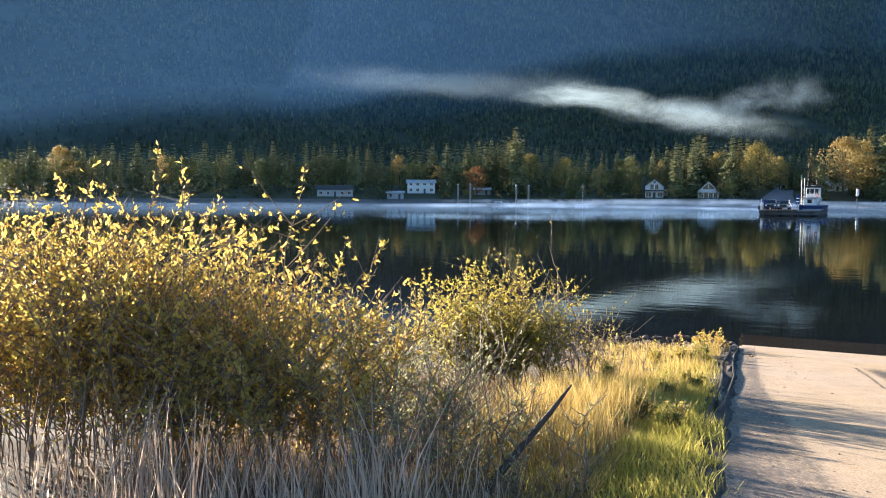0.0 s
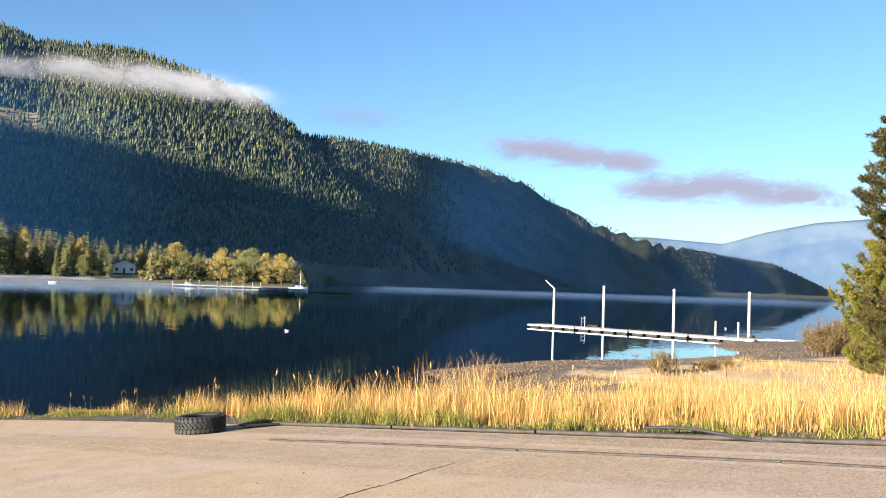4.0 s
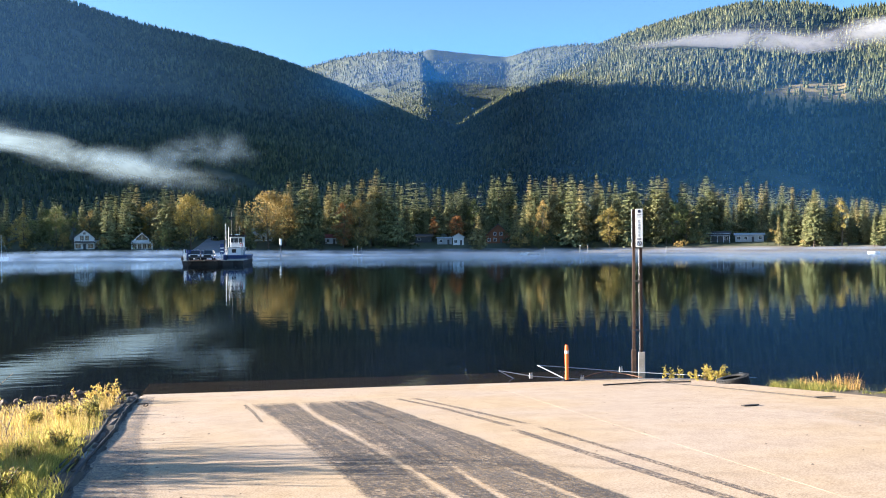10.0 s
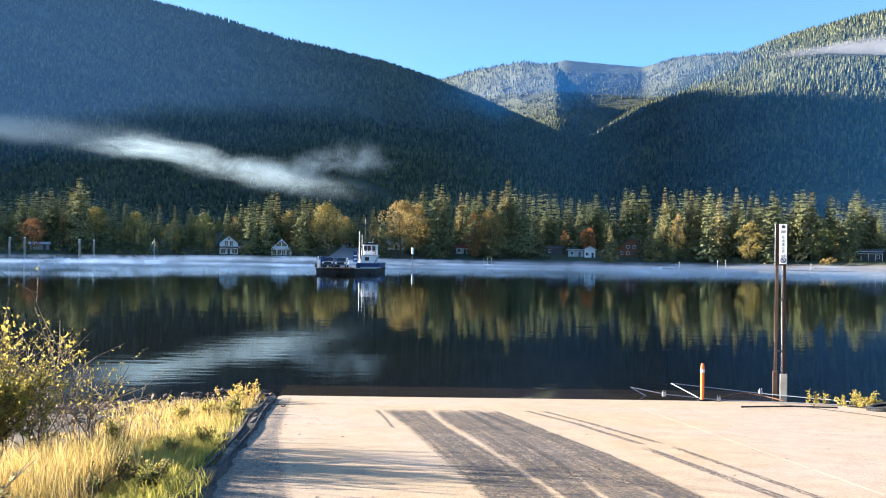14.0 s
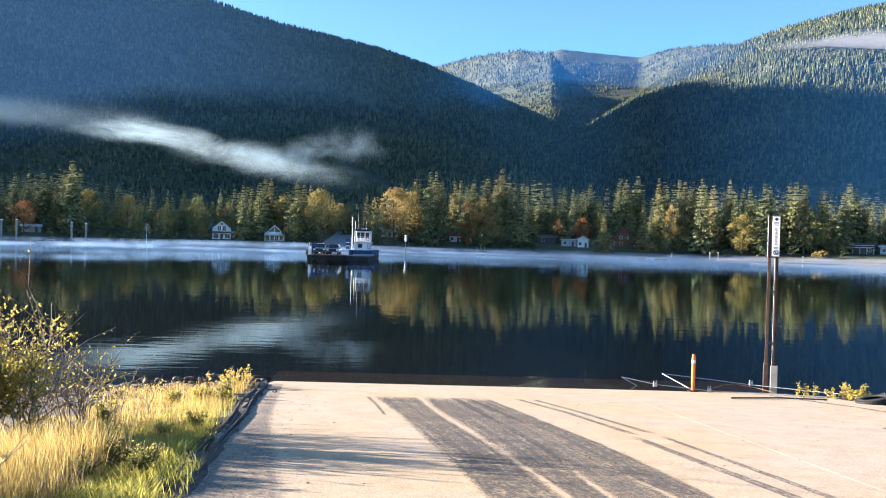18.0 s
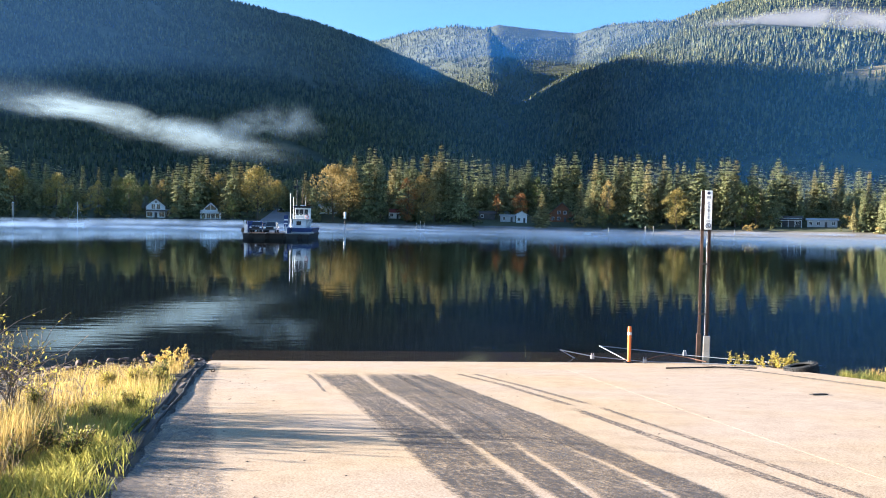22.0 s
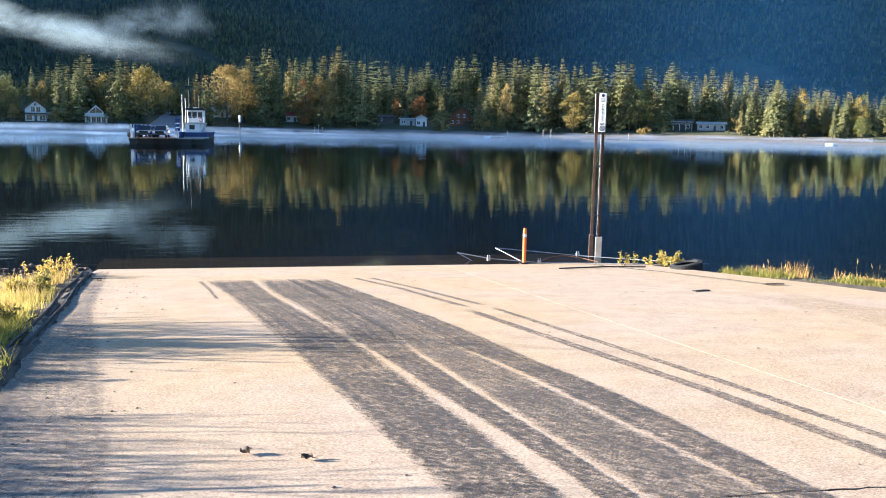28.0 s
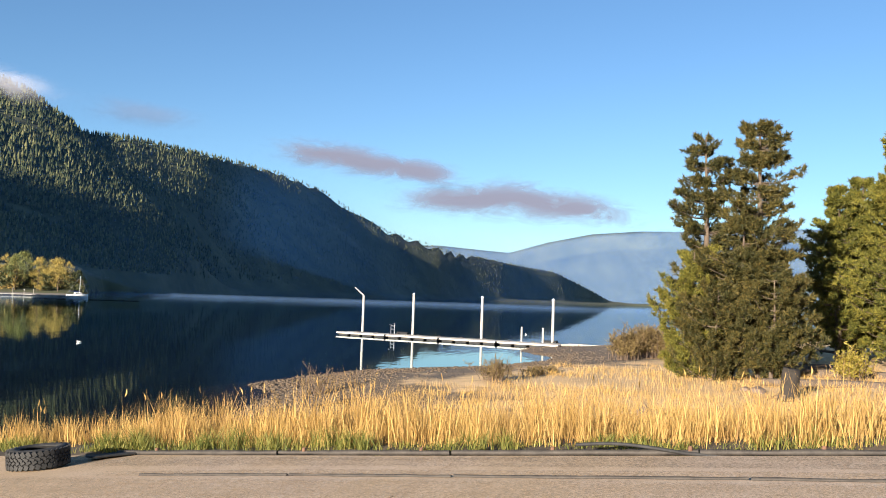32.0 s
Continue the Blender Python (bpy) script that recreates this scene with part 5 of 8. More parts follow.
def boat(az, r, length, beam, height, words, mast=0.0, cabin=True, turn=0.0, hull_mat=WHITE, name="motorboat"):
    """A boat: a lofted hull, a deck, a cabin and, for a sailing boat, a mast with stays."""
    x, y = r * math.sin(radians(az)), r * math.cos(radians(az))
    ob = thing(name, pose(x, y, 0, 0, 0, -az + turn), words, "boat", "moored boats")
    bm = bmesh.new()
    st = np.linspace(-0.5, 0.5, 9)
    rows = []
    for s in st:
        b = beam / 2 * (1 - max(0, s * 2) ** 2.2) * (0.85 + 0.15 * min(1, (s + 0.5) * 4))
        sheer = height * (1 + 0.35 * max(0, s) * 2)
        rows.append([bm.verts.new(p) for p in ((s * length, 0, -0.3), (s * length, b * 0.7, -0.1), (s * length, b, sheer), (s * length, 0, sheer + 0.03), (s * length, -b, sheer), (s * length, -b * 0.7, -0.1))])
    for a, b in zip(rows, rows[1:]):
        for q in range(6):
            bm.faces.new((a[q - 1], b[q - 1], b[q], a[q]))
    bm.faces.new(rows[0])
    bm.faces.new(rows[-1][::-1])
    bmesh.ops.recalc_face_normals(bm, faces=bm.faces)
    part("hull", bm, hull_mat, ob)
    if cabin:
        cb = part("cabin", boxed(-length * 0.15, length * 0.2, -beam * 0.3, beam * 0.3, height, height + 0.7, bevel=0.08), WHITE, ob)
        part("window", boxed(-length * 0.12, length * 0.17, -beam * 0.31, beam * 0.31, height + 0.25, height + 0.5), GLASS, cb)
    if mast:
        part("mast", tube_mesh("mast", [[((0.1 * length, 0, height), 0.09), ((0.1 * length, 0, mast), 0.06)]], 6), WHITE, ob)
        part("boom", tube_mesh("boom", [[((0.1 * length, 0, height + 1.1), 0.12), ((-0.4 * length, 0, height + 1.2), 0.1)]], 6), NAVY, ob)
        for q in (-0.5, 0.5):
            part("stay", tube_mesh("stay", [[((0.1 * length, 0, mast * 0.97), 0.03), ((q * length, 0, height + 0.2), 0.03)]], 4), STEEL, ob)
    return ob


boat(49.5, 338, 7.2, 2.4, 0.9, "white sailing yacht with bare mast at anchor", 7.4, turn=8, name="sailing_yacht")
boat(-18.2, 349, 5.6, 1.9, 0.6, "small white sailing boat with bare mast", 8.6, False, name="sailing_dinghy")
boat(-23.6, 346, 8.5, 2.6, 0.8, "white motorboat moored at a float", 0, True)
boat(34.9, 330, 3.8, 1.6, 0.5, "small white runabout near the far shore", 0, False)
boat(14.0, 350, 4.0, 1.6, 0.5, "white rowing boat drawn up on the shingle", 0, False, name="rowing_boat")
boat(42.6, 343, 6, 2.2, 0.7, "white motorboat beside a float", 0, True, turn=5)

marker = thing("channel_marker", pose(-11.0, 346, -1.0), "white cylinder sign on a dark pile", "marker")
part("pile", tube_mesh("pile", [[((0, 0, 0), 0.28), ((0, 0, 5.2), 0.26)]], 8), IRON, marker)
part("board", tube_mesh("board", [[((0, 0, 5.2), 0.5), ((0, 0, 7.8), 0.5)], [((0, 0, 7.79), 0.5), ((0, 0, 7.8), 0.01)]], 10), WHITE, marker)


def landing_road():
    """The road that comes down to the far ferry landing, with its bank."""
    pts = [(-6.4, 351, 17), (-6.35, 362, 14.5), (-6.15, 380, 10), (-5.85, 400, 7.5), (-5.6, 428, 5.5)]
    V = []
    for az, r, w in pts:
        x, y, z = far_spot(az, r, 0.15)
        n = Vector((math.cos(radians(az)), -math.sin(radians(az)), 0))
        for s in (-0.5, 0.5):
            V.append((x + n.x * w * s, y + n.y * w * s, max(z, 0.35)))
    F = [(2 * i, 2 * i + 1, 2 * i + 3, 2 * i + 2) for i in range(len(pts) - 1)]
    me = bpy.data.meshes.new("road")
    me.from_pydata(V, [], F)
    ob = part("road", me, ASPHALT)
    md = ob.modifiers.new("thick", "SOLIDIFY")
    md.thickness, md.offset = 0.2, -1
    return tagged(ob, "grey asphalt road down to the far landing", "road", kind="structure")


landing_road()


# ---- vehicles ----
def vehicle(name, m, words, paint, pickup):
    """A car or pickup seen from its front (towards -y): body, cab, glass, lamps, wheels."""
    ob = thing(name, m, words, "car")
    w, l = 0.98, 2.6
    part("body", prism([(-w, 0.45), (w, 0.45), (w + 0.02, 0.75), (w - 0.04, 1.05), (-w + 0.04, 1.05), (-w - 0.02, 0.75)], -l, l), paint, ob)
    cab = bmesh.new()
    y1 = 0.7 if pickup else 2.3
    f = [cab.verts.new(p) for p in ((-0.9, -1.5, 1.05), (0.9, -1.5, 1.05), (0.9, y1 + 0.1, 1.05), (-0.9, y1 + 0.1, 1.05))]
    t = [cab.verts.new(p) for p in ((-0.72, -0.8, 1.82), (0.72, -0.8, 1.82), (0.72, y1 - 0.2, 1.82), (-0.72, y1 - 0.2, 1.82))]
    cab.faces.new(t)
    cab.faces.new(f[::-1])
    for i in range(4):
        cab.faces.new((f[i - 1], f[i], t[i], t[i - 1]))
    bmesh.ops.recalc_face_normals(cab, faces=cab.faces)
    part("cab", cab, paint, ob)
    g = bmesh.new()
    g.faces.new([g.verts.new(p) for p in ((-0.82, -1.46, 1.1), (0.82, -1.46, 1.1), (0.68, -0.87, 1.76), (-0.68, -0.87, 1.76))])
    part("windscreen", bmesh_thick(g, 0.02), GLASS, ob)
    part("grille", boxed(-0.62, 0.62, -l - 0.03, -l, 0.6, 1.0), BLACK, ob)
    part("bumper", boxed(-0.98, 0.98, -l - 0.12, -l, 0.4, 0.6, bevel=0.03), DARKSIDING, ob)
    for s in (-1, 1):
        part("headlight", boxed(s * 0.8 - 0.16, s * 0.8 + 0.16, -l - 0.04, -l, 0.75, 0.97), WHITE, ob)
        part("mirror", boxed(s * 1.1 - 0.12, s * 1.1 + 0.12, -1.25, -1.15, 1.1, 1.35), paint, ob)
        for y in (-1.65, 1.6):
            wh = part("wheel", tube_mesh("wheel", [[((s * 0.72, y, 0.37), 0.36), ((s * 0.98, y, 0.37), 0.37)], [((s * 0.97, y, 0.37), 0.37), ((s * 0.985, y, 0.37), 0.22)]], 14), RUBBER, ob)
            part("rim", tube_mesh("rim", [[((s * 0.975, y, 0.37), 0.22), ((s * 0.99, y, 0.37), 0.02)]], 10), STEEL, wh)
    return ob


def bmesh_thick(bm, t):
    bmesh.ops.recalc_face_normals(bm, faces=bm.faces)
    bmesh.ops.solidify(bm, geom=list(bm.faces), thickness=t)
    return bm


parked = far_spot(-5.9, 396, 0.2)
vehicle("car", pose(*parked, 0, 0, 6), "dark car waiting on the far landing road", BLACK, False)


def build_ferry():
    """A small cable ferry seen bow on: open car deck, ramp flaps, deckhouse and wheelhouse to one side."""
    f = thing("cable_ferry", pose(-15.9, 169.2, 0), "black-hulled cable ferry with a white wheelhouse", "ferry")
    part("hull", prism([(-6.0, 0.95), (-5.8, 0.0), (-5.2, -0.5), (5.4, -0.5), (5.9, 0.0), (6.1, 0.95)], -15, 15), BLACK, f)
    part("deck", boxed(-6.0, 6.1, -15, 15, 0.95, 1.05), DECK, f)
    part("rubbing_strake", boxed(-6.1, 6.2, -15.1, -15.0, 0.93, 1.04), GREYWOOD, f, "pale worn timber strake")
    flap = part("ramp_flap", prism([(-4.6, 1.06), (1.6, 1.06), (1.6, 1.14), (-4.6, 1.14)], -17.4, -14.9), RUST, f)
    for x in (-4.5, -1.5, 1.4):
        part("rib", boxed(x - 0.08, x + 0.08, -17.4, -15, 1.14, 1.2), STEEL, flap)
    for s, x in ((-1, -5.9), (1, 2.0)):
        part("bulwark", boxed(x - 0.1, x + 0.1, -13, 13, 1.05, 2.1), WHITE if s < 0 else NAVY, f)
    for y in (-14.2, -13.2):
        part("post", boxed(-5.75, -5.45, y - 0.15, y + 0.15, 1.05, 3.3), WHITE, f)
    part("light_box", boxed(-5.85, -5.35, -14.3, -13.6, 2.6, 3.3), BLACK, f)
    part("rope_reel", tube_mesh("rope_reel", [[((-6.3, -13.6, 1.5), 0.45), ((-5.9, -13.6, 1.5), 0.45)]], 10), IRON, f)
    part("side_hull", prism([(2.4, 1.05), (6.1, 1.05), (6.4, 2.0), (2.4, 2.0)], -9, 11), NAVY, f, "navy blue side casing")
    part("fender", boxed(2.3, 6.5, -9.12, -9.0, 1.0, 1.25), STEEL, f)
    house_ = part("deckhouse", boxed(2.3, 4.9, -6, 6, 2.0, 3.7, bevel=0.05), WHITE, f)
    for y in (-4.2, -1.4, 1.4, 4.2):
        part("porthole", boxed(2.26, 2.3, y - 0.4, y + 0.4, 2.6, 3.2), GLASS, house_)
    part("front_window", boxed(3.0, 3.9, -6.05, -6.0, 2.5, 3.3), GLASS, house_)
    wheel = part("wheelhouse", boxed(2.6, 5.3, -5.2, 0.4, 3.7, 5.9, bevel=0.06), WHITE, f)
    for x0, x1 in ((2.75, 3.35), (3.45, 4.25), (4.45, 5.15)):
        part("pane", boxed(x0, x1, -5.25, -5.19, 4.5, 5.6), GLASS, wheel)
    for y in (-4.5, -2.9, -1.3):
        part("pane", boxed(2.56, 2.61, y - 0.55, y + 0.55, 4.55, 5.4), GLASS, wheel)
    part("wheelhouse_roof", boxed(2.35, 5.55, -5.7, 0.8, 5.9, 6.25, bevel=0.05), BLACK, f, "dark overhanging roof")
    part("catwalk", boxed(2.2, 5.6, -6.4, 1.0, 3.55, 3.7), STEEL, f)
    for x in np.linspace(2.3, 5.5, 6):
        part("stanchion", tube_mesh("stanchion", [[((x, -6.3, 3.7), 0.035), ((x, -6.3, 4.7), 0.035)]], 5), WHITE, f)
    for z in (4.2, 4.7):
        part("handrail", tube_mesh("handrail", [[((2.3, -6.3, z), 0.025), ((5.5, -6.3, z), 0.025)]], 5), WHITE, f)
    part("stairs", prism([(4.9, 2.0), (5.3, 2.0), (6.0, 3.6), (5.6, 3.6)], -6.0, -5.0), STEEL, f)
    mast = part("mast", tube_mesh("mast", [[((2.7, -1.5, 5.9), 0.11), ((2.7, -1.5, 11.6), 0.06)]], 6), BLACK, f)
    part("crosstree", boxed(1.7, 3.3, -1.6, -1.4, 10.1, 10.25), BLACK, mast)
    part("lamp", boxed(2.1, 2.5, -1.75, -1.35, 9.7, 10.1), BLACK, mast)
    part("mast", tube_mesh("mast", [[((3.6, 0.0, 5.9), 0.06), ((3.6, 0.0, 9.6), 0.045)]], 6), RUST, f)
    for x, z in ((0.9, 8.9), (1.5, 8.2)):
        part("derrick", tube_mesh("derrick", [[((x, 4.0, 1.05), 0.09), ((x, 4.0, z), 0.06)]], 6), WHITE, f)
    part("sign_board", boxed(0.7, 1.5, -7.1, -7.0, 2.2, 4.4), NAVY, f)
    for z in (2.7, 3.4):
        part("stripe", boxed(0.75, 1.45, -7.14, -7.1, z, z + 0.22), WHITE, f)
    part("radar", boxed(3.4, 4.4, -3.0, -2.8, 6.25, 6.45), WHITE, f)
    part("funnel", tube_mesh("funnel", [[((4.6, 2.5, 3.7), 0.3), ((4.6, 2.5, 5.6), 0.28)]], 10), NAVY, f)
    part("life_ring", tube_mesh("life_ring", [[((5.0 + 0.3 * math.cos(a), -6.38, 4.2 + 0.3 * math.sin(a)), 0.06) for a in np.linspace(0, 6.2832, 13)]], 5), SIGNRED, f)
    for y in np.linspace(-12, 12, 9):
        part("bulwark_post", boxed(-6.02, -5.9, y - 0.06, y + 0.06, 1.05, 2.3), STEEL, f)
    part("bulwark_rail", tube_mesh("bulwark_rail", [[((-5.95, -12.2, 2.3), 0.04), ((-5.95, 12.2, 2.3), 0.04)]], 5), WHITE, f)
    for x in (-5.1, 1.75):
        part("gate_post", boxed(x - 0.06, x + 0.06, -14.75, -14.6, 1.05, 2.6), STEEL, f)
    for x in (-5.3, -4.75):
        part("barrel", tube_mesh("barrel", [[((x, -12.4, 1.05), 0.27), ((x, -12.4, 3.2), 0.27), ((x, -12.4, 3.21), 0.02)]], 10), NAVY, f, "tall navy blue drum")
    part("ladder", tube_mesh("ladder", [[((2.45, -5.9, 2.0), 0.03), ((2.45, -5.9, 3.7), 0.03)], [((2.05, -5.9, 2.0), 0.03), ((2.05, -5.9, 3.7), 0.03)]], 5), STEEL, f)
    for x in (2.9, 4.4):
        part("lamp", boxed(x - 0.12, x + 0.12, -5.65, -5.45, 6.25, 6.45), STEEL, f)
    part("aerial", tube_mesh("aerial", [[((4.6, -4.8, 6.0), 0.02), ((4.6, -4.8, 8.4), 0.012)]], 4), WHITE, f)
    for s in (-4.5, -1.5, 1.5, 4.5):
        part("side_tyre", tube_mesh("side_tyre", [[((s + 0.4 * math.cos(a), -15.15, 0.5 + 0.4 * math.sin(a)), 0.12) for a in np.linspace(0, 6.2832, 13)]], 6), RUBBER, f, "black tyre fender")
    return f


ferry = build_ferry()
def hood(ob, paint):
    part("hood", prism([(-0.9, 1.0), (0.9, 1.0), (0.86, 1.1), (-0.86, 1.1)], -2.55, -1.5), paint, ob, "white bonnet")
    part("roof_panel", boxed(-0.7, 0.7, -0.8, 0.5, 1.82, 1.86), paint, ob)


truck = vehicle("pickup_truck", pose(-19, 160, 1.05), "white and blue pickup truck on the ferry deck", CARBLUE, True)
hood(truck, WHITE)
suv = vehicle("car", pose(-16, 160, 1.05), "silver car on the ferry deck", CARSILVER, False)
for car in (truck, suv):
    for piece in car.children_recursive:
        piece.data.transform(Matrix.Scale(1.14, 4))
van = vehicle("car", pose(-16, 168, 1.05), "dark blue car further back on the ferry", CARBLUE, False)


# ---- things on and beside the ramp ----
def on_ramp(x, y, lift=0.0):
    return (x, y, float(ramp_z(y)) + lift)


TILT = -math.degrees(math.atan(SLOPE))


def tyre(m, words, worn=False, name="tyre"):
    """A worn truck tyre lying on its side: carcass with sidewalls, blocks of tread set round it."""
    ob = thing(name, m, words, "tyre", "old tyres")
    R, w = 0.4, 0.27
    prof = [(0.25, 0.02), (0.30, 0.0), (0.36, 0.01), (0.385, 0.04), (0.39, 0.135), (0.385, 0.23), (0.36, 0.26), (0.30, 0.27), (0.25, 0.25), (0.245, 0.235), (0.33, 0.2), (0.345, 0.135), (0.33, 0.07), (0.245, 0.035)]
    n = 48
    a = np.arange(n) * 2 * np.pi / n
    v = np.array([[r * np.cos(t), r * np.sin(t), z] for t in a for r, z in prof])
    k = len(prof)
    i, j = np.meshgrid(np.arange(n), np.arange(k), indexing="ij")
    f = np.stack([i * k + j, ((i + 1) % n) * k + j, ((i + 1) % n) * k + (j + 1) % k, i * k + (j + 1) % k], -1).reshape(-1, 4)
    part("carcass", smooth(mesh_of("carcass", v, f)), RUBBER, ob)
    bm = bmesh.new()
    rng = random.Random(3)
    for q in range(34):
        t = q * 2 * math.pi / 34
        for row, (z0, z1, off) in enumerate(((0.015, 0.085, 0.0), (0.095, 0.13, 0.45), (0.14, 0.175, 0.05), (0.185, 0.255, 0.5))):
            tt = t + off * 2 * math.pi / 34
            half = 0.026 + 0.004 * rng.random()
            made = bmesh.ops.create_cube(bm, size=1, matrix=Matrix.Rotation(tt, 4, "Z") @ Matrix.Translation((0.393, 0, (z0 + z1) / 2)) @ Matrix.Rotation(0.5 if row % 2 else -0.5, 4, "X") @ Matrix.Diagonal((0.026, half * 2, (z1 - z0) * 0.95, 1)))
    part("tread", bm, RUBBER, ob)
    for z in (0.03, 0.24):
        part("bead", tube_mesh("bead", [[((0.255 * math.cos(t), 0.255 * math.sin(t), z), 0.014) for t in np.linspace(0, 2 * math.pi, 33)]], 5), RUBBER, ob)
    return ob


tyre(pose(*on_ramp(10.22, 10.15, 0.0), TILT, 0, 20), "worn black truck tyre lying flat on the concrete")
tyre(pose(*on_ramp(10.62, 20.6, -0.12), TILT - 8, 0, 70), "old black tyre sunk into the bank among weeds")

mat_piece = thing("rubber_mat", pose(*on_ramp(11.1, 9.55, 0.006), TILT, 0, -30), "flat dark scrap of rubber matting", "rubber mat")
part("sheet", boxed(-0.42, 0.42, -0.14, 0.14, 0, 0.03, bevel=0.01), RUBBER, mat_piece)
for x, y, rz, l in ((8.0, 14.9, 10, 0.32), (10.1, 15.9, -5, 0.4), (-3.5, 20.0, 5, 0.22)):
    pl = thing("steel_plate", pose(*on_ramp(x, y, 0.004), TILT, 0, rz), "small rusty plate lying on the concrete", "metal plate", "scraps on the ramp")
    part("sheet", boxed(-l / 2, l / 2, -0.06, 0.06, 0, 0.02, bevel=0.006), IRON, pl)


def post():
    ob = thing("marker_post", pose(7.0, 23.0, 0.0), "orange plastic marker post with pale bands", "marker post")
    part("tube", tube_mesh("tube", [[((0, 0, 0), 0.05), ((0, 0, 0.92), 0.05)], [((0, 0, 0.9), 0.05), ((0, 0, 0.94), 0.042), ((0, 0, 0.99), 0.042), ((0, 0, 1.0), 0.005)]], 14), ORANGE, ob)
    for z in (0.76,):
        part("band", tube_mesh("band", [[((0, 0, z), 0.0515), ((0, 0, z + 0.08), 0.0515)]], 14), WHITE, ob, "pale reflective band")
    part("foot", boxed(-0.12, 0.12, -0.1, 0.1, -0.02, 0.05, bevel=0.02), RUBBER, ob)


post()


def writing(text, size, m, material, parent, name="lettering"):
    cu = bpy.data.curves.new(name, "FONT")
    cu.body, cu.size, cu.align_x, cu.align_y, cu.extrude = text, size, "CENTER", "CENTER", 0.002
    cu.materials.append(material)
    ob = new(name, cu)
    ob.parent = parent
    ob.matrix_basis = m
    return ob


def cable_sign():
    """Two slim creosoted legs on short foot blocks, tied by rungs, carrying a tall narrow sign."""
    ob = thing("cable_sign", pose(9.5, 24.2, 0, 0, 0, -20), "tall narrow white sign on two brown legs", "sign")
    part("foot", boxed(-0.19, -0.05, -0.1, 0.1, -0.8, 0.66, bevel=0.015), TIMBER, ob)
    part("foot", boxed(-0.005, 0.19, -0.11, 0.11, -0.8, 0.6, bevel=0.015), GREYWOOD, ob, "pale grey block")
    for (xa, xb), w in (((-0.12, -0.1), 0.042), ((0.1, 0.085), 0.04)):
        bm = bmesh.new()
        rows = [[bm.verts.new((x + dx, dy, z)) for dx, dy in ((-w, -w), (w, -w), (w, w), (-w, w))] for x, z in ((xa, 0.1), (xb, 4.7))]
        for i in range(4):
            bm.faces.new((rows[0][i - 1], rows[0][i], rows[1][i], rows[1][i - 1]))
        bm.faces.new(rows[1])
        bm.faces.new(rows[0][::-1])
        bmesh.ops.recalc_face_normals(bm, faces=bm.faces)
        bmesh.ops.bevel(bm, geom=list(bm.edges), offset=0.006, segments=1, affect="EDGES")
        part("leg", bm, TIMBER, ob)
    for z in (1.2, 2.62):
        part("rung", boxed(-0.15, 0.13, -0.06, -0.03, z, z + 0.05), IRON, ob)
    chain = [((0.03 + 0.003 * math.sin(z * 40), -0.05, z), 0.006) for z in np.linspace(0.6, 3.6, 60)]
    part("chain", tube_mesh("chain", [chain], 4), STEEL, ob, "thin hanging chain")
    panel = part("panel", boxed(-0.05, 0.145, -0.075, -0.05, 3.62, 4.72, bevel=0.005), WHITE, ob, "narrow white sign board")
    part("side_board", boxed(-0.15, -0.055, -0.07, 0.05, 3.6, 4.72, bevel=0.006), TIMBER, ob)
    part("strip", boxed(-0.165, -0.152, -0.08, 0.03, 3.6, 4.72), WHITE, ob, "pale edge strip")
    up = Matrix.Rotation(radians(90), 4, "X")
    for i, ch in enumerate("CABLE"):
        writing(ch, 0.1, Matrix.Translation((0.048, -0.077, 4.36 - i * 0.1)) @ up, SIGNINK, panel)
    part("emblem", tube_mesh("emblem", [[((0.048, -0.076, 4.65), 0.045), ((0.048, -0.079, 4.65), 0.045)], [((0.048, -0.0785, 4.65), 0.045), ((0.048, -0.079, 4.65), 0.002)]], 12), SIGNINK, panel)
    for z in (4.55, 4.515, 4.48, 3.86, 3.83):
        part("text_bar", boxed(-0.01, 0.105, -0.078, -0.0755, z, z + 0.014), SIGNINK, panel)
    ring = [((0.048 + 0.066 * math.cos(a), -0.077, 3.73 + 0.066 * math.sin(a)), 0.009) for a in np.linspace(0, 2 * math.pi, 25)]
    part("ring", tube_mesh("ring", [ring], 4), SIGNINK, panel, "dark prohibition ring")
    part("ring_bar", tube_mesh("ring_bar", [[((0.0, -0.077, 3.778), 0.008), ((0.096, -0.077, 3.682), 0.008)]], 4), SIGNINK, panel)
    part("anchor_mark", boxed(0.04, 0.056, -0.078, -0.0755, 3.69, 3.77), SIGNINK, panel)
    return ob


cable_sign()


def wire(name, pts, r, words, material, group="", clamps=()):
    """A sagging steel cable through the given points, with clamps along it."""
    ob = thing(name, pose(*pts[0]), words, "cable", group)
    o = Vector(pts[0])
    line = []
    for a, b in zip(pts, pts[1:]):
        for t in np.linspace(0, 1, 8, endpoint=False):
            p = Vector(a).lerp(Vector(b), t) - o
            line.append((p, r))
    line.append((Vector(pts[-1]) - o, r))
    part("strand", tube_mesh("strand", [line], 6), material, ob)
    for c in clamps:
        p = Vector(c) - o
        cl = part("clamp", boxed(p.x - 0.05, p.x + 0.05, p.y - 0.035, p.y + 0.035, p.z - 0.05, p.z + 0.06, bevel=0.012), STEEL, ob)
        part("bolt", tube_mesh("bolt", [[((p.x - 0.03, p.y, p.z + 0.05), 0.01), ((p.x - 0.03, p.y, p.z + 0.11), 0.01)], [((p.x + 0.03, p.y, p.z + 0.05), 0.01), ((p.x + 0.03, p.y, p.z + 0.11), 0.01)]], 6), STEEL, cl)
    return ob


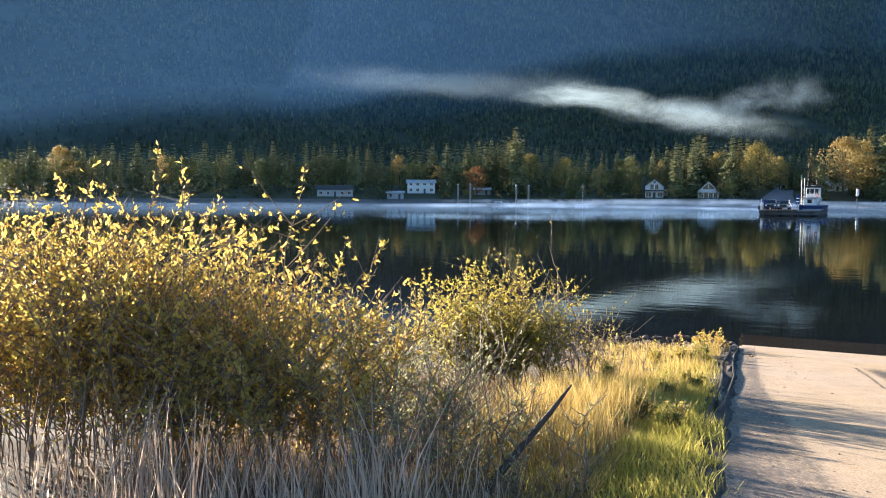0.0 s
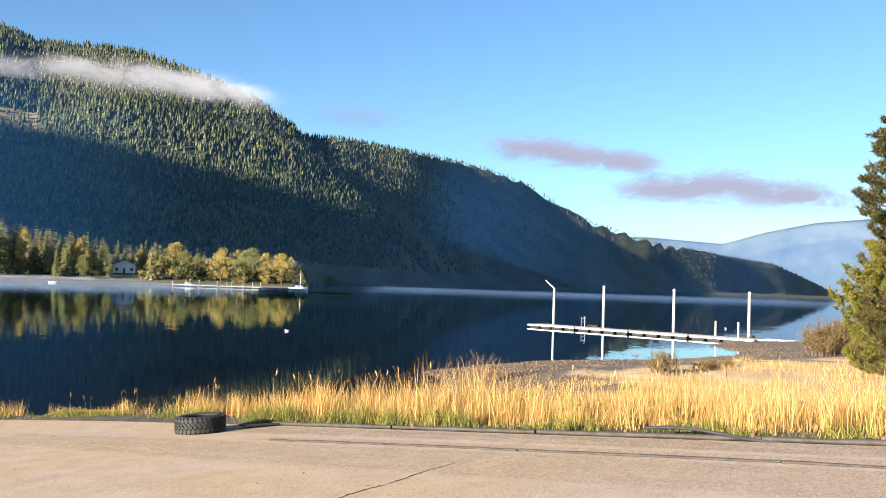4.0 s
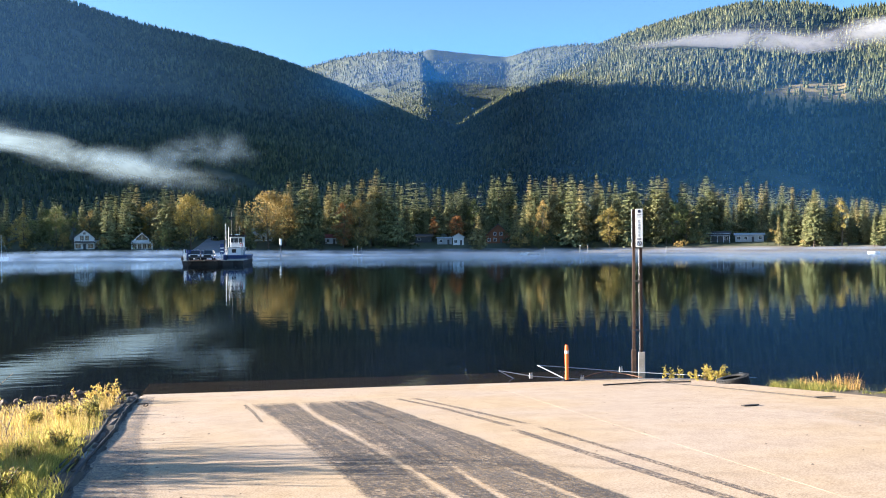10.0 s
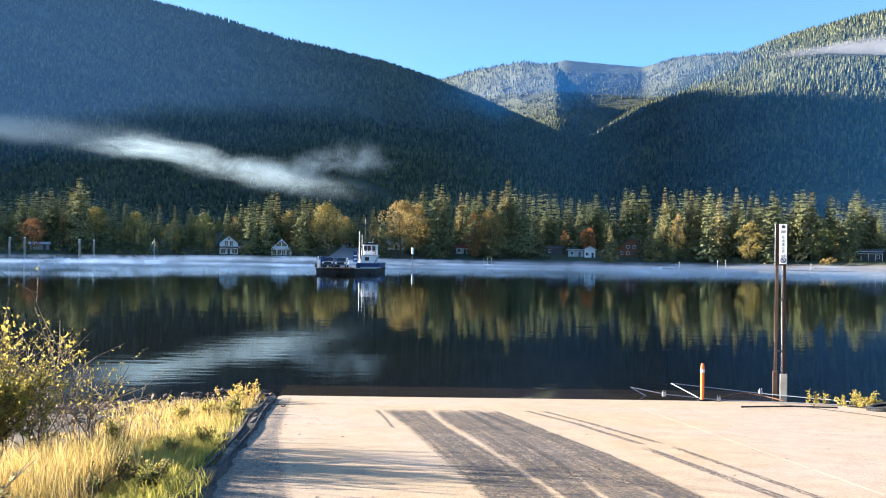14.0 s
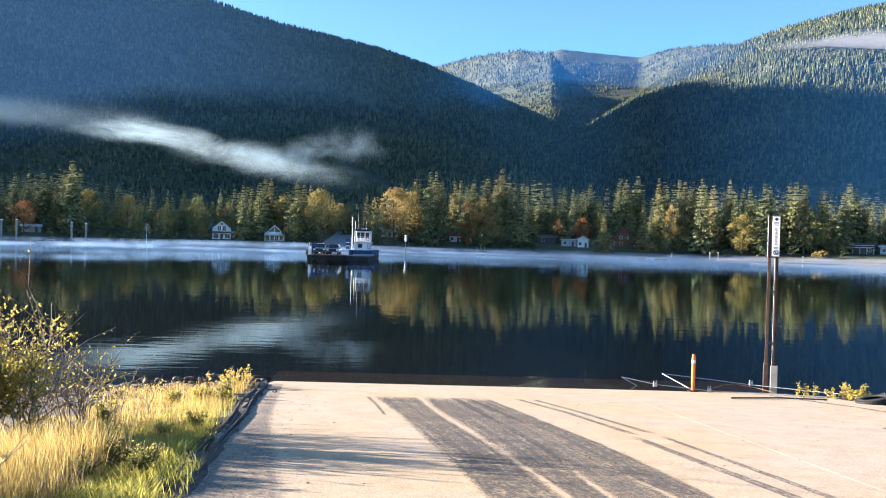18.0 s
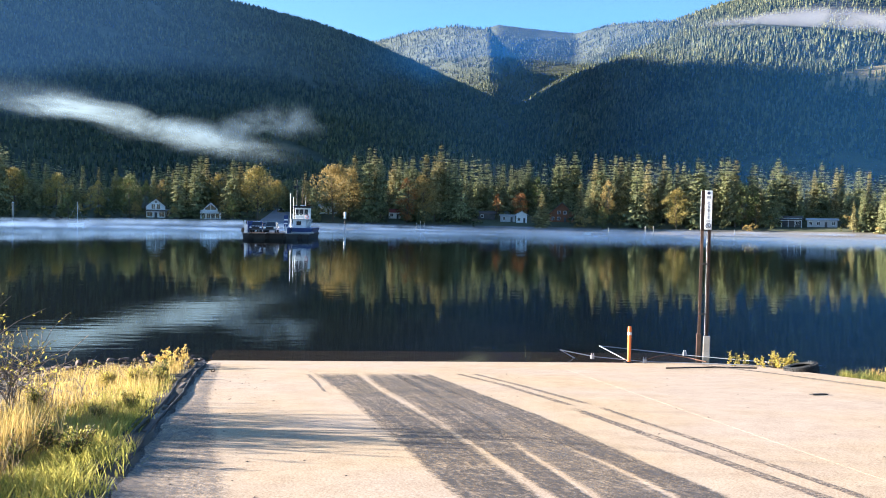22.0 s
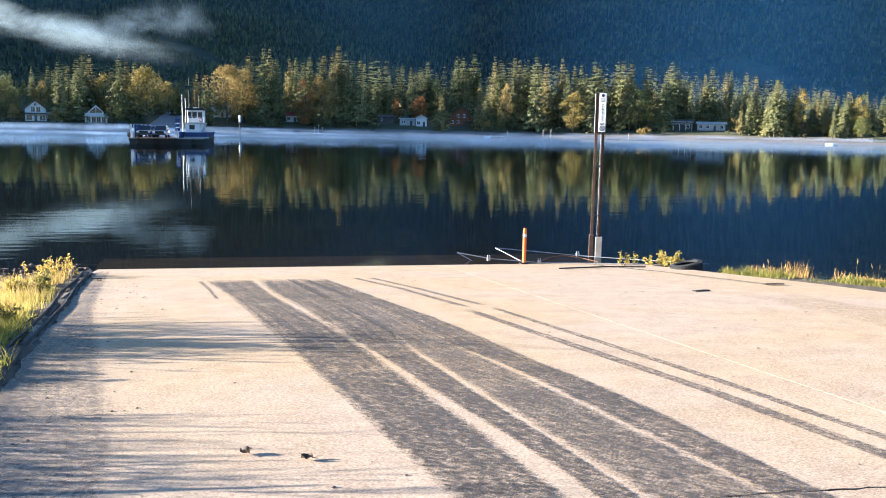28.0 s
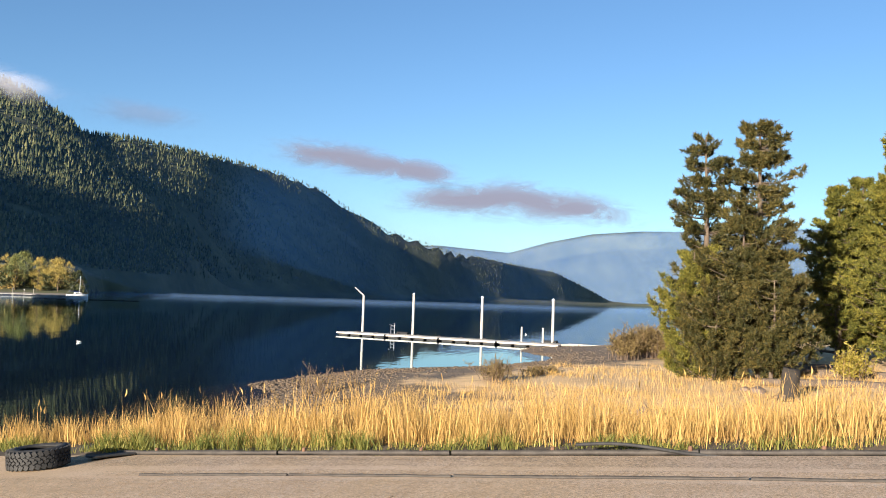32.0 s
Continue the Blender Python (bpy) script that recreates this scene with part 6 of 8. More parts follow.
wire("anchor_cable", [(5.25, 23.6, 0.26), (6.1, 23.2, 0.14), (7.4, 22.9, 0.06), (8.7, 22.5, 0.09), (10.4, 21.6, 0.17)], 0.012, "pale steel anchor cable along the water's edge", STEEL, "anchor cables", [(6.05, 23.2, 0.13), (7.4, 22.9, 0.07)])
wire("anchor_cable", [(6.45, 24.0, 0.32), (7.6, 23.9, 0.22), (8.7, 23.6, 0.14), (10.0, 22.6, 0.16), (11.2, 20.6, 0.33)], 0.012, "pale steel anchor cable running past the sign", STEEL, "anchor cables", [(8.75, 23.6, 0.16), (11.0, 21.0, 0.3)])
wire("stay_wire", [(5.25, 23.6, 0.26), (5.8, 23.9, -0.05)], 0.015, "thin stay wire reaching into the water", STEEL, "anchor cables")
wire("stay_wire", [(6.45, 24.0, 0.32), (7.05, 23.2, 0.02)], 0.015, "thin stay wire beside the marker post", STEEL, "anchor cables")
wire("mooring_chain", [(7.5, 23.2, 0.05), (7.9, 23.4, 0.12), (8.3, 23.5, 0.16), (8.8, 23.3, 0.1), (9.1, 22.9, 0.06)], 0.016, "rusty chain heaped at the water's edge", RUST)
wire("steel_bar", [on_ramp(7.25, 20.75, 0.03), on_ramp(8.6, 21.1, 0.035), on_ramp(9.6, 20.9, 0.03)], 0.02, "dark iron bar lying on the concrete", IRON)
wire("thin_cable", [on_ramp(8.6, 21.9, 0.03), on_ramp(9.4, 19.2, 0.02), on_ramp(9.9, 16.0, 0.02)], 0.007, "thin grey cable lying on the concrete", IRON)

# rails along the upper side of the ramp
def rail(name, rows, r, words, bolts):
    ob = thing(name, pose(*on_ramp(rows[0][0], rows[0][1])), words, "rail")
    o = Vector(on_ramp(rows[0][0], rows[0][1]))
    rng = np.random.default_rng(4)
    for (xa, ya), (xb, yb) in zip(rows, rows[1:]):
        line = []
        for t in np.linspace(0.004, 0.996, 12):
            x, y = xa + (xb - xa) * t, ya + (yb - ya) * t
            line.append((Vector(on_ramp(x + 0.012 * rng.normal(), y, r * 0.5)) - o, r * (1 + 0.12 * rng.normal())))
        part("bar", tube_mesh("bar", [line], 6), IRON, ob)
    for x, y in bolts:
        p = Vector(on_ramp(x, y, r)) - o
        part("bolt", tube_mesh("bolt", [[(p, 0.028), (p + Vector((0, 0, 0.05)), 0.028)]], 6), RUST, ob)
    return ob


rail("inner_rail", [(float(inner_x(y)), y) for y in (8.0, 6.0, 4.0, 1.0, -2.0, -5.5)], 0.02, "dark iron rail let into the concrete", [])
rail("edge_rail", [(float(edge_x(y)) + 0.03, y) for y in (9.7, 7.0, 4.5, 1.5, -1.0, -5.5)], 0.036, "rusty iron edge rail beside the grass", [(float(edge_x(y)) + 0.03, y) for y in (9.0, 6.6, 4.9, 3.2, 1.6, 0.2)])
hose = thing("black_hose", pose(*on_ramp(10.78, 1.9)), "black rubber hose looped over the edge rail", "hose")
part("loop", tube_mesh("loop", [[((0.04 * math.sin(a * 2), 1.0 - a * 0.42, 0.035 + 0.05 * math.sin(a)), 0.022) for a in np.linspace(0, math.pi * 0.95, 16)] + [((0.05, -0.9, 0.03), 0.022)]], 6), RUBBER, hose)

# left edge: broken kerb, a length of pipe and dark debris
kerb = thing("broken_kerb", Matrix(), "low crumbling concrete kerb at the ramp's edge", "kerb")
rng_k = np.random.default_rng(21)
yk = 10.5
while yk < 22.6:
    l = rng_k.uniform(0.5, 1.3)
    xk = ramp_left(yk + l / 2) - 0.15 + 0.015 * rng_k.normal()
    bm = boxed(-0.045, 0.045, -l / 2, l / 2, -0.12, 0.005 + 0.02 * rng_k.random(), bevel=0.008)
    for v in bm.verts:
        v.co += Vector(rng_k.normal(size=3) * 0.012)
    bmesh.ops.transform(bm, matrix=pose(*on_ramp(xk, yk + l / 2), TILT + rng_k.normal() * 0.5, rng_k.normal() * 2, 7.7 + rng_k.normal() * 1.0), verts=bm.verts)
    part("block", bm, GREYWOOD if rng_k.random() < 0.4 else ROCK, kerb)
    yk += l + rng_k.uniform(0.0, 0.25)
for off, r, mt, words, seed in ((0.07, 0.02, RUBBER, "black plastic pipe along the ramp's edge", 1), (0.24, 0.024, IRON, "rusty steel pipe lying along the bank", 2), (0.36, 0.016, RUBBER, "black cable trailing beside the ramp", 3)):
    rg = np.random.default_rng(seed)
    ys_ = np.linspace(8.0, 21.8 if seed < 3 else 13.0, 46)
    pts = [(float(ramp_left(q)) - off + 0.03 * math.sin(q * 0.9 + seed) + 0.005 * rg.normal(), q, float(ramp_z(q)) + r * 0.8 + 0.012 * abs(math.sin(q * 0.7 + seed))) for q in ys_]
    ob = thing("edge_pipe", pose(*pts[0]), words, "pipe", "pipes at the edge")
    part("length", tube_mesh("length", [[(Vector(p) - Vector(pts[0]), r) for p in pts]], 7), mt, ob)


def fallen_leaf(x, y, rz, s):
    ob = thing("fallen_leaf", pose(*on_ramp(x, y, 0.004), TILT, 0, rz), "curled dark brown fallen leaf on the concrete", "leaf", "fallen leaves")
    bm = bmesh.new()
    g = [[bm.verts.new((s * (u - 0.5) * 2 * (1 - abs(v - 0.5) * 1.4), s * (v - 0.5) * 1.8, s * (0.25 + 0.5 * (u - 0.5) ** 2 * 4 + 0.15 * math.sin(v * 9)))) for v in np.linspace(0, 1, 7)] for u in np.linspace(0, 1, 5)]
    for a, b in zip(g, g[1:]):
        for q in range(6):
            bm.faces.new((a[q], a[q + 1], b[q + 1], b[q]))
    part("blade", bm, BARK, ob)
    part("stalk", tube_mesh("stalk", [[((0, -s * 0.8, s * 0.3), 0.003), ((0, -s * 1.7, 0.004), 0.002)]], 4), STEM, ob)


def specks():
    """Crumbs of bark and grit lying about the concrete."""
    rng = np.random.default_rng(61)
    n = 260
    x, y = rng.uniform(-2.2, 9.2, n), rng.uniform(4.2, 21, n)
    near_edge = rng.random(n) < 0.45
    x = np.where(near_edge, ramp_left(y) + 0.15 + np.abs(rng.normal(size=n)) * 0.5, x)
    size = rng.uniform(0.006, 0.02, n)
    base = np.array([[-1, -0.6, 0], [1, -0.5, 0], [0.7, 0.7, 0], [-0.8, 0.6, 0], [0.1, 0, 0.6]])
    tri = np.array([[0, 1, 4], [1, 2, 4], [2, 3, 4], [3, 0, 4]])
    a = rng.uniform(0, 6.28, n)
    c, s = np.cos(a)[:, None], np.sin(a)[:, None]
    v = np.stack([(base[:, 0] * c - base[:, 1] * s) * size[:, None] + x[:, None], (base[:, 0] * s + base[:, 1] * c) * size[:, None] + y[:, None], base[:, 2] * size[:, None] + (ramp_z(y) + 0.002)[:, None]], -1)
    tagged(part("grit_specks", mesh_of("grit_specks", v.reshape(-1, 3), (tri[None] + 5 * np.arange(n)[:, None, None]).reshape(-1, 3)), BARK), "dark crumbs of bark and grit on the concrete", "debris", kind="stuff")


specks()
fallen_leaf(0.05, 5.62, 30, 0.045)
fallen_leaf(0.42, 5.42, 80, 0.04)
fallen_leaf(-3.3, 19.2, 10, 0.06)


# ---- grass and weeds ----
def blades(x, y, z, height, width, lean, rng, bend=0.35):
    """Grass: each blade a bent, tapering strip."""
    n = len(x)
    a, b = rng.uniform(0, 2 * np.pi, n), rng.uniform(0, 2 * np.pi, n)
    side = np.stack([np.cos(a), np.sin(a), 0 * a], -1) * (np.asarray(width) * 0.5)[:, None]
    tip = np.stack([np.cos(b), np.sin(b), 0 * b], -1) * (lean * height)[:, None]
    p = np.stack([x, y, z], -1)
    up = np.array([0, 0, 1.0])
    mid = p + up * (height * 0.55)[:, None] + tip * bend
    v = np.stack([p - side, p + side, mid - side * 0.8, mid + side * 0.8, p + up * height[:, None] + tip], 1).reshape(-1, 3)
    f = np.array([[0, 1, 3], [0, 3, 2], [2, 3, 4]])
    return v, (f[None] + (np.arange(n) * 5)[:, None, None]).reshape(-1, 3)


def join_up(sets):
    V, F, at = [], [], 0
    for v, f in sets:
        V.append(v)
        F.append(f + at)
        at += len(v)
    return np.concatenate(V), np.concatenate(F)


def grass(name, spots, material, words, category="grass"):
    v, f = join_up(spots)
    return tagged(part(name, mesh_of(name, v, f), material), words, category, kind="stuff")


def tufts(rng, n, region, per, spread):
    """Places of blades gathered in tufts, region(n) giving the tufts' centres."""
    c = region(n)
    k = len(c)
    p = np.repeat(c, per, 0) + rng.normal(size=(k * per, 2)) * spread
    return p[:, 0], p[:, 1]


def right_strip(rng, far=0.0):
    def region(n):
        y = rng.uniform(-6, 20, n)
        edge = np.interp(y, [-6, -1, 4.5, 9, 12.5, 14.5, 17, 19.5, 22], [10.5, 10.8, 11.1, 11.38, 11.7, 12.0, 11.3, 10.9, 10.4])
        deep = np.interp(y, [-6, 5, 9, 12, 14, 20], [3.4, 3.0, 2.4, 1.3, 0.5, 0.3])
        patch = 0.5 + 0.5 * np.sin(y * 2.1 + 0.6)
        keep = rng.random(n) < np.interp(y, [-6, 9, 11.0, 12.0, 20], [1, 1, 0.9, 0.75, 0.6]) * np.where(y > 10.5, patch, 1.0)
        x = edge + far * 0.5 + rng.random(n) ** 1.1 * deep
        return np.stack([x, y], -1)[keep]
    return region


def near_grass():
    rng = np.random.default_rng(31)
    x, y = tufts(rng, 2100, right_strip(rng, 1.0), 18, 0.09)
    h = (0.2 + 0.85 * rng.random(len(x)) ** 1.5) * np.interp(y, [-6, 2, 8, 11.2, 13, 20], [0.92, 1.0, 1.0, 0.78, 0.5, 0.4]) * (0.68 + 0.32 * lumps(x, y, 0.35) + 0.3 * lumps(x, y, 1.1))
    h = np.maximum(h, 0.12)
    tall = blades(x, y, near_z(x, y) - 0.02, h, rng.uniform(0.005, 0.012, len(x)), rng.uniform(0.03, 0.5, len(x)), rng)
    x2, y2 = tufts(rng, 5200, lambda n: np.stack([13 + 18 * rng.random(n) ** 1.5, rng.uniform(-9, 12.0, n)], -1), 10, 0.16)
    h2 = rng.uniform(0.1, 0.6, len(x2)) * np.interp(x2, [13, 17, 30], [1.0, 0.7, 0.45])
    thin = blades(x2, y2, near_z(x2, y2) - 0.02, h2, rng.uniform(0.005, 0.01, len(x2)), rng.uniform(0.05, 0.4, len(x2)), rng)
    x3, y3 = tufts(rng, 1900, lambda n: np.stack([rng.uniform(19, 46, n), rng.uniform(-9, 9.5, n)], -1), 9, 0.2)
    k = (lumps(x3, y3, 2.3) > -0.35) & (np.interp(x3, SHORE_X, SHORE_Y) - y3 > 5.5)
    x3, y3 = x3[k], y3[k]
    sparse = blades(x3, y3, near_z(x3, y3) - 0.02, rng.uniform(0.08, 0.34, len(x3)), rng.uniform(0.008, 0.016, len(x3)), rng.uniform(0.05, 0.6, len(x3)), rng)
    grass("dry_grass", [tall, thin, sparse], STRAW, "tall straw-coloured dry grass beside the ramp")
    x, y = tufts(rng, 2600, right_strip(rng), 18, 0.07)
    near = x < np.interp(y, [-6, -1, 4.5, 9, 12.5, 14.5, 17, 19.5, 22], [10.5, 10.8, 11.1, 11.38, 11.7, 12.0, 11.3, 10.9, 10.4]) + 0.7
    x, y = x[near], y[near]
    h = rng.uniform(0.08, 0.38, len(x)) * np.interp(y, [-6, 12, 14], [1.0, 1.0, 0.6]) * np.clip(0.62 + 0.5 * lumps(x, y, 0.6) + 0.3 * lumps(x, y, 0.2), 0.15, 1.3)
    grass("green_weeds", [blades(x, y, near_z(x, y) - 0.01, h, rng.uniform(0.006, 0.016, len(x)), rng.uniform(0.2, 0.9, len(x)), rng)], LOWWEED, "low green weeds at the foot of the dry grass", "weeds")
    # seed heads on the taller stalks
    x, y = tufts(rng, 110, right_strip(rng, 1.4), 1, 0.1)
    s = rng.uniform(0.65, 1.0, len(x)) * np.interp(y, [-6, 8, 12, 15, 20], [1, 1, 0.85, 0.5, 0.4])
    z = near_z(x, y)
    st = blades(x, y, z, s, np.full(len(x), 0.006), np.full(len(x), 0.06), rng)
    hd = leaves(np.stack([x, y, z + s * 0.86], -1), unit(np.stack([0.2 * rng.normal(size=len(x)), 0.2 * rng.normal(size=len(x)), np.ones(len(x))], -1)), 0.14, 0.1, rng)
    hd = (hd[0], np.concatenate([hd[1][:, [0, 1, 2]], hd[1][:, [0, 2, 3]]]))
    grass("seed_heads", [st, hd], STRAW, "feathery brown grass seed heads")


near_grass()


def left_bank():
    rng = np.random.default_rng(41)

    def bank(n, y0, y1, near, wide):
        def region(m):
            y = rng.uniform(y0, y1, n)
            x = ramp_left(y) - near - rng.random(n) ** 1.2 * wide
            return np.stack([x, y], -1)
        return region

    def ok(x, y):
        return np.interp(x, SHORE_X, SHORE_Y) - y > 0.9

    sets = []
    for n, y0, y1, near, wide, per, lo, hi in ((300, 9, 21.6, 0.45, 3.0, 18, 0.05, 0.16), (230, 9.5, 20.8, 0.5, 2.4, 22, 0.08, 0.28), (90, 10, 20.5, 0.6, 1.6, 14, 0.15, 0.42), (80, 8.2, 10.8, 1.3, 1.0, 22, 0.2, 0.6), (110, 6.4, 9.4, 1.1, 1.3, 26, 0.25, 0.7)):
        x, y = tufts(rng, n, bank(n, y0, y1, near, wide), per, 0.1)
        k = ok(x, y)
        x, y = x[k], y[k]
        sets.append(blades(x, y, near_z(x, y) - 0.02, rng.uniform(lo, hi, len(x)), rng.uniform(0.005, 0.011, len(x)), rng.uniform(0.05, 0.5, len(x)), rng))
    grass("bank_grass", sets, BANKGRASS, "golden dry grass on the bank")
    sets = []
    for n, y0, y1, near, wide, per in ((1000, 6, 13.0, 0.4, 1.8, 16), (160, 13, 18, 0.45, 1.0, 10), (520, 3.0, 9.5, 0.16, 2.2, 14)):
        x, y = tufts(rng, n, bank(n, y0, y1, near, wide), per, 0.09)
        k = ok(x, y)
        x, y = x[k], y[k]
        sets.append(blades(x, y, near_z(x, y) - 0.02, rng.uniform(0.05, 0.22, len(x)), rng.uniform(0.006, 0.014, len(x)), rng.uniform(0.2, 0.9, len(x)), rng))
    grass("bank_weeds", sets, BANKWEED, "yellow-green weeds along the ramp's edge", "weeds")
    # dead reeds and stalks in front of the bushes, gathered in clumps, and brown brush lower down
    heads = np.radians(rng.uniform(-57, -22, 210))
    reach = rng.uniform(4.4, 5.9, 210)
    c = np.stack([-0.77 + reach * np.sin(heads), -0.66 + reach * np.cos(heads)], -1)
    p = np.repeat(c, 9, 0) + rng.normal(size=(210 * 9, 2)) * 0.13
    x, y = p[:, 0], p[:, 1]
    tall = np.repeat(0.3 + 0.95 * rng.random(210) ** 1.6, 9) * rng.uniform(0.5, 1.05, len(x)) * np.interp(x, [-5, -3.4, -2.4], [1.0, 0.9, 0.4])
    a = blades(x, y, near_z(x, y) - 0.03, tall, rng.uniform(0.006, 0.016, len(x)), rng.uniform(0.03, 0.4, len(x)), rng)
    grass("dead_reeds", [a], REED, "tall pale dead reeds on the bank", "reeds")
    sets = []
    for n, x0, x1, y0, y1, lo, hi in ((700, -6.5, -2.6, 3.6, 9.0, 0.1, 0.45), (260, -7.0, -3.4, 8.0, 11.0, 0.15, 0.5)):
        x, y = tufts(rng, n, lambda m: np.stack([rng.uniform(x0, x1, m), rng.uniform(y0, y1, m)], -1), 12, 0.14)
        k = (x < ramp_left(y) - 0.9) & (np.hypot(x, y) > 3.8)
        x, y = x[k], y[k]
        sets.append(blades(x, y, near_z(x, y) - 0.03, rng.uniform(lo, hi, len(x)), rng.uniform(0.004, 0.009, len(x)), rng.uniform(0.1, 0.9, len(x)), rng))
    grass("brown_brush", sets, BRUSH, "matted brown grass and brush on the bank", "brush")


left_bank()


def shrub(name, spots, height, stems, leaf_mat, leaf_size, per_stem, words, seed, bare=0.3, spread=0.5, twig_mat=TWIG, category="shrub", group="", thick=0.012, forks=5, jitter=0.2, low=0.55, crook=1.0, whorl=False):
    """A shrub: arching stems that fork into twigs, with leaves set along the twigs."""
    rng = np.random.default_rng(seed)
    x0, y0 = spots[0][:2]
    z0 = float(near_z(np.array(x0), np.array(y0)))
    ob = thing(name, pose(x0, y0, z0), words, category, group)
    lines, C, D = [], [], []
    for q in range(stems):
        sx, sy, sh = spots[int(rng.integers(len(spots)))]
        b = np.array([sx - x0 + rng.normal() * jitter, sy - y0 + rng.normal() * jitter, float(near_z(np.array(sx), np.array(sy))) - z0 - 0.05])
        a = rng.uniform(0, 2 * np.pi)
        L = sh * rng.uniform(low, 1.08)
        out = np.array([np.cos(a), np.sin(a), 0]) * spread * rng.uniform(0.1, 1.0)
        kink = rng.normal(size=(7, 3)).cumsum(0) * 0.022 * L * crook
        pts = [b + np.array([0, 0, 1]) * L * t * (1 - 0.12 * t) + out * L * t ** 1.5 + kink[i] * min(1, 2 * t) for i, t in enumerate(np.linspace(0, 1, 7))]
        lines.append([(p, thick * (1 - 0.8 * i / 6) + 0.002) for i, p in enumerate(pts)])
        for _ in range(forks):
            t = rng.uniform(0.25, 0.95)
            i = int(t * 5)
            s = pts[i] + (pts[i + 1] - pts[i]) * (t * 5 - i)
            d = unit(np.array([rng.normal(), rng.normal(), rng.uniform(0.3, 1.6)]))
            l = L * rng.uniform(0.12, 0.3)
            tw = [s + d * l * u + np.array([0, 0, 0.15 * l * u * u]) for u in (0, 0.5, 1)]
            lines.append([(p, 0.005 - 0.0015 * j) for j, p in enumerate(tw)])
            if t > bare:
                m = max(2, int(per_stem / forks))
                u = rng.uniform(0.15, 1.05, m)
                if whorl:
                    u = np.round(u * 4) / 4 + rng.normal(size=m) * 0.02
                C.append(s + d * (l * u)[:, None])
                D.append(unit(d + rng.normal(size=(m, 3)) * 0.8))
        m = max(2, per_stem // 4)
        u = rng.uniform(max(bare, 0.45), 1.0, m)
        C.append(np.array([pts[min(5, int(w * 6))] + (pts[min(6, int(w * 6) + 1)] - pts[min(5, int(w * 6))]) * (w * 6 - int(w * 6)) for w in u]))
        D.append(unit(rng.normal(size=(m, 3)) + np.array([0, 0, 0.5])))
    C, D = np.concatenate(C), np.concatenate(D)
    tagged(part("branchwork", tube_mesh("branchwork", lines, 4), twig_mat, ob), kind="stuff")
    v, f = leaves(C, D, rng.uniform(0.6, 1.25, len(C)) * leaf_size, 0.42, rng)
    part("foliage", mesh_of("foliage", v, f), leaf_mat, ob)
    return ob


shrub("willow_bush", [(-6.7, 3.4, 2.35), (-6.3, 3.9, 2.35), (-6.1, 4.15, 2.45), (-5.85, 4.4, 2.25), (-5.65, 4.65, 2.2), (-5.4, 4.9, 2.25), (-5.15, 5.15, 2.3), (-7.3, 4.1, 2.5), (-6.8, 4.7, 2.5), (-4.9, 5.4, 1.8)], 2.2, 220, AUTUMN, 0.052, 190, "large willow bush with yellow and orange leaves", 51, 0.12, 0.42, TWIG, forks=18, thick=0.006, jitter=0.32, low=0.62, crook=1.5, whorl=True)
shrub("willow_bush", [(-4.1, 5.2, 1.4), (-3.7, 5.5, 1.1), (-4.4, 5.5, 1.4), (-5.2, 6.7, 1.5), (-5.8, 7.3, 1.5), (-4.7, 6.3, 1.3), (-4.9, 7.2, 1.25)], 1.4, 110, SAGE, 0.038, 80, "grey-green willow scrub on the bank", 52, 0.2, 0.6, TWIG, forks=12, thick=0.005, jitter=0.42, crook=2.2, whorl=True)
shrub("willow_bush", [(-6.4, 11.0, 1.85), (-6.0, 11.4, 1.95), (-5.6, 11.4, 1.75), (-6.3, 11.9, 1.7)], 2.0, 115, WILLOW, 0.058, 150, "round willow bush with yellow-green leaves", 53, 0.2, 0.6, STEM, forks=10, thick=0.008, jitter=0.3, crook=2.0, whorl=True)
shrub("bare_shrub", [(-5.4, 12.4, 2.2), (-5.0, 12.8, 1.7), (-5.7, 12.6, 2.2), (-4.75, 13.5, 1.0)], 2.0, 46, WILLOW, 0.06, 26, "thin shrub with bare twigs and few leaves", 54, 0.5, 0.95, TWIG, forks=8, thick=0.009, crook=2.4, whorl=True)
shrub("weed_clump", [(-4.35, 20.6, 0.55), (-4.6, 20.9, 0.5)], 0.5, 26, AUTUMN, 0.05, 40, "orange-yellow weed clump at the water", 55, 0.2, 0.35, STEM, thick=0.005)
shrub("weed_clump", [(10.15, 21.8, 0.5), (10.4, 21.6, 0.62), (10.65, 21.3, 0.5)], 0.6, 24, WILLOW, 0.065, 44, "leafy yellow-green weeds beside the sign", 56, 0.15, 0.25, STEM, thick=0.006)
shrub("weed_clump", [(9.75, 22.4, 0.5)], 0.5, 9, WILLOW, 0.06, 36, "small leafy weed beside the sign", 57, 0.2, 0.25, STEM, thick=0.006)
lot = np.random.default_rng(77)
for k in range(26):
    yy = 7.5 + 12.5 * lot.random()
    xx = float(ramp_left(np.array(yy))) - 0.55 - 1.5 * lot.random() ** 1.3
    hh = lot.uniform(0.22, 0.5)
    shrub("weed_clump", [(xx, yy, hh)], 0.4, 14, (WEED, LOWWEED, WILLOW)[k % 3], 0.04, 40, "small leafy weed among the bank grass", 300 + k, 0.1, 0.5, STEM, group="bank weeds", thick=0.004, jitter=0.006)
shrub("green_shrub", [(37.4, -3.4, 1.5), (37.8, -3.7, 1.4)], 1.5, 40, WILLOW, 0.13, 60, "bright yellow-green young shrub on the sand", 58, 0.1, 0.35, STEM)
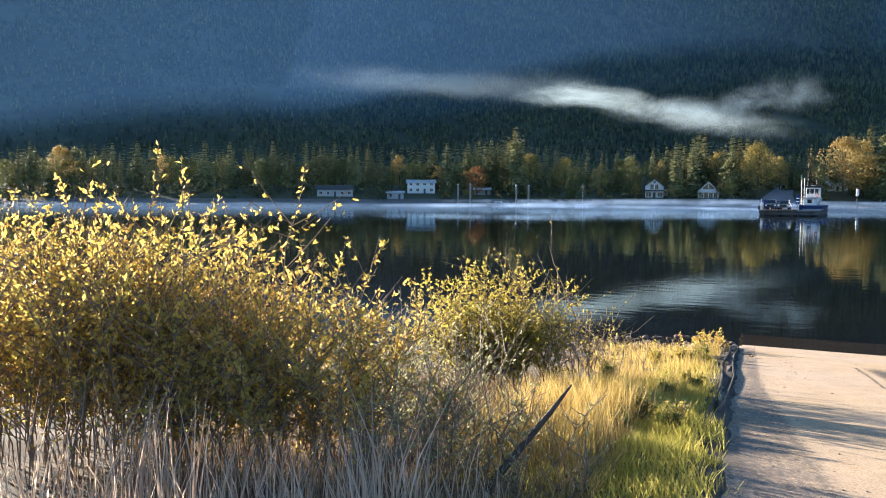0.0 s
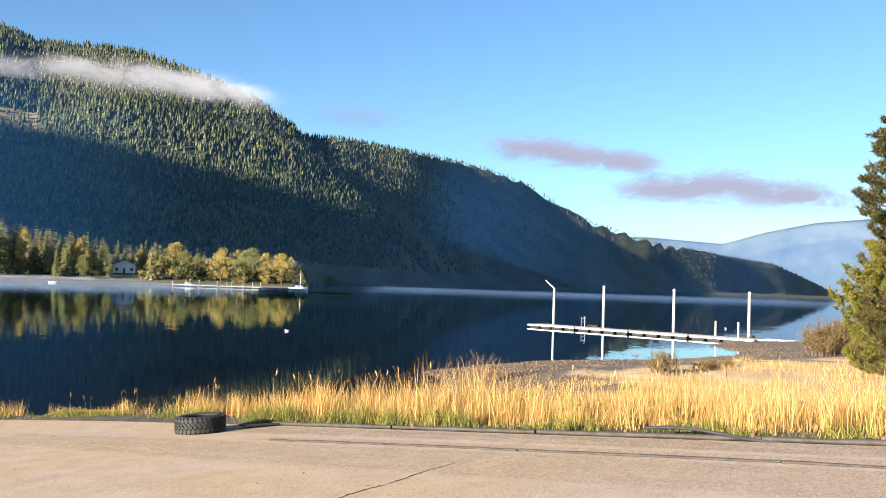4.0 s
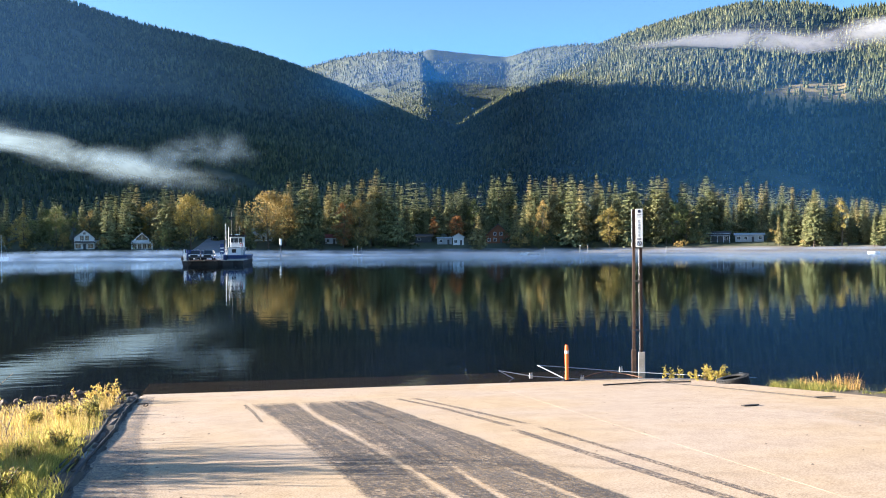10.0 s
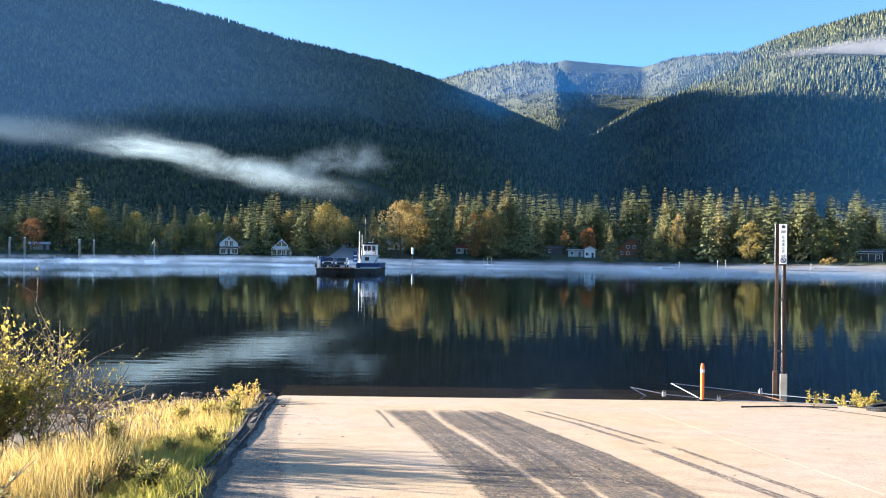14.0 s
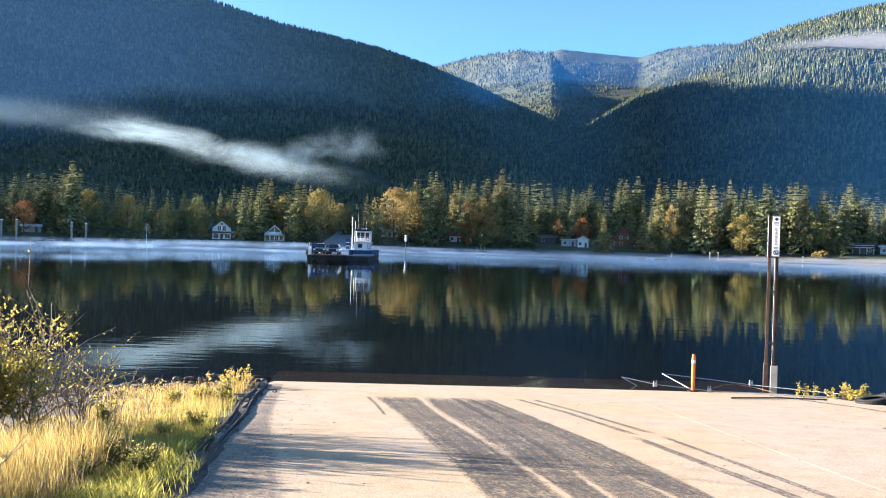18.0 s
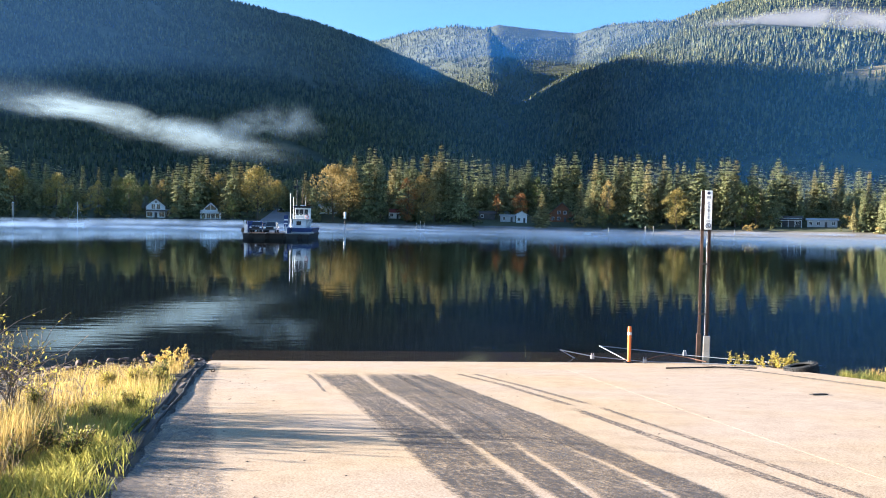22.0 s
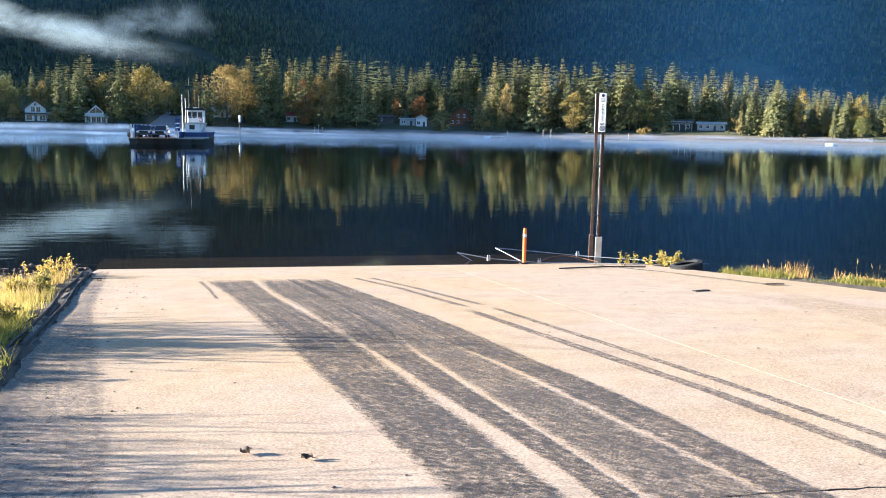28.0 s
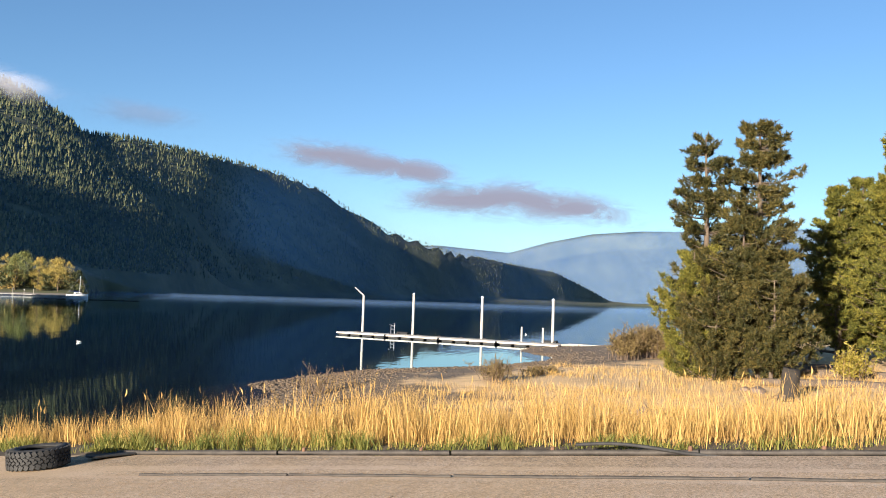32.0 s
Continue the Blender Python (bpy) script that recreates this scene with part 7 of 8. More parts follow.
shrub("low_shrub", [(33.1, 9.4, 1.1), (33.5, 9.8, 0.9)], 1.0, 60, LEAF_BROWN, 0.06, 50, "low brown-green shrub on the beach", 59, 0.15, 0.6, STEM)
for k, (x, y, h) in enumerate(((36.0, 8.6, 0.5), (37.5, 8.8, 0.5), (39, 8.4, 0.4))):
    shrub("low_shrub", [(x, y, h), (x + 0.3, y + 0.1, h * 0.9)], 0.5, 22, LEAF_BROWN, 0.06, 40, "low brown scrub on the beach", 160 + k, 0.1, 0.8, STEM, group="beach scrub")
shrub("twig_bush", [(29.0, 15.0, 1.5), (29.5, 15.1, 1.0), (28.6, 15.2, 1.2)], 1.2, 30, LEAF_TAN, 0.05, 14, "bare brown twig bush on the spit", 61, 0.5, 0.6, STEM, thick=0.014)
shrub("brown_bush", [(54.5, 6.2, 2.4), (55.5, 5.6, 2.2), (56.5, 5.0, 2.3), (53.7, 6.8, 1.9), (55.2, 4.8, 2.2)], 2.3, 240, LEAF_BROWN, 0.09, 130, "rounded brown autumn bush by the beach", 62, 0.05, 0.5, STEM, forks=9, jitter=0.45)

stick = thing("dead_branch", pose(-3.15, 5.35, float(near_z(np.array(-3.15), np.array(5.35))) + 0.1), "dark broken branch sticking out of the grass", "branch")
part("limb", tube_mesh("limb", [[((-0.3, -0.35, -0.15), 0.035), ((-0.1, 0.0, 0.2), 0.03), ((0.15, 0.28, 0.58), 0.022), ((0.27, 0.42, 0.78), 0.008)], [((-0.1, 0.0, 0.2), 0.012), ((-0.25, 0.15, 0.42), 0.004)]], 7), BARK, stick)


# ---- stones ----
def stone_mesh(seed, flat=0.65):
    rng = np.random.default_rng(seed)
    bm = bmesh.new()
    bmesh.ops.create_icosphere(bm, subdivisions=1, radius=1)
    for v in bm.verts:
        v.co = Vector(v.co) * (1 + 0.25 * rng.normal())
        v.co.z *= flat
    me = bpy.data.meshes.new("stone")
    bm.to_mesh(me)
    bm.free()
    me.materials.append(ROCK)
    return me


STONES = [stone_mesh(70 + k) for k in range(6)]


def riprap():
    """The loose rocks along the bank's waterline: the larger ones each a stone of its own, the small ones joined."""
    rng = np.random.default_rng(71)
    V, F, at = [], [], 0
    for q in range(1000):
        big = q < 230
        x = rng.uniform(-9.0, -4.3)
        shore = float(np.interp(x, SHORE_X, SHORE_Y))
        y = shore - abs(rng.normal()) * (2.2 if big else 3.6) + 0.3
        s = rng.uniform(0.045, 0.1) * (1.5 if rng.random() < 0.15 else 1) if big else rng.uniform(0.025, 0.055)
        z, spin = float(near_z(np.array(x), np.array(y))) + 0.2 * s, rng.uniform(0, 360)
        m = pose(x, y, z, 0, 0, spin) @ Matrix.Diagonal((s, s * rng.uniform(0.7, 1.2), s, 1))
        me = STONES[int(rng.integers(6))]
        if big:
            ob = new("rock", me)
            ob.matrix_basis = m
            tagged(ob, "grey-brown riprap rock at the waterline", "rock", "riprap rocks")
        else:
            V += [(m @ v.co)[:] for v in me.vertices]
            F += [[i + at for i in p.vertices] for p in me.polygons]
            at += len(me.vertices)
    tagged(part("small_stones", mesh_of("small_stones", V, np.array(F)), ROCK), "small grey-brown stones among the bank grass", "stones", kind="stuff")


riprap()


def pebbles():
    rng = np.random.default_rng(72)
    base = [np.array([v.co[:] for v in m.vertices]) for m in STONES[:3]]
    tri = np.array([p.vertices[:] for p in STONES[0].polygons])
    V, F, at = [], [], 0
    x = np.concatenate([rng.uniform(18, 62, 5200), rng.uniform(60, 80, 700), rng.uniform(29, 46, 2500)])
    y = np.interp(x, SHORE_X, SHORE_Y) - np.abs(rng.normal(size=len(x))) * 2.6 + 0.5
    z = near_z(x, y)
    for i in range(len(x)):
        s = 0.03 + 0.07 * rng.random() ** 3
        v = base[i % 3] * s
        a = rng.uniform(0, 6.28)
        c, n = np.cos(a), np.sin(a)
        V.append(np.stack([v[:, 0] * c - v[:, 1] * n + x[i], v[:, 0] * n + v[:, 1] * c + y[i], v[:, 2] + z[i]], -1))
        F.append(tri + at)
        at += len(v)
    tagged(part("beach_stones", mesh_of("beach_stones", np.concatenate(V), np.concatenate(F)), PEBBLE), "brown stones scattered along the beach", "stones", kind="stuff")


pebbles()
for x, y, s in ((31.6, 0.1, 0.3), (31.9, 0.5, 0.2), (24.5, 3.2, 0.35), (40.5, -1.2, 0.25), (33.4, -1.6, 0.22)):
    ob = new("rock", STONES[int(x) % 6])
    ob.matrix_basis = pose(x, y, float(near_z(np.array(x), np.array(y))) + 0.1 * s, 0, 0, x * 40) @ Matrix.Diagonal((s, s, s, 1))
    tagged(ob, "pale boulder lying on the sand", "rock", "beach boulders")


# ---- stump and logs ----
def stump():
    x, y = 29.7, -0.7
    ob = thing("tree_stump", pose(x, y, float(near_z(np.array(x), np.array(y))), 3, -4, 30), "weathered dark tree stump on the sand", "stump")
    rng = np.random.default_rng(81)
    n = 14
    rows = [(0.36, -0.1), (0.29, 0.12), (0.26, 0.5), (0.27, 0.85), (0.24, 1.0), (0.12, 0.98), (0.01, 0.95)]
    wob = 1 + 0.09 * rng.normal(size=n)
    v = np.array([[r * wob[k] * np.cos(k * 2 * np.pi / n), r * wob[k] * np.sin(k * 2 * np.pi / n), z + 0.03 * rng.normal() * (z > 0.8)] for r, z in rows for k in range(n)])
    i, j = np.meshgrid(np.arange(len(rows) - 1), np.arange(n), indexing="ij")
    f = np.stack([i * n + j, i * n + (j + 1) % n, (i + 1) * n + (j + 1) % n, (i + 1) * n + j], -1).reshape(-1, 4)
    part("bole", mesh_of("bole", v, f), STUMPWOOD, ob)
    for k in range(4):
        a = k * 1.6 + 0.4
        part("root", tube_mesh("root", [[((0.2 * math.cos(a), 0.2 * math.sin(a), 0.15), 0.1), ((0.6 * math.cos(a), 0.6 * math.sin(a), -0.05), 0.04)]], 6), BARK, ob)


stump()
for x, y, l, r, rz, words in ((34.5, -2.6, 5.0, 0.16, 8, "grey driftwood log lying on the sand"), (39.5, -3.6, 4.2, 0.2, -6, "thick weathered log in the shade"), (43.0, -2.8, 3.5, 0.22, 12, "dark weathered log beneath the trees"), (26.5, 12.8, 2.0, 0.07, 60, "thin driftwood stick on the beach")):
    ob = thing("driftwood_log", pose(x, y, float(near_z(np.array(x), np.array(y))) + r * 0.6, 0, 0, rz + 90), words, "log", "driftwood logs")
    part("trunk", tube_mesh("trunk", [[((t * l, 0.06 * math.sin(t * 9), 0.02 * math.cos(t * 7)), r * (1.05 - 0.3 * t)) for t in np.linspace(-0.5, 0.5, 8)]], 9), BARK, ob)
    part("branch_stub", tube_mesh("branch_stub", [[((0.1 * l, 0, 0), r * 0.35), ((0.16 * l, 0.1, r * 2.0), r * 0.15)]], 5), BARK, ob)


# ---- pines on the right ----
def pine(name, x, y, height, width, seed, words, material, low=0.1, tufts_n=2600, tuft=0.26, shape=0.75, trunk=0.16, upward=0.45, crown=1.6):
    """A pine or cedar: trunk, limbs that turn up at the tips, and balls of needles gathered on the outer limbs."""
    rng = np.random.default_rng(seed)
    z0 = float(near_z(np.array(x), np.array(y)))
    ob = thing(name, pose(x, y, z0 - 0.05), words, "tree", "pines by the beach")
    H = height

    def axis(t):
        return np.array([0.05 * np.sin(5 * t), 0.06 * np.sin(4 * t + seed), H * t])

    lines = [[(axis(t), trunk * (1 - 0.9 * t) + 0.01) for t in np.linspace(0, 1, 10)]]
    C, D = [], []
    n = int(H * 17)
    each = max(4, tufts_n // n)
    for q in range(n):
        t = low + (0.985 - low) * rng.random() ** 0.95
        t = t + 0.6 * (np.round(t * H * 1.5) / (H * 1.5) - t)      # limbs in tiers, a year's growth apart
        a = rng.uniform(0, 2 * np.pi)
        lobe = 1 + 0.3 * np.sin(2 * a + seed + 9 * t) + 0.3 * np.sin(19 * t + a)
        L = width * 0.5 * (1 - t ** crown) ** shape * rng.uniform(0.6, 1.05) * lobe + 0.15
        out = np.array([np.cos(a), np.sin(a), 0.0])
        pts = [axis(t) + out * L * u + np.array([0, 0, L * (upward * u * u - 0.15 * u)]) for u in (0, 0.35, 0.7, 1.0)]
        lines.append([(p, 0.03 * (1 - 0.75 * i / 3) * min(1.0, L)) for i, p in enumerate(pts)])
        u = 1.0 - 0.62 * rng.random(each) ** 1.5
        P = np.array([np.interp(u, (0, 0.35, 0.7, 1.0), [p[i] for p in pts]) for i in range(3)]).T
        C.append(P + rng.normal(size=(each, 3)) * (0.05 + 0.16 * L * (1 - u))[:, None])
        D.append(unit(out * 0.7 + rng.normal(size=(each, 3)) * 0.35 + np.array([0, 0, 0.8])))
    C, D = np.concatenate(C), np.concatenate(D)
    part("trunk", tube_mesh("trunk", lines[:1], 8), BARK, ob)
    tagged(part("branchwork", tube_mesh("branchwork", lines[1:], 4), BARK, ob), kind="stuff")
    # each ball: needles fanned round a short shoot
    k = 24
    root = np.repeat(C, k, 0) + np.repeat(D, k, 0) * (rng.random(len(C) * k) * tuft * 0.8)[:, None]
    way = unit(np.repeat(D, k, 0) * 0.9 + rng.normal(size=(len(C) * k, 3)) * 0.75)
    size = rng.uniform(0.6, 1.15, len(root)) * tuft
    side = unit(np.cross(way, rng.normal(size=way.shape))) * (size * 0.1)[:, None]
    V = np.stack([root - side, root + side, root + way * size[:, None]], 1).reshape(-1, 3)
    part("needles", mesh_of("needles", V, np.arange(len(V)).reshape(-1, 3)), material, ob)
    return ob


pine("pine_tree", 38.6, 2.0, 10.0, 2.5, 91, "tall lodgepole pine standing on the beach", PINE, 0.1, 2300, 0.22, shape=0.5, trunk=0.2, crown=2.4)
pine("pine_tree", 38.2, -0.15, 10.4, 3.1, 92, "tall pine with a dense dark crown", PINE, 0.1, 2900, 0.22, shape=0.5, trunk=0.22, crown=2.4)
pine("pine_tree", 37.6, 0.45, 6.4, 4.0, 93, "bushy pine filling the foot of the group", PINE, 0.0, 3400, 0.19, shape=0.5, trunk=0.14)
pine("cedar_tree", 38.2, 2.45, 5.2, 2.8, 94, "rounded yellow-green cedar beside the pines", JUNIPER, 0.0, 3400, 0.16, shape=0.4, trunk=0.1, upward=0.8, crown=2.4)
pine("cedar_tree", 36.9, 1.5, 3.6, 3.2, 95, "low spreading cedar at the foot of the pines", PINE, 0.0, 2400, 0.17, shape=0.4, trunk=0.08, upward=0.7, crown=2.0)
pine("cedar_tree", 36.8, -0.6, 4.0, 3.2, 96, "low dark cedar at the foot of the pines", PINE, 0.0, 2600, 0.17, shape=0.4, trunk=0.08, upward=0.7, crown=2.0)
for k, (x, y, h, w) in enumerate(((52, -4.7, 9.6, 4.6), (54, -6.1, 10.4, 4.6), (50, -7.3, 12.2, 5.4), (56, -8.8, 13.0, 5.4), (47, -8.4, 11.6, 5.0), (60, -6.6, 9.0, 5.0), (62, -9.4, 11.0, 5.0))):
    pine("pine_tree", x, y, h, w, 100 + k, "bright green pine at the edge of the grass", JUNIPER if k != 3 else PINE, 0.05, 3400, 0.26, shape=0.75, trunk=0.2)


# ---- the dock ----
def dock():
    """A long floating dock held by steel piles, with a ramp to the shore."""
    far, near = Vector((77.0, 35.6, 0)), Vector((71.2, 13.4, 0))
    way = (near - far).normalized()
    head = math.degrees(math.atan2(way.x, way.y))
    ob = thing("floating_dock", pose(far.x, far.y, 0, 0, 0, -head), "long pale floating dock held by steel piles", "dock")
    L = (near - far).length
    n = 4
    for q in range(n):
        a, b = L * q / n + 0.1, L * (q + 1) / n - 0.1
        sec = part("section", boxed(-1.1, 1.1, a, b, 0.2, 0.28, bevel=0.02), PALEWOOD, ob)
        part("fascia", boxed(-1.16, -1.1, a, b, 0.14, 0.27), PALEWOOD, sec)
        part("fascia", boxed(1.1, 1.16, a, b, 0.14, 0.27), PALEWOOD, sec)
        for i in range(4):
            y = a + (i + 0.5) * (b - a) / 4
            part("pontoon", boxed(-1.0, 1.0, y - 0.55, y + 0.55, -0.3, 0.19, bevel=0.04), BLACK, sec)
    # piles, by their headings, standing in a row beside the deck
    row = far - 1.35 * Vector((way.y, -way.x, 0))
    for az, top, arm in ((67.03, 3.75, True), (70.28, 4.0, False), (74.75, 3.9, False), (79.34, 3.85, False)):
        d = Vector((math.sin(radians(az)), math.cos(radians(az)), 0))
        gap = row - Vector((0.18, 1.06, 0))
        s = (gap.x * way.y - gap.y * way.x) / (d.x * way.y - d.y * way.x)
        along = (d * s - gap).dot(way)
        pl = part("steel_post", tube_mesh("steel_post", [[((-1.35, along, -3), 0.12), ((-1.35, along, top), 0.11)]], 12), PALEWOOD, ob, "pale round steel post")
        part("pile_guide", boxed(-1.6, -1.1, along - 0.28, along + 0.28, 0.16, 0.3), IRON, ob)
        if arm:
            part("lamp_arm", tube_mesh("lamp_arm", [[((-1.35, along, top), 0.07), ((-1.35, along - 1.1, top + 0.75), 0.05)]], 6), PALEWOOD, pl)
        else:
            part("pile_cap", tube_mesh("pile_cap", [[((-1.35, along, top), 0.17), ((-1.35, along, top + 0.15), 0.02)]], 10), WHITE, pl)
    for y, h in ((4.7, 1.15), (5.1, 1.25)):
        part("ladder_rail", tube_mesh("ladder_rail", [[((-1.2, y, -0.5), 0.04), ((-1.2, y, h), 0.04), ((-0.9, y, h), 0.04)]], 6), STEEL, ob)
    for z in (0.7, 1.0):
        part("ladder_rung", tube_mesh("ladder_rung", [[((-1.2, 4.7, z), 0.03), ((-1.2, 5.1, z), 0.03)]], 6), STEEL, ob)
    for y in (L - 4.6, L - 2.6):
        part("mooring_post", tube_mesh("mooring_post", [[((-1.25, y, -1), 0.08), ((-1.25, y, 1.5), 0.08)]], 8), PALEWOOD, ob)
    for y in (5.9, L - 2.0):
        part("float_drum", tube_mesh("float_drum", [[((-1.5, y - 0.6, 0.2), 0.3), ((-1.5, y + 0.6, 0.2), 0.3)]], 10), RUBBER, ob)
    gw = part("gangway", prism([(-0.7, 0.22), (0.7, 0.22), (0.7, 0.29), (-0.7, 0.29)], L, L + 7.5), GREYWOOD, ob)
    for x in (-0.7, 0.7):
        part("kerb_rail", boxed(x - 0.05, x + 0.05, L, L + 7.5, 0.29, 0.36), GREYWOOD, gw)
    for y in np.linspace(1.0, L - 1, 10):
        part("cleat", boxed(-1.05, -0.85, y - 0.12, y + 0.12, 0.28, 0.36), IRON, ob)
    return ob


dock()


def gull(x, y, rz):
    ob = thing("gull", pose(x, y, 0, 0, 0, rz) @ Matrix.Scale(0.65, 4), "white gull floating on the calm water", "bird", "floating gulls")
    bm = bmesh.new()
    bmesh.ops.create_uvsphere(bm, u_segments=12, v_segments=8, radius=1, matrix=Matrix.Translation((0, 0, 0.06)) @ Matrix.Diagonal((0.24, 0.1, 0.1, 1)))
    part("body", bm, WHITE, ob)
    bm = bmesh.new()
    bmesh.ops.create_uvsphere(bm, u_segments=10, v_segments=6, radius=0.055, matrix=Matrix.Translation((0.21, 0, 0.2)))
    part("head", bm, WHITE, ob)
    part("neck", tube_mesh("neck", [[((0.16, 0, 0.08), 0.06), ((0.2, 0, 0.18), 0.04)]], 6), WHITE, ob)
    part("bill", tube_mesh("bill", [[((0.25, 0, 0.2), 0.014), ((0.31, 0, 0.19), 0.004)]], 5), ORANGE, ob)
    part("tail", tube_mesh("tail", [[((-0.18, 0, 0.08), 0.06), ((-0.34, 0, 0.12), 0.015)]], 6), DARKSIDING, ob)


gull(48.3, 41.7, 150)
gull(96.0, 22.0, 40)


# ---- fog, mist, cloud and tinted haze sheets ----
def veil(name, az0, az1, r, rows, material, words, lift=0.0, steps=24, tall=6, wave=0.0, category="fog"):
    """A drifting bank: a curved sheet following rows of (share along, low, high) in degrees above the eye."""
    ob = thing(name, Matrix(), words, category, kind="stuff")
    u = np.linspace(0, 1, steps)
    az = np.radians(az0 + (az1 - az0) * u)
    lo = np.interp(u, [q[0] for q in rows], [q[1] for q in rows])
    hi = np.interp(u, [q[0] for q in rows], [q[2] for q in rows])
    w = np.linspace(0, 1, tall)
    el = np.radians(lo[:, None] + (hi - lo)[:, None] * w + lift)
    bulge = r * (1 - 0.012 * np.sin(np.pi * w)[None] + wave * np.sin(9 * u)[:, None])
    v = np.stack([bulge * np.sin(az)[:, None], bulge * np.cos(az)[:, None], 3.7 + bulge * np.tan(el)], -1).reshape(-1, 3)
    uv = np.stack([np.repeat(u[:, None], tall, 1), np.repeat(w[None], steps, 0)], -1).reshape(-1, 2)
    i, j = np.meshgrid(np.arange(steps - 1), np.arange(tall - 1), indexing="ij")
    f = np.stack([i * tall + j, i * tall + j + 1, (i + 1) * tall + j + 1, (i + 1) * tall + j], -1).reshape(-1, 4)
    part("wisp", smooth(mesh_of("wisp", v, f, uv)), material, ob)
    return ob


veil("fog_bank", 18, 50.5, 1400, [(0, 11.5, 12.6), (0.18, 11.6, 13.3), (0.33, 11.0, 13.6), (0.42, 10.6, 12.9), (0.55, 10.6, 13.8), (0.7, 10.4, 13.7), (0.85, 10.2, 13.2), (1, 10.2, 11.6)], FOG, "pale fog bank lying along the mountain shoulder", steps=40)
veil("mist_streak", -24.5, -2.2, 442, [(0, 5.4, 7.2), (0.25, 5.0, 8.0), (0.42, 4.0, 7.7), (0.55, 3.2, 7.0), (0.7, 2.6, 6.3), (0.85, 2.4, 5.7), (1, 2.8, 4.8)], SMOKE, "pale mist streak sinking into the far trees", steps=40)
veil("mist_streak", -18, -3, 446, [(0, 5.6, 7.2), (0.5, 4.2, 6.6), (1, 2.9, 4.6)], PLUME, "veil of thin mist round the pale streak", steps=30)
TAIL = vapour("faint tail of mist", 0.1, 0.02, -0.2, 1.3, (0.5, 0.72, 1.0), stretch=(1, 1, 2.4), fade=(0.4, 0.5))
veil("mist_streak", -40, -12, 450, [(0, 6.4, 9.6), (0.5, 5.6, 8.8), (1, 4.6, 8.2)], TAIL, "faint tail of mist along the slope", steps=30)
veil("mist_streak", -12, -1.6, 454, [(0, 4.4, 7.0), (0.5, 3.8, 8.4), (0.75, 3.6, 9.0), (1, 3.6, 7.8)], PLUME, "faint smoky mist above the far trees")
veil("thin_cloud", 59, 75.5, 4700, [(0, 8.2, 10.6), (0.4, 7.3, 10.5), (1, 6.4, 8.8)], CLOUD, "grey-lilac wisp of cloud over the lake", category="cloud")
veil("thin_cloud", 66.5, 87, 4750, [(0, 5.2, 7.4), (0.5, 4.4, 8.9), (1, 4.2, 6.4)], CLOUD, "grey-lilac wisp of cloud over the lake", category="cloud")
veil("thin_cloud", 48, 58, 4780, [(0, 9.6, 12.2), (1, 9.4, 11.8)], vapour("faint cloud", 0.4, 0.004, -0.1, 0.9, (0.15, 0.165, 0.24), stretch=(1, 1, 3)), "faint wisp of cloud beside the mountain", category="cloud")


def low_mist(az0, az1, near, far, heights):
    """Mist lying on the lake: thin level sheets a little above the water, thickening with distance."""
    ob = thing("water_mist", Matrix(), "low white mist drifting on the water", "mist", kind="stuff")
    for z0 in heights:
        steps, tall = 120, 24
        u, w = np.linspace(0, 1, steps), np.linspace(0, 1, tall)
        az = np.radians(az0 + (az1 - az0) * u)
        rr = near + (far - near) * w
        x, y = np.outer(np.sin(az), rr), np.outer(np.cos(az), rr)
        z = z0 + 0.03 * lumps(x, y, 30.0)
        uv = np.stack([np.repeat(u[:, None], tall, 1), np.repeat(0.72 * w[None], steps, 0)], -1).reshape(-1, 2)
        i, j = np.meshgrid(np.arange(steps - 1), np.arange(tall - 1), indexing="ij")
        f = np.stack([i * tall + j, i * tall + j + 1, (i + 1) * tall + j + 1, (i + 1) * tall + j], -1).reshape(-1, 4)
        part("wisp", smooth(mesh_of("wisp", np.stack([x, y, z], -1).reshape(-1, 3), f, uv)), HAZE, ob)


for rr, a0, a1 in ((215, -40, 20), (270, -30, 34), (325, -36, 50)):
    low = -math.degrees(math.atan(3.65 / rr))
    veil("water_mist", a0, a1, rr, [(0, low, low + 0.5), (0.3, low, low + 0.8), (0.6, low, low + 0.45), (1, low, low + 0.6)], WISP, "wisps of mist rising off the still water", steps=60, category="mist")
low_mist(-62, 53, 120, 350, (0.4, 0.9))
low_mist(47, 92, 190, 760, (0.45, 1.0))


# A curved sheet standing in for aerial haze, its blue put into the colour.
def blue_haze(az0, az1, r, low, high, words, material, turn=0.0):
    ob = thing("haze_sheet", Matrix(), words, "haze", kind="stuff")
    steps, tall = 80, 10
    u, w = np.linspace(0, 1, steps), np.linspace(0, 1, tall)
    az = np.radians(az0 + (az1 - az0) * u)
    rr = r * np.exp(turn * (az - radians(14)))
    crest = np.interp(np.degrees(az), *high)[:, None]
    el = np.radians(low + (crest - low) * w)
    v = np.stack([np.repeat((rr * np.sin(az))[:, None], tall, 1), np.repeat((rr * np.cos(az))[:, None], tall, 1), 3.7 + rr[:, None] * np.tan(el)], -1).reshape(-1, 3)
    uv = np.stack([np.repeat(u[:, None], tall, 1), np.repeat(w[None], steps, 0)], -1).reshape(-1, 2)
    i, j = np.meshgrid(np.arange(steps - 1), np.arange(tall - 1), indexing="ij")
    f = np.stack([i * tall + j, i * tall + j + 1, (i + 1) * tall + j + 1, (i + 1) * tall + j], -1).reshape(-1, 4)
    part("layer", smooth(mesh_of("layer", v, f, uv)), material, ob)


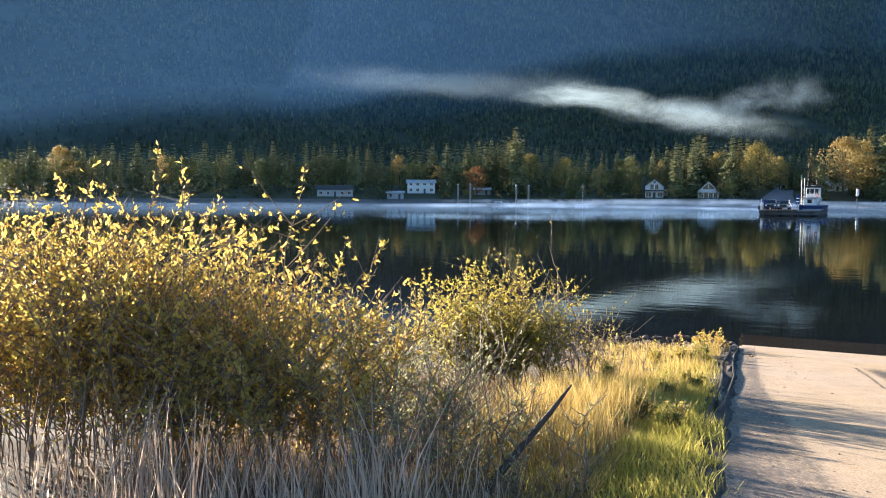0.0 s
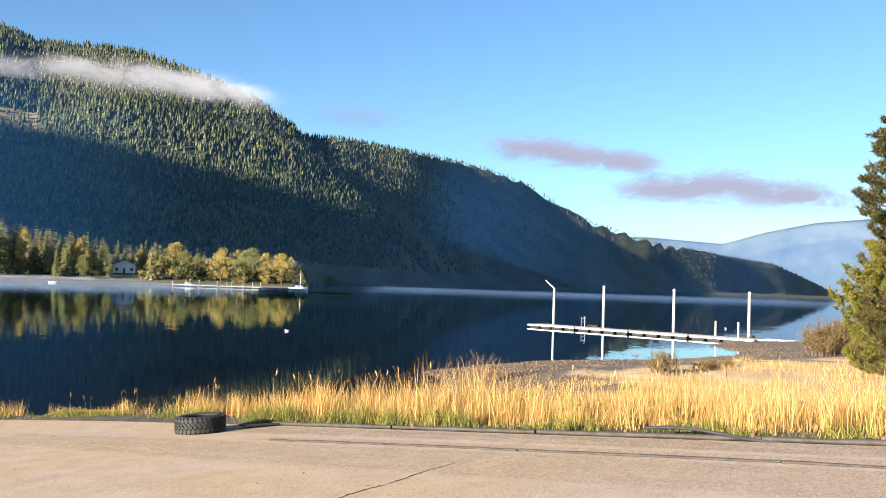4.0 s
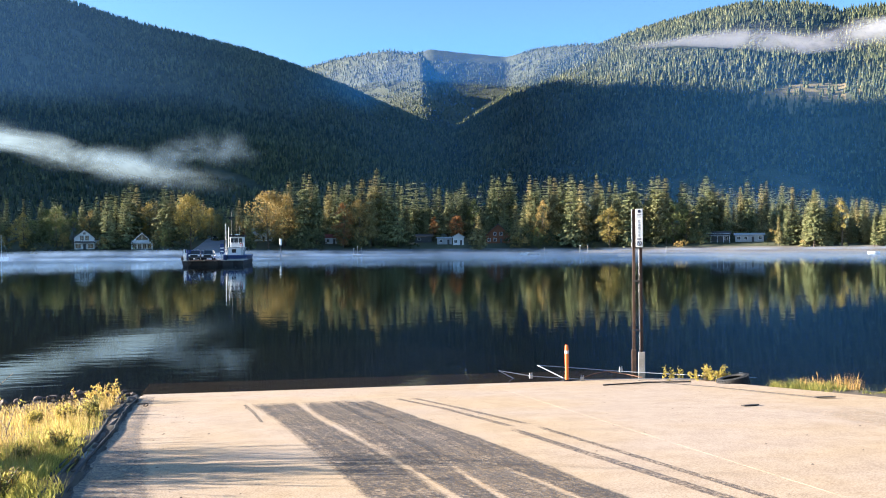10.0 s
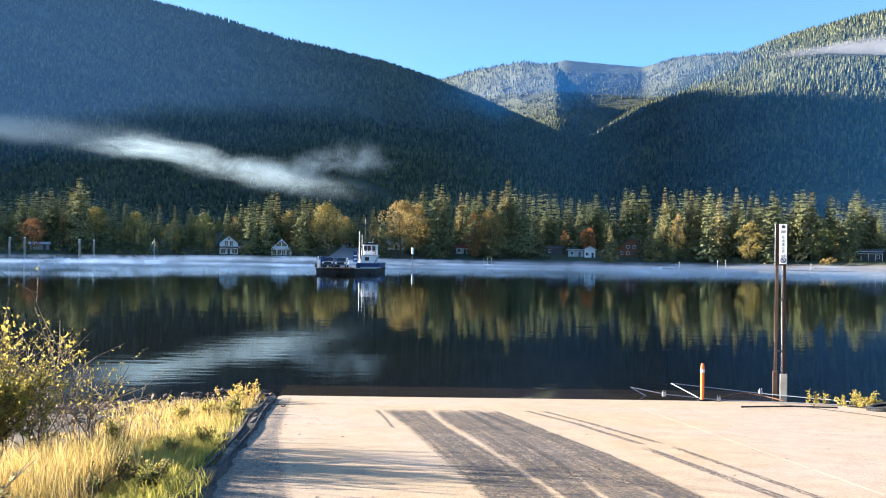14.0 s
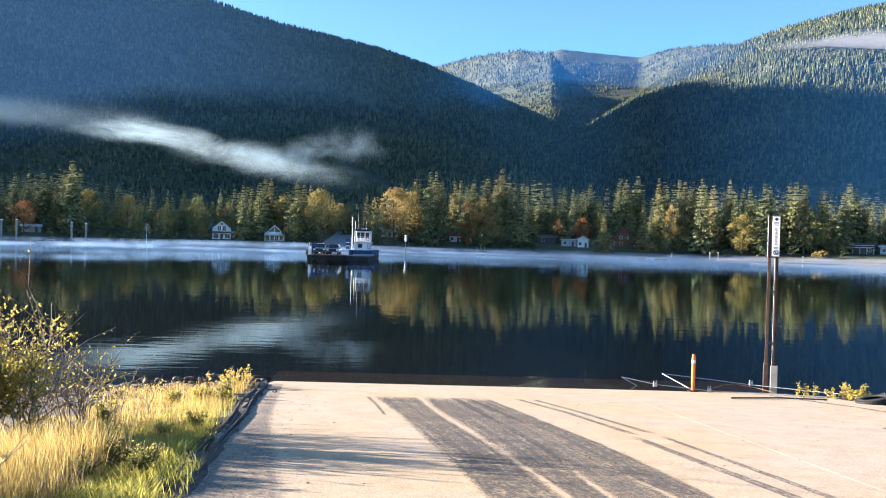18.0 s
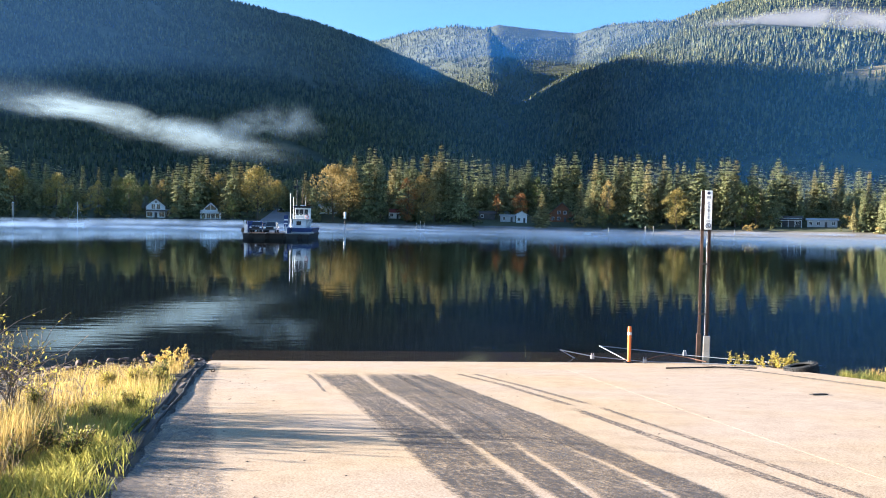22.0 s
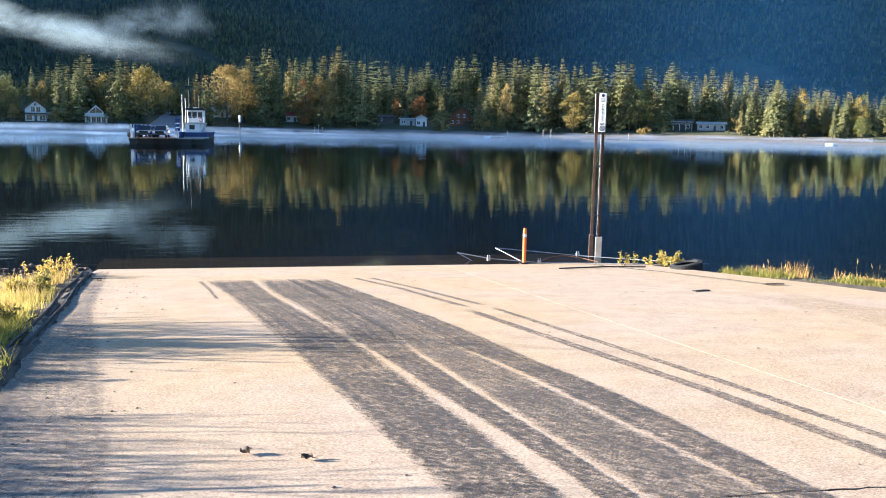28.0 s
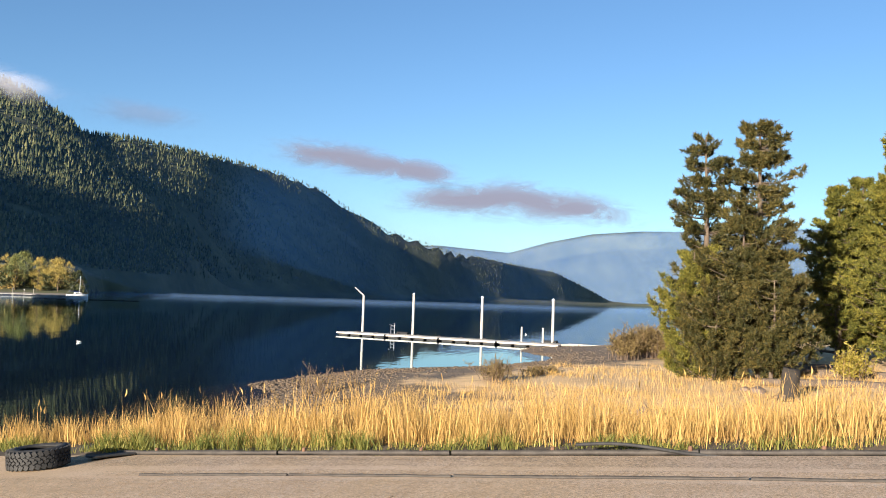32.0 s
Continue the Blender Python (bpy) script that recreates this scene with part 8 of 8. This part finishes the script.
blue_haze(-85, 100, 482, -4, ([-85, -30, -10, 0, 8, 15, 28, 40, 50, 60, 70, 83, 100], [20, 20, 17, 14.5, 15, 15, 17.5, 16.5, 12.5, 10.5, 6.5, 6, 7]), "blue-tinted sheet imitating distance haze behind the far shore", BLUE)
blue_haze(-4, 38, 640, -3, ([-20, -10, -4, 0, 5, 15, 20, 28, 40, 48], [18, 16.5, 15.5, 15, 16, 16, 16.5, 18, 17, 13]), "blue-tinted sheet imitating distance haze before the slopes", SLOPEBLUE, 0.6)
blue_haze(-4, 47, 425, -2, ([-4, 8, 14, 38, 47], [13, 13.5, 14, 13, 10]), "deep blue sheet tinting the shaded valley like haze", VALLEYBLUE)
blue_haze(-95, 12, 530, -4, ([-95, -60, -30, -14, -7, -1, 4, 12], [20, 20, 20.5, 18, 16.5, 15, 13, 9]), "grey-blue sheet tinting the shaded slope like haze", SHADEBLUE)
blue_haze(-6, 24, 2350, -3, ([-14, -5, 5, 18, 24], [15, 15, 15.5, 16, 15]), "blue-tinted sheet imitating haze in the valley between mountains", MIDBLUE, -0.6)
blue_haze(55, 84, 385, -3, ([52, 58, 64, 70, 84], [10.5, 10, 8.5, 5.5, 4]), "blue-tinted sheet imitating haze before the shaded spur", SPURBLUE, 1.6)
# upper edge follows the ridge, so the haze tint colours the mountain only
blue_haze(60, 130, 4530, -3, ([60, 66, 71.8, 76.5, 79, 81.8, 84.9, 87.4, 91, 95.2, 104, 130], [3.3, 3.35, 3.65, 3.3, 4.05, 4.65, 4.9, 5.05, 5.2, 5.3, 5.05, 4]), "pale blue sheet imitating haze before the farthest mountain", FARBLUE)


# ---- what moves ----
def motions():
    """The ferry comes slowly towards the ramp; what stands on its deck rides with it."""
    track = [(0, -19.9, 214.0), (6.5, -19.5, 202.5), (13, -18.9, 191.0), (20, -18.0, 180.0), (28, -16.8, 168.5), (32, -16.2, 162.5)]
    for ob, dx, dy, dz in ((ferry, 0, 0, 0), (truck, -3.7, -11.4, 1.06), (suv, -1.15, -11.2, 1.06), (van, -3.8, -2.0, 1.06)):
        walk(ob, [(t, pose(x + dx, y + dy, dz)) for t, x, y in track])


motions()
